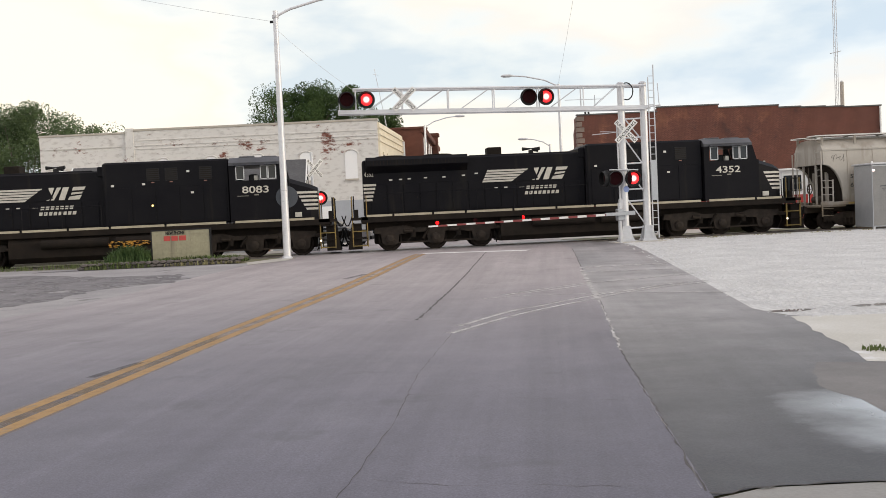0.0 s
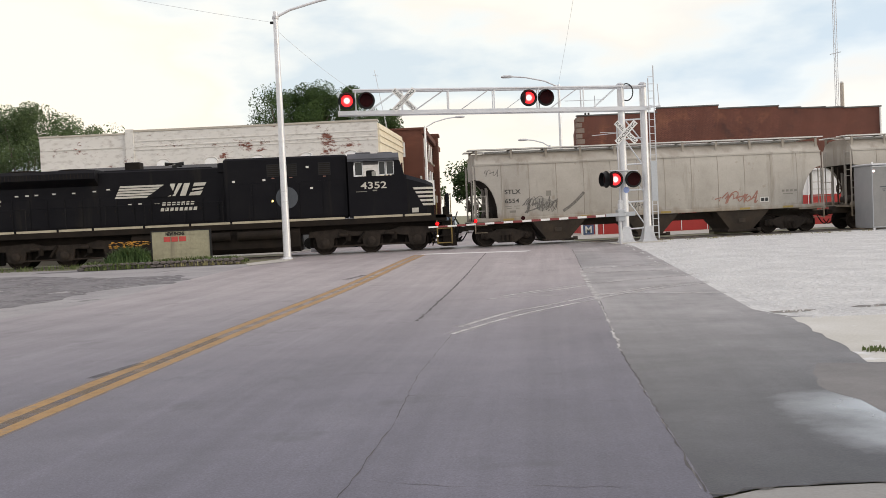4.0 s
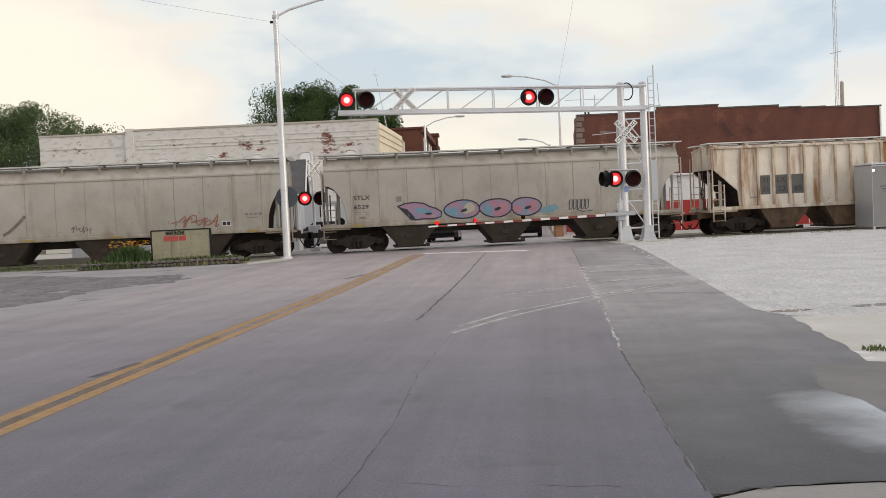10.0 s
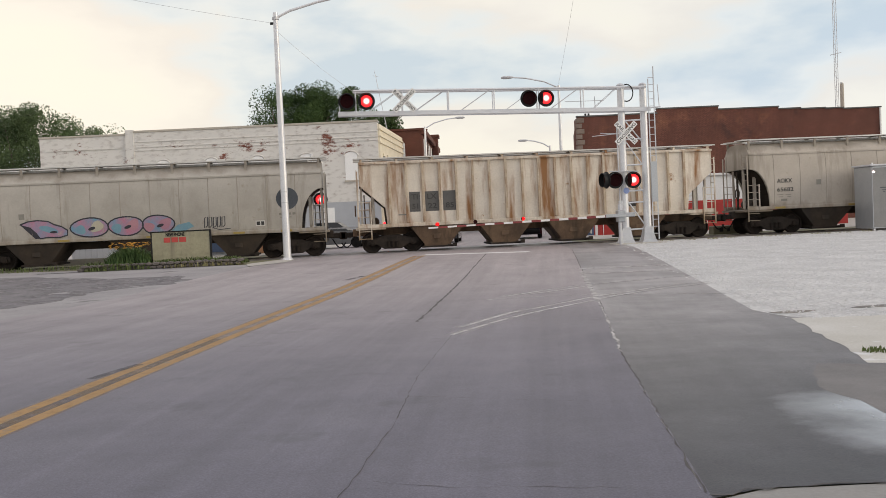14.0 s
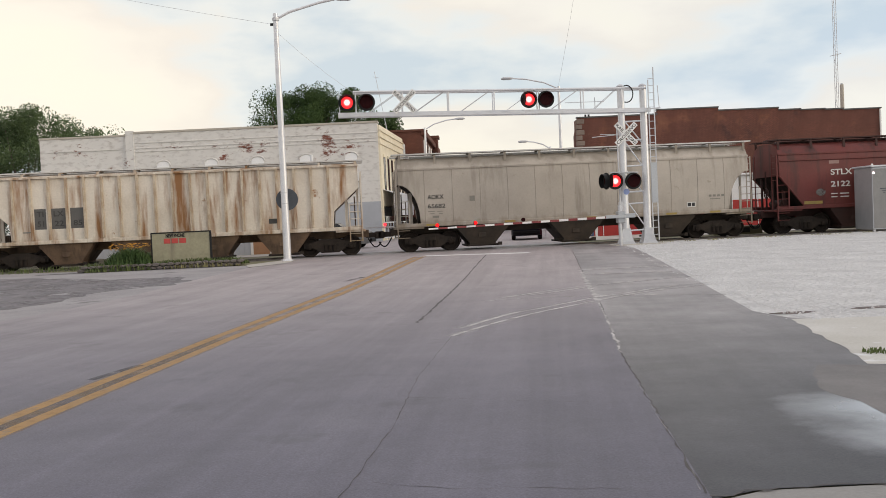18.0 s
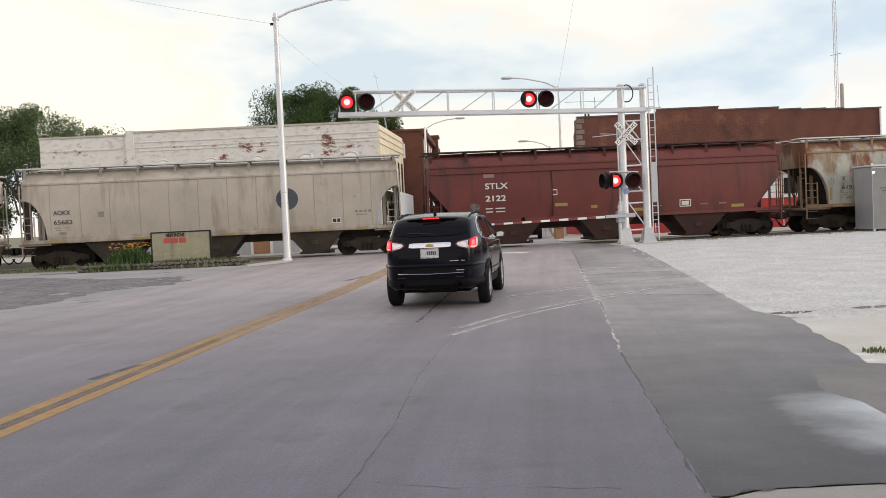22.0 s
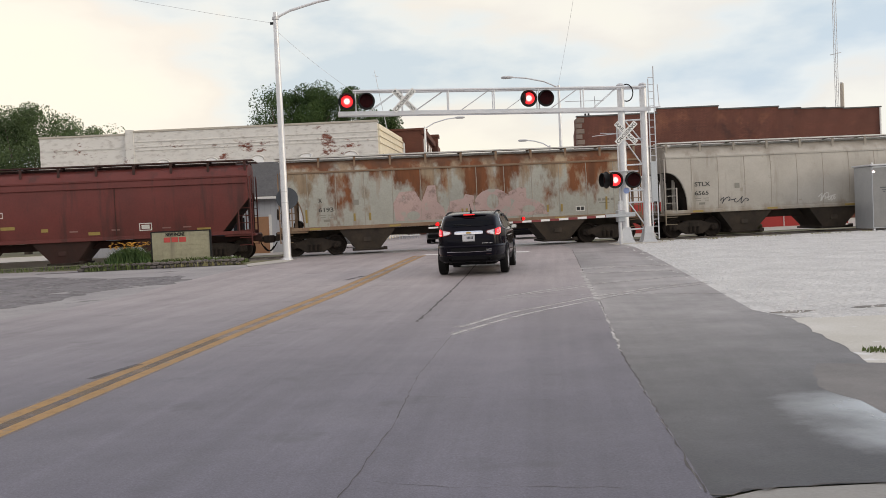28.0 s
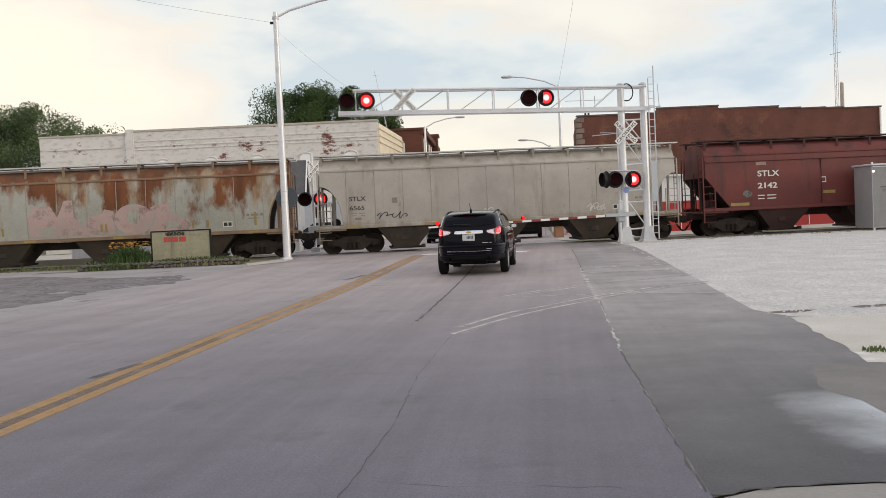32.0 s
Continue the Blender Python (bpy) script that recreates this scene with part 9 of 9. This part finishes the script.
def parked_car(x, y, turn, paint, label):
    th = thing("parked_car", pose(x, y, 0.15, 0, 0, turn), label, "car", "parked cars")
    s = Shape()
    s.loft([[(a * w, yy, z) for a, z in ((-1, zl), (-1, zl + 0.35), (-0.94, zt), (0.94, zt), (1, zl + 0.35), (1, zl))] for yy, w, zl, zt in ((-2.2, 0.72, 0.35, 0.75), (-2.0, 0.86, 0.26, 0.92), (-0.9, 0.9, 0.22, 0.98), (1.2, 0.9, 0.22, 1.0), (2.0, 0.86, 0.26, 0.98), (2.2, 0.74, 0.36, 0.85))])
    part("body", s, paint, th, smooth=True)
    cab = part("cabin", Shape().loft([[(a, yy, z) for a, z in ((-0.82, 0.95), (-0.82 + i, 0.95 + hgt), (0.82 - i, 0.95 + hgt), (0.82, 0.95))] for yy, i, hgt in ((-0.9, 0.1, 0.05), (-0.3, 0.2, 0.5), (1.1, 0.2, 0.52), (1.8, 0.1, 0.06))]), DARK_WIN, th, smooth=True)
    part("roof", Shape().box(-0.62, 0.62, -0.25, 1.1, 1.44, 1.49, 0.02), paint, cab)
    for q in (-1, 1):
        for yy in (-1.35, 1.35):
            part("wheel", Shape().turned([(0.2, q * 0.68), (0.31, q * 0.68), (0.32, q * 0.8), (0.3, q * 0.9), (0.18, q * 0.9)], (0, yy, 0.32), "X", 20), RUBBER, th)
        part("headlight", Shape().box(min(q * 0.5, q * 0.75), max(q * 0.5, q * 0.75), -2.16, -2.05, 0.6, 0.75), TAIL_CLEAR, th)
    part("bumper", Shape().box(-0.78, 0.78, -2.26, -2.1, 0.35, 0.55, 0.03), CAR_TRIM, th)
    return th


parked_car(10.4, 57.5, -10, CAR_PAINT, "dark parked car facing the crossing")
parked_car(5.3, 56.5, -10, mat("charcoal_car_paint", (0.03, 0.03, 0.035), rough=0.3, coat=0.8), "charcoal parked car facing the crossing")
parked_car(-1.1, 55.8, 80, mat("silver_grey_car_paint", (0.16, 0.165, 0.17), rough=0.3, coat=0.8), "grey parked car beside the depot")
ys_ = thing("pedestrian_sign", (12.45, 62.0, 0.14), "yellow-green diamond warning sign on a post", "traffic sign")
part("post", Shape().tube((0, 0, 0), (0, 0, 2.2), 0.03), GALV, ys_)
part("panel", Shape().prism([(0, 1.5), (0.38, 1.88), (0, 2.26), (-0.38, 1.88)], -0.05, -0.035), mat("lime_yellow_sheeting", (0.55, 0.72, 0.05), rough=0.5), ys_)
part("symbol", Shape().box(-0.07, 0.07, -0.058, -0.051, 1.7, 2.05), BLACK, ys_)
ps = thing("shop_sign", (15.2, 71.2, 0.14), "pink and white shop sign on a post", "shop sign")
part("panel", Shape().box(-0.75, 0.75, -0.1, 0.1, 2.5, 3.6, 0.05), mat("faded_pink_panel", (0.55, 0.10, 0.16), rough=0.6), ps)
for k in range(3):
    part("sign_bar", Shape().box(-0.6, 0.6, -0.115, -0.101, 2.62 + 0.33 * k, 2.76 + 0.33 * k), TXT_WHITE, ps)
part("post", Shape().box(-0.07, 0.07, -0.07, 0.07, 0, 2.5), GALV, ps)
lb = thing("lamp_banner", (5.75, 70.4, 0.14), "white notice board on a street post", "sign board")
part("post", Shape().tube((0, 0, 0), (0, 0, 4.4), 0.04), GALV, lb)
part("panel", Shape().box(-0.28, 0.28, -0.06, -0.03, 2.4, 4.2), SIGN_WHITE, lb)
rf = thing("white_railing", (2.2, 70.0, 0.14), "white slatted railing along the pavement", "railing")
part("rail", Shape().box(0, 2.6, -0.03, 0.03, 1.35, 1.43).box(0, 2.6, -0.03, 0.03, 0.25, 0.33), SIGN_WHITE, rf)
for k in range(13):
    part("slat", Shape().box(0.05 + 0.2 * k, 0.11 + 0.2 * k, -0.02, 0.02, 0.05, 1.4), GREY_WALL, rf)
lw = Shape().box(-30, -9.3, 48.3, 48.6, 0.0, 0.42)
tagged(part("loading_kerb", lw, CONCRETE), "low pale concrete kerb along the track", kind="structure")

# ---- what moves ----
GONE_C = (41.04356, 1.07769, -1.06921, 0.41017, -0.05647)


def GONE(t):
    return sum(c * (t / 10) ** (k + 1) for k, c in enumerate(GONE_C))


# seconds, rear axle x, y, heading
DRIVE = [(0, -26.0, -122.0, -10.6), (10, -14.2, -59.5, -10.6), (15, -7.9, -24.5, -11), (17, -5.4, -11.0, -12.5), (18, -4.05, -3.2, -16), (18.6, -3.05, 1.0, -18.2), (19.0, -2.453, 3.46, -19.0), (19.2, -2.087, 4.654, -18.2), (19.5, -1.502, 6.462, -17.2), (19.8, -0.937, 8.23, -16.45),
         (20.2, -0.268, 10.57, -16.1), (20.5, 0.17, 12.12, -15.4), (21, 0.80, 14.55, -14.6), (21.5, 1.28, 16.7, -13.8), (22, 1.60, 18.4, -13.2), (22.5, 1.90, 19.85, -12.9), (23, 2.17, 21.15, -12.8), (23.5, 2.44, 22.45, -12.9), (24, 2.67, 23.6, -13.0), (24.5, 2.85, 24.55, -13.1),
         (25, 3.02, 25.4, -13.1), (25.5, 3.14, 25.95, -13.1), (26.3, 3.28, 26.6, -13.1), (27.2, 3.32, 26.81, -13.1), (32, 3.32, 26.81, -13.1)]


def motions():
    trip = [0.0]
    for a, b in zip(DRIVE, DRIVE[1:]):
        trip.append(trip[-1] + math.hypot(b[1] - a[1], b[2] - a[2]))

    def travelled(t):
        for k in range(len(DRIVE) - 1):
            if t <= DRIVE[k + 1][0]:
                f = (t - DRIVE[k][0]) / (DRIVE[k + 1][0] - DRIVE[k][0])
                return trip[k] + f * (trip[k + 1] - trip[k])
        return trip[-1]

    spin_t = [0.15 * k for k in range(214)]
    for ob, rows in MOVES:
        if rows == "drive":
            walk(ob, [(t, pose(x, y, rise(y), 0, 0, a)) for t, x, y, a in DRIVE])
        elif rows[0] == "train":
            walk(ob, [(2.0 * k, pose(rows[1] - GONE(2.0 * k), TRACK_Y, RAIL_Z)) for k in range(17)])
        elif rows[0] == "spin":
            walk(ob, [(t, Matrix.Translation((rows[1], 0, rows[2])) @ Matrix.Rotation(-GONE(t) / rows[2], 4, "Y")) for t in spin_t + [32.0]])
        elif rows[0] == "roll":
            ts = [k / 15 for k in range(413)] + [28.0, 32.0]
            out = []
            for t in ts:
                out.append((t, Matrix.Translation((rows[1], rows[2], 0.394)) @ Matrix.Rotation(-travelled(t) / 0.394, 4, "X")))
            walk(ob, out)
        else:
            walk(ob, rows)


motions()
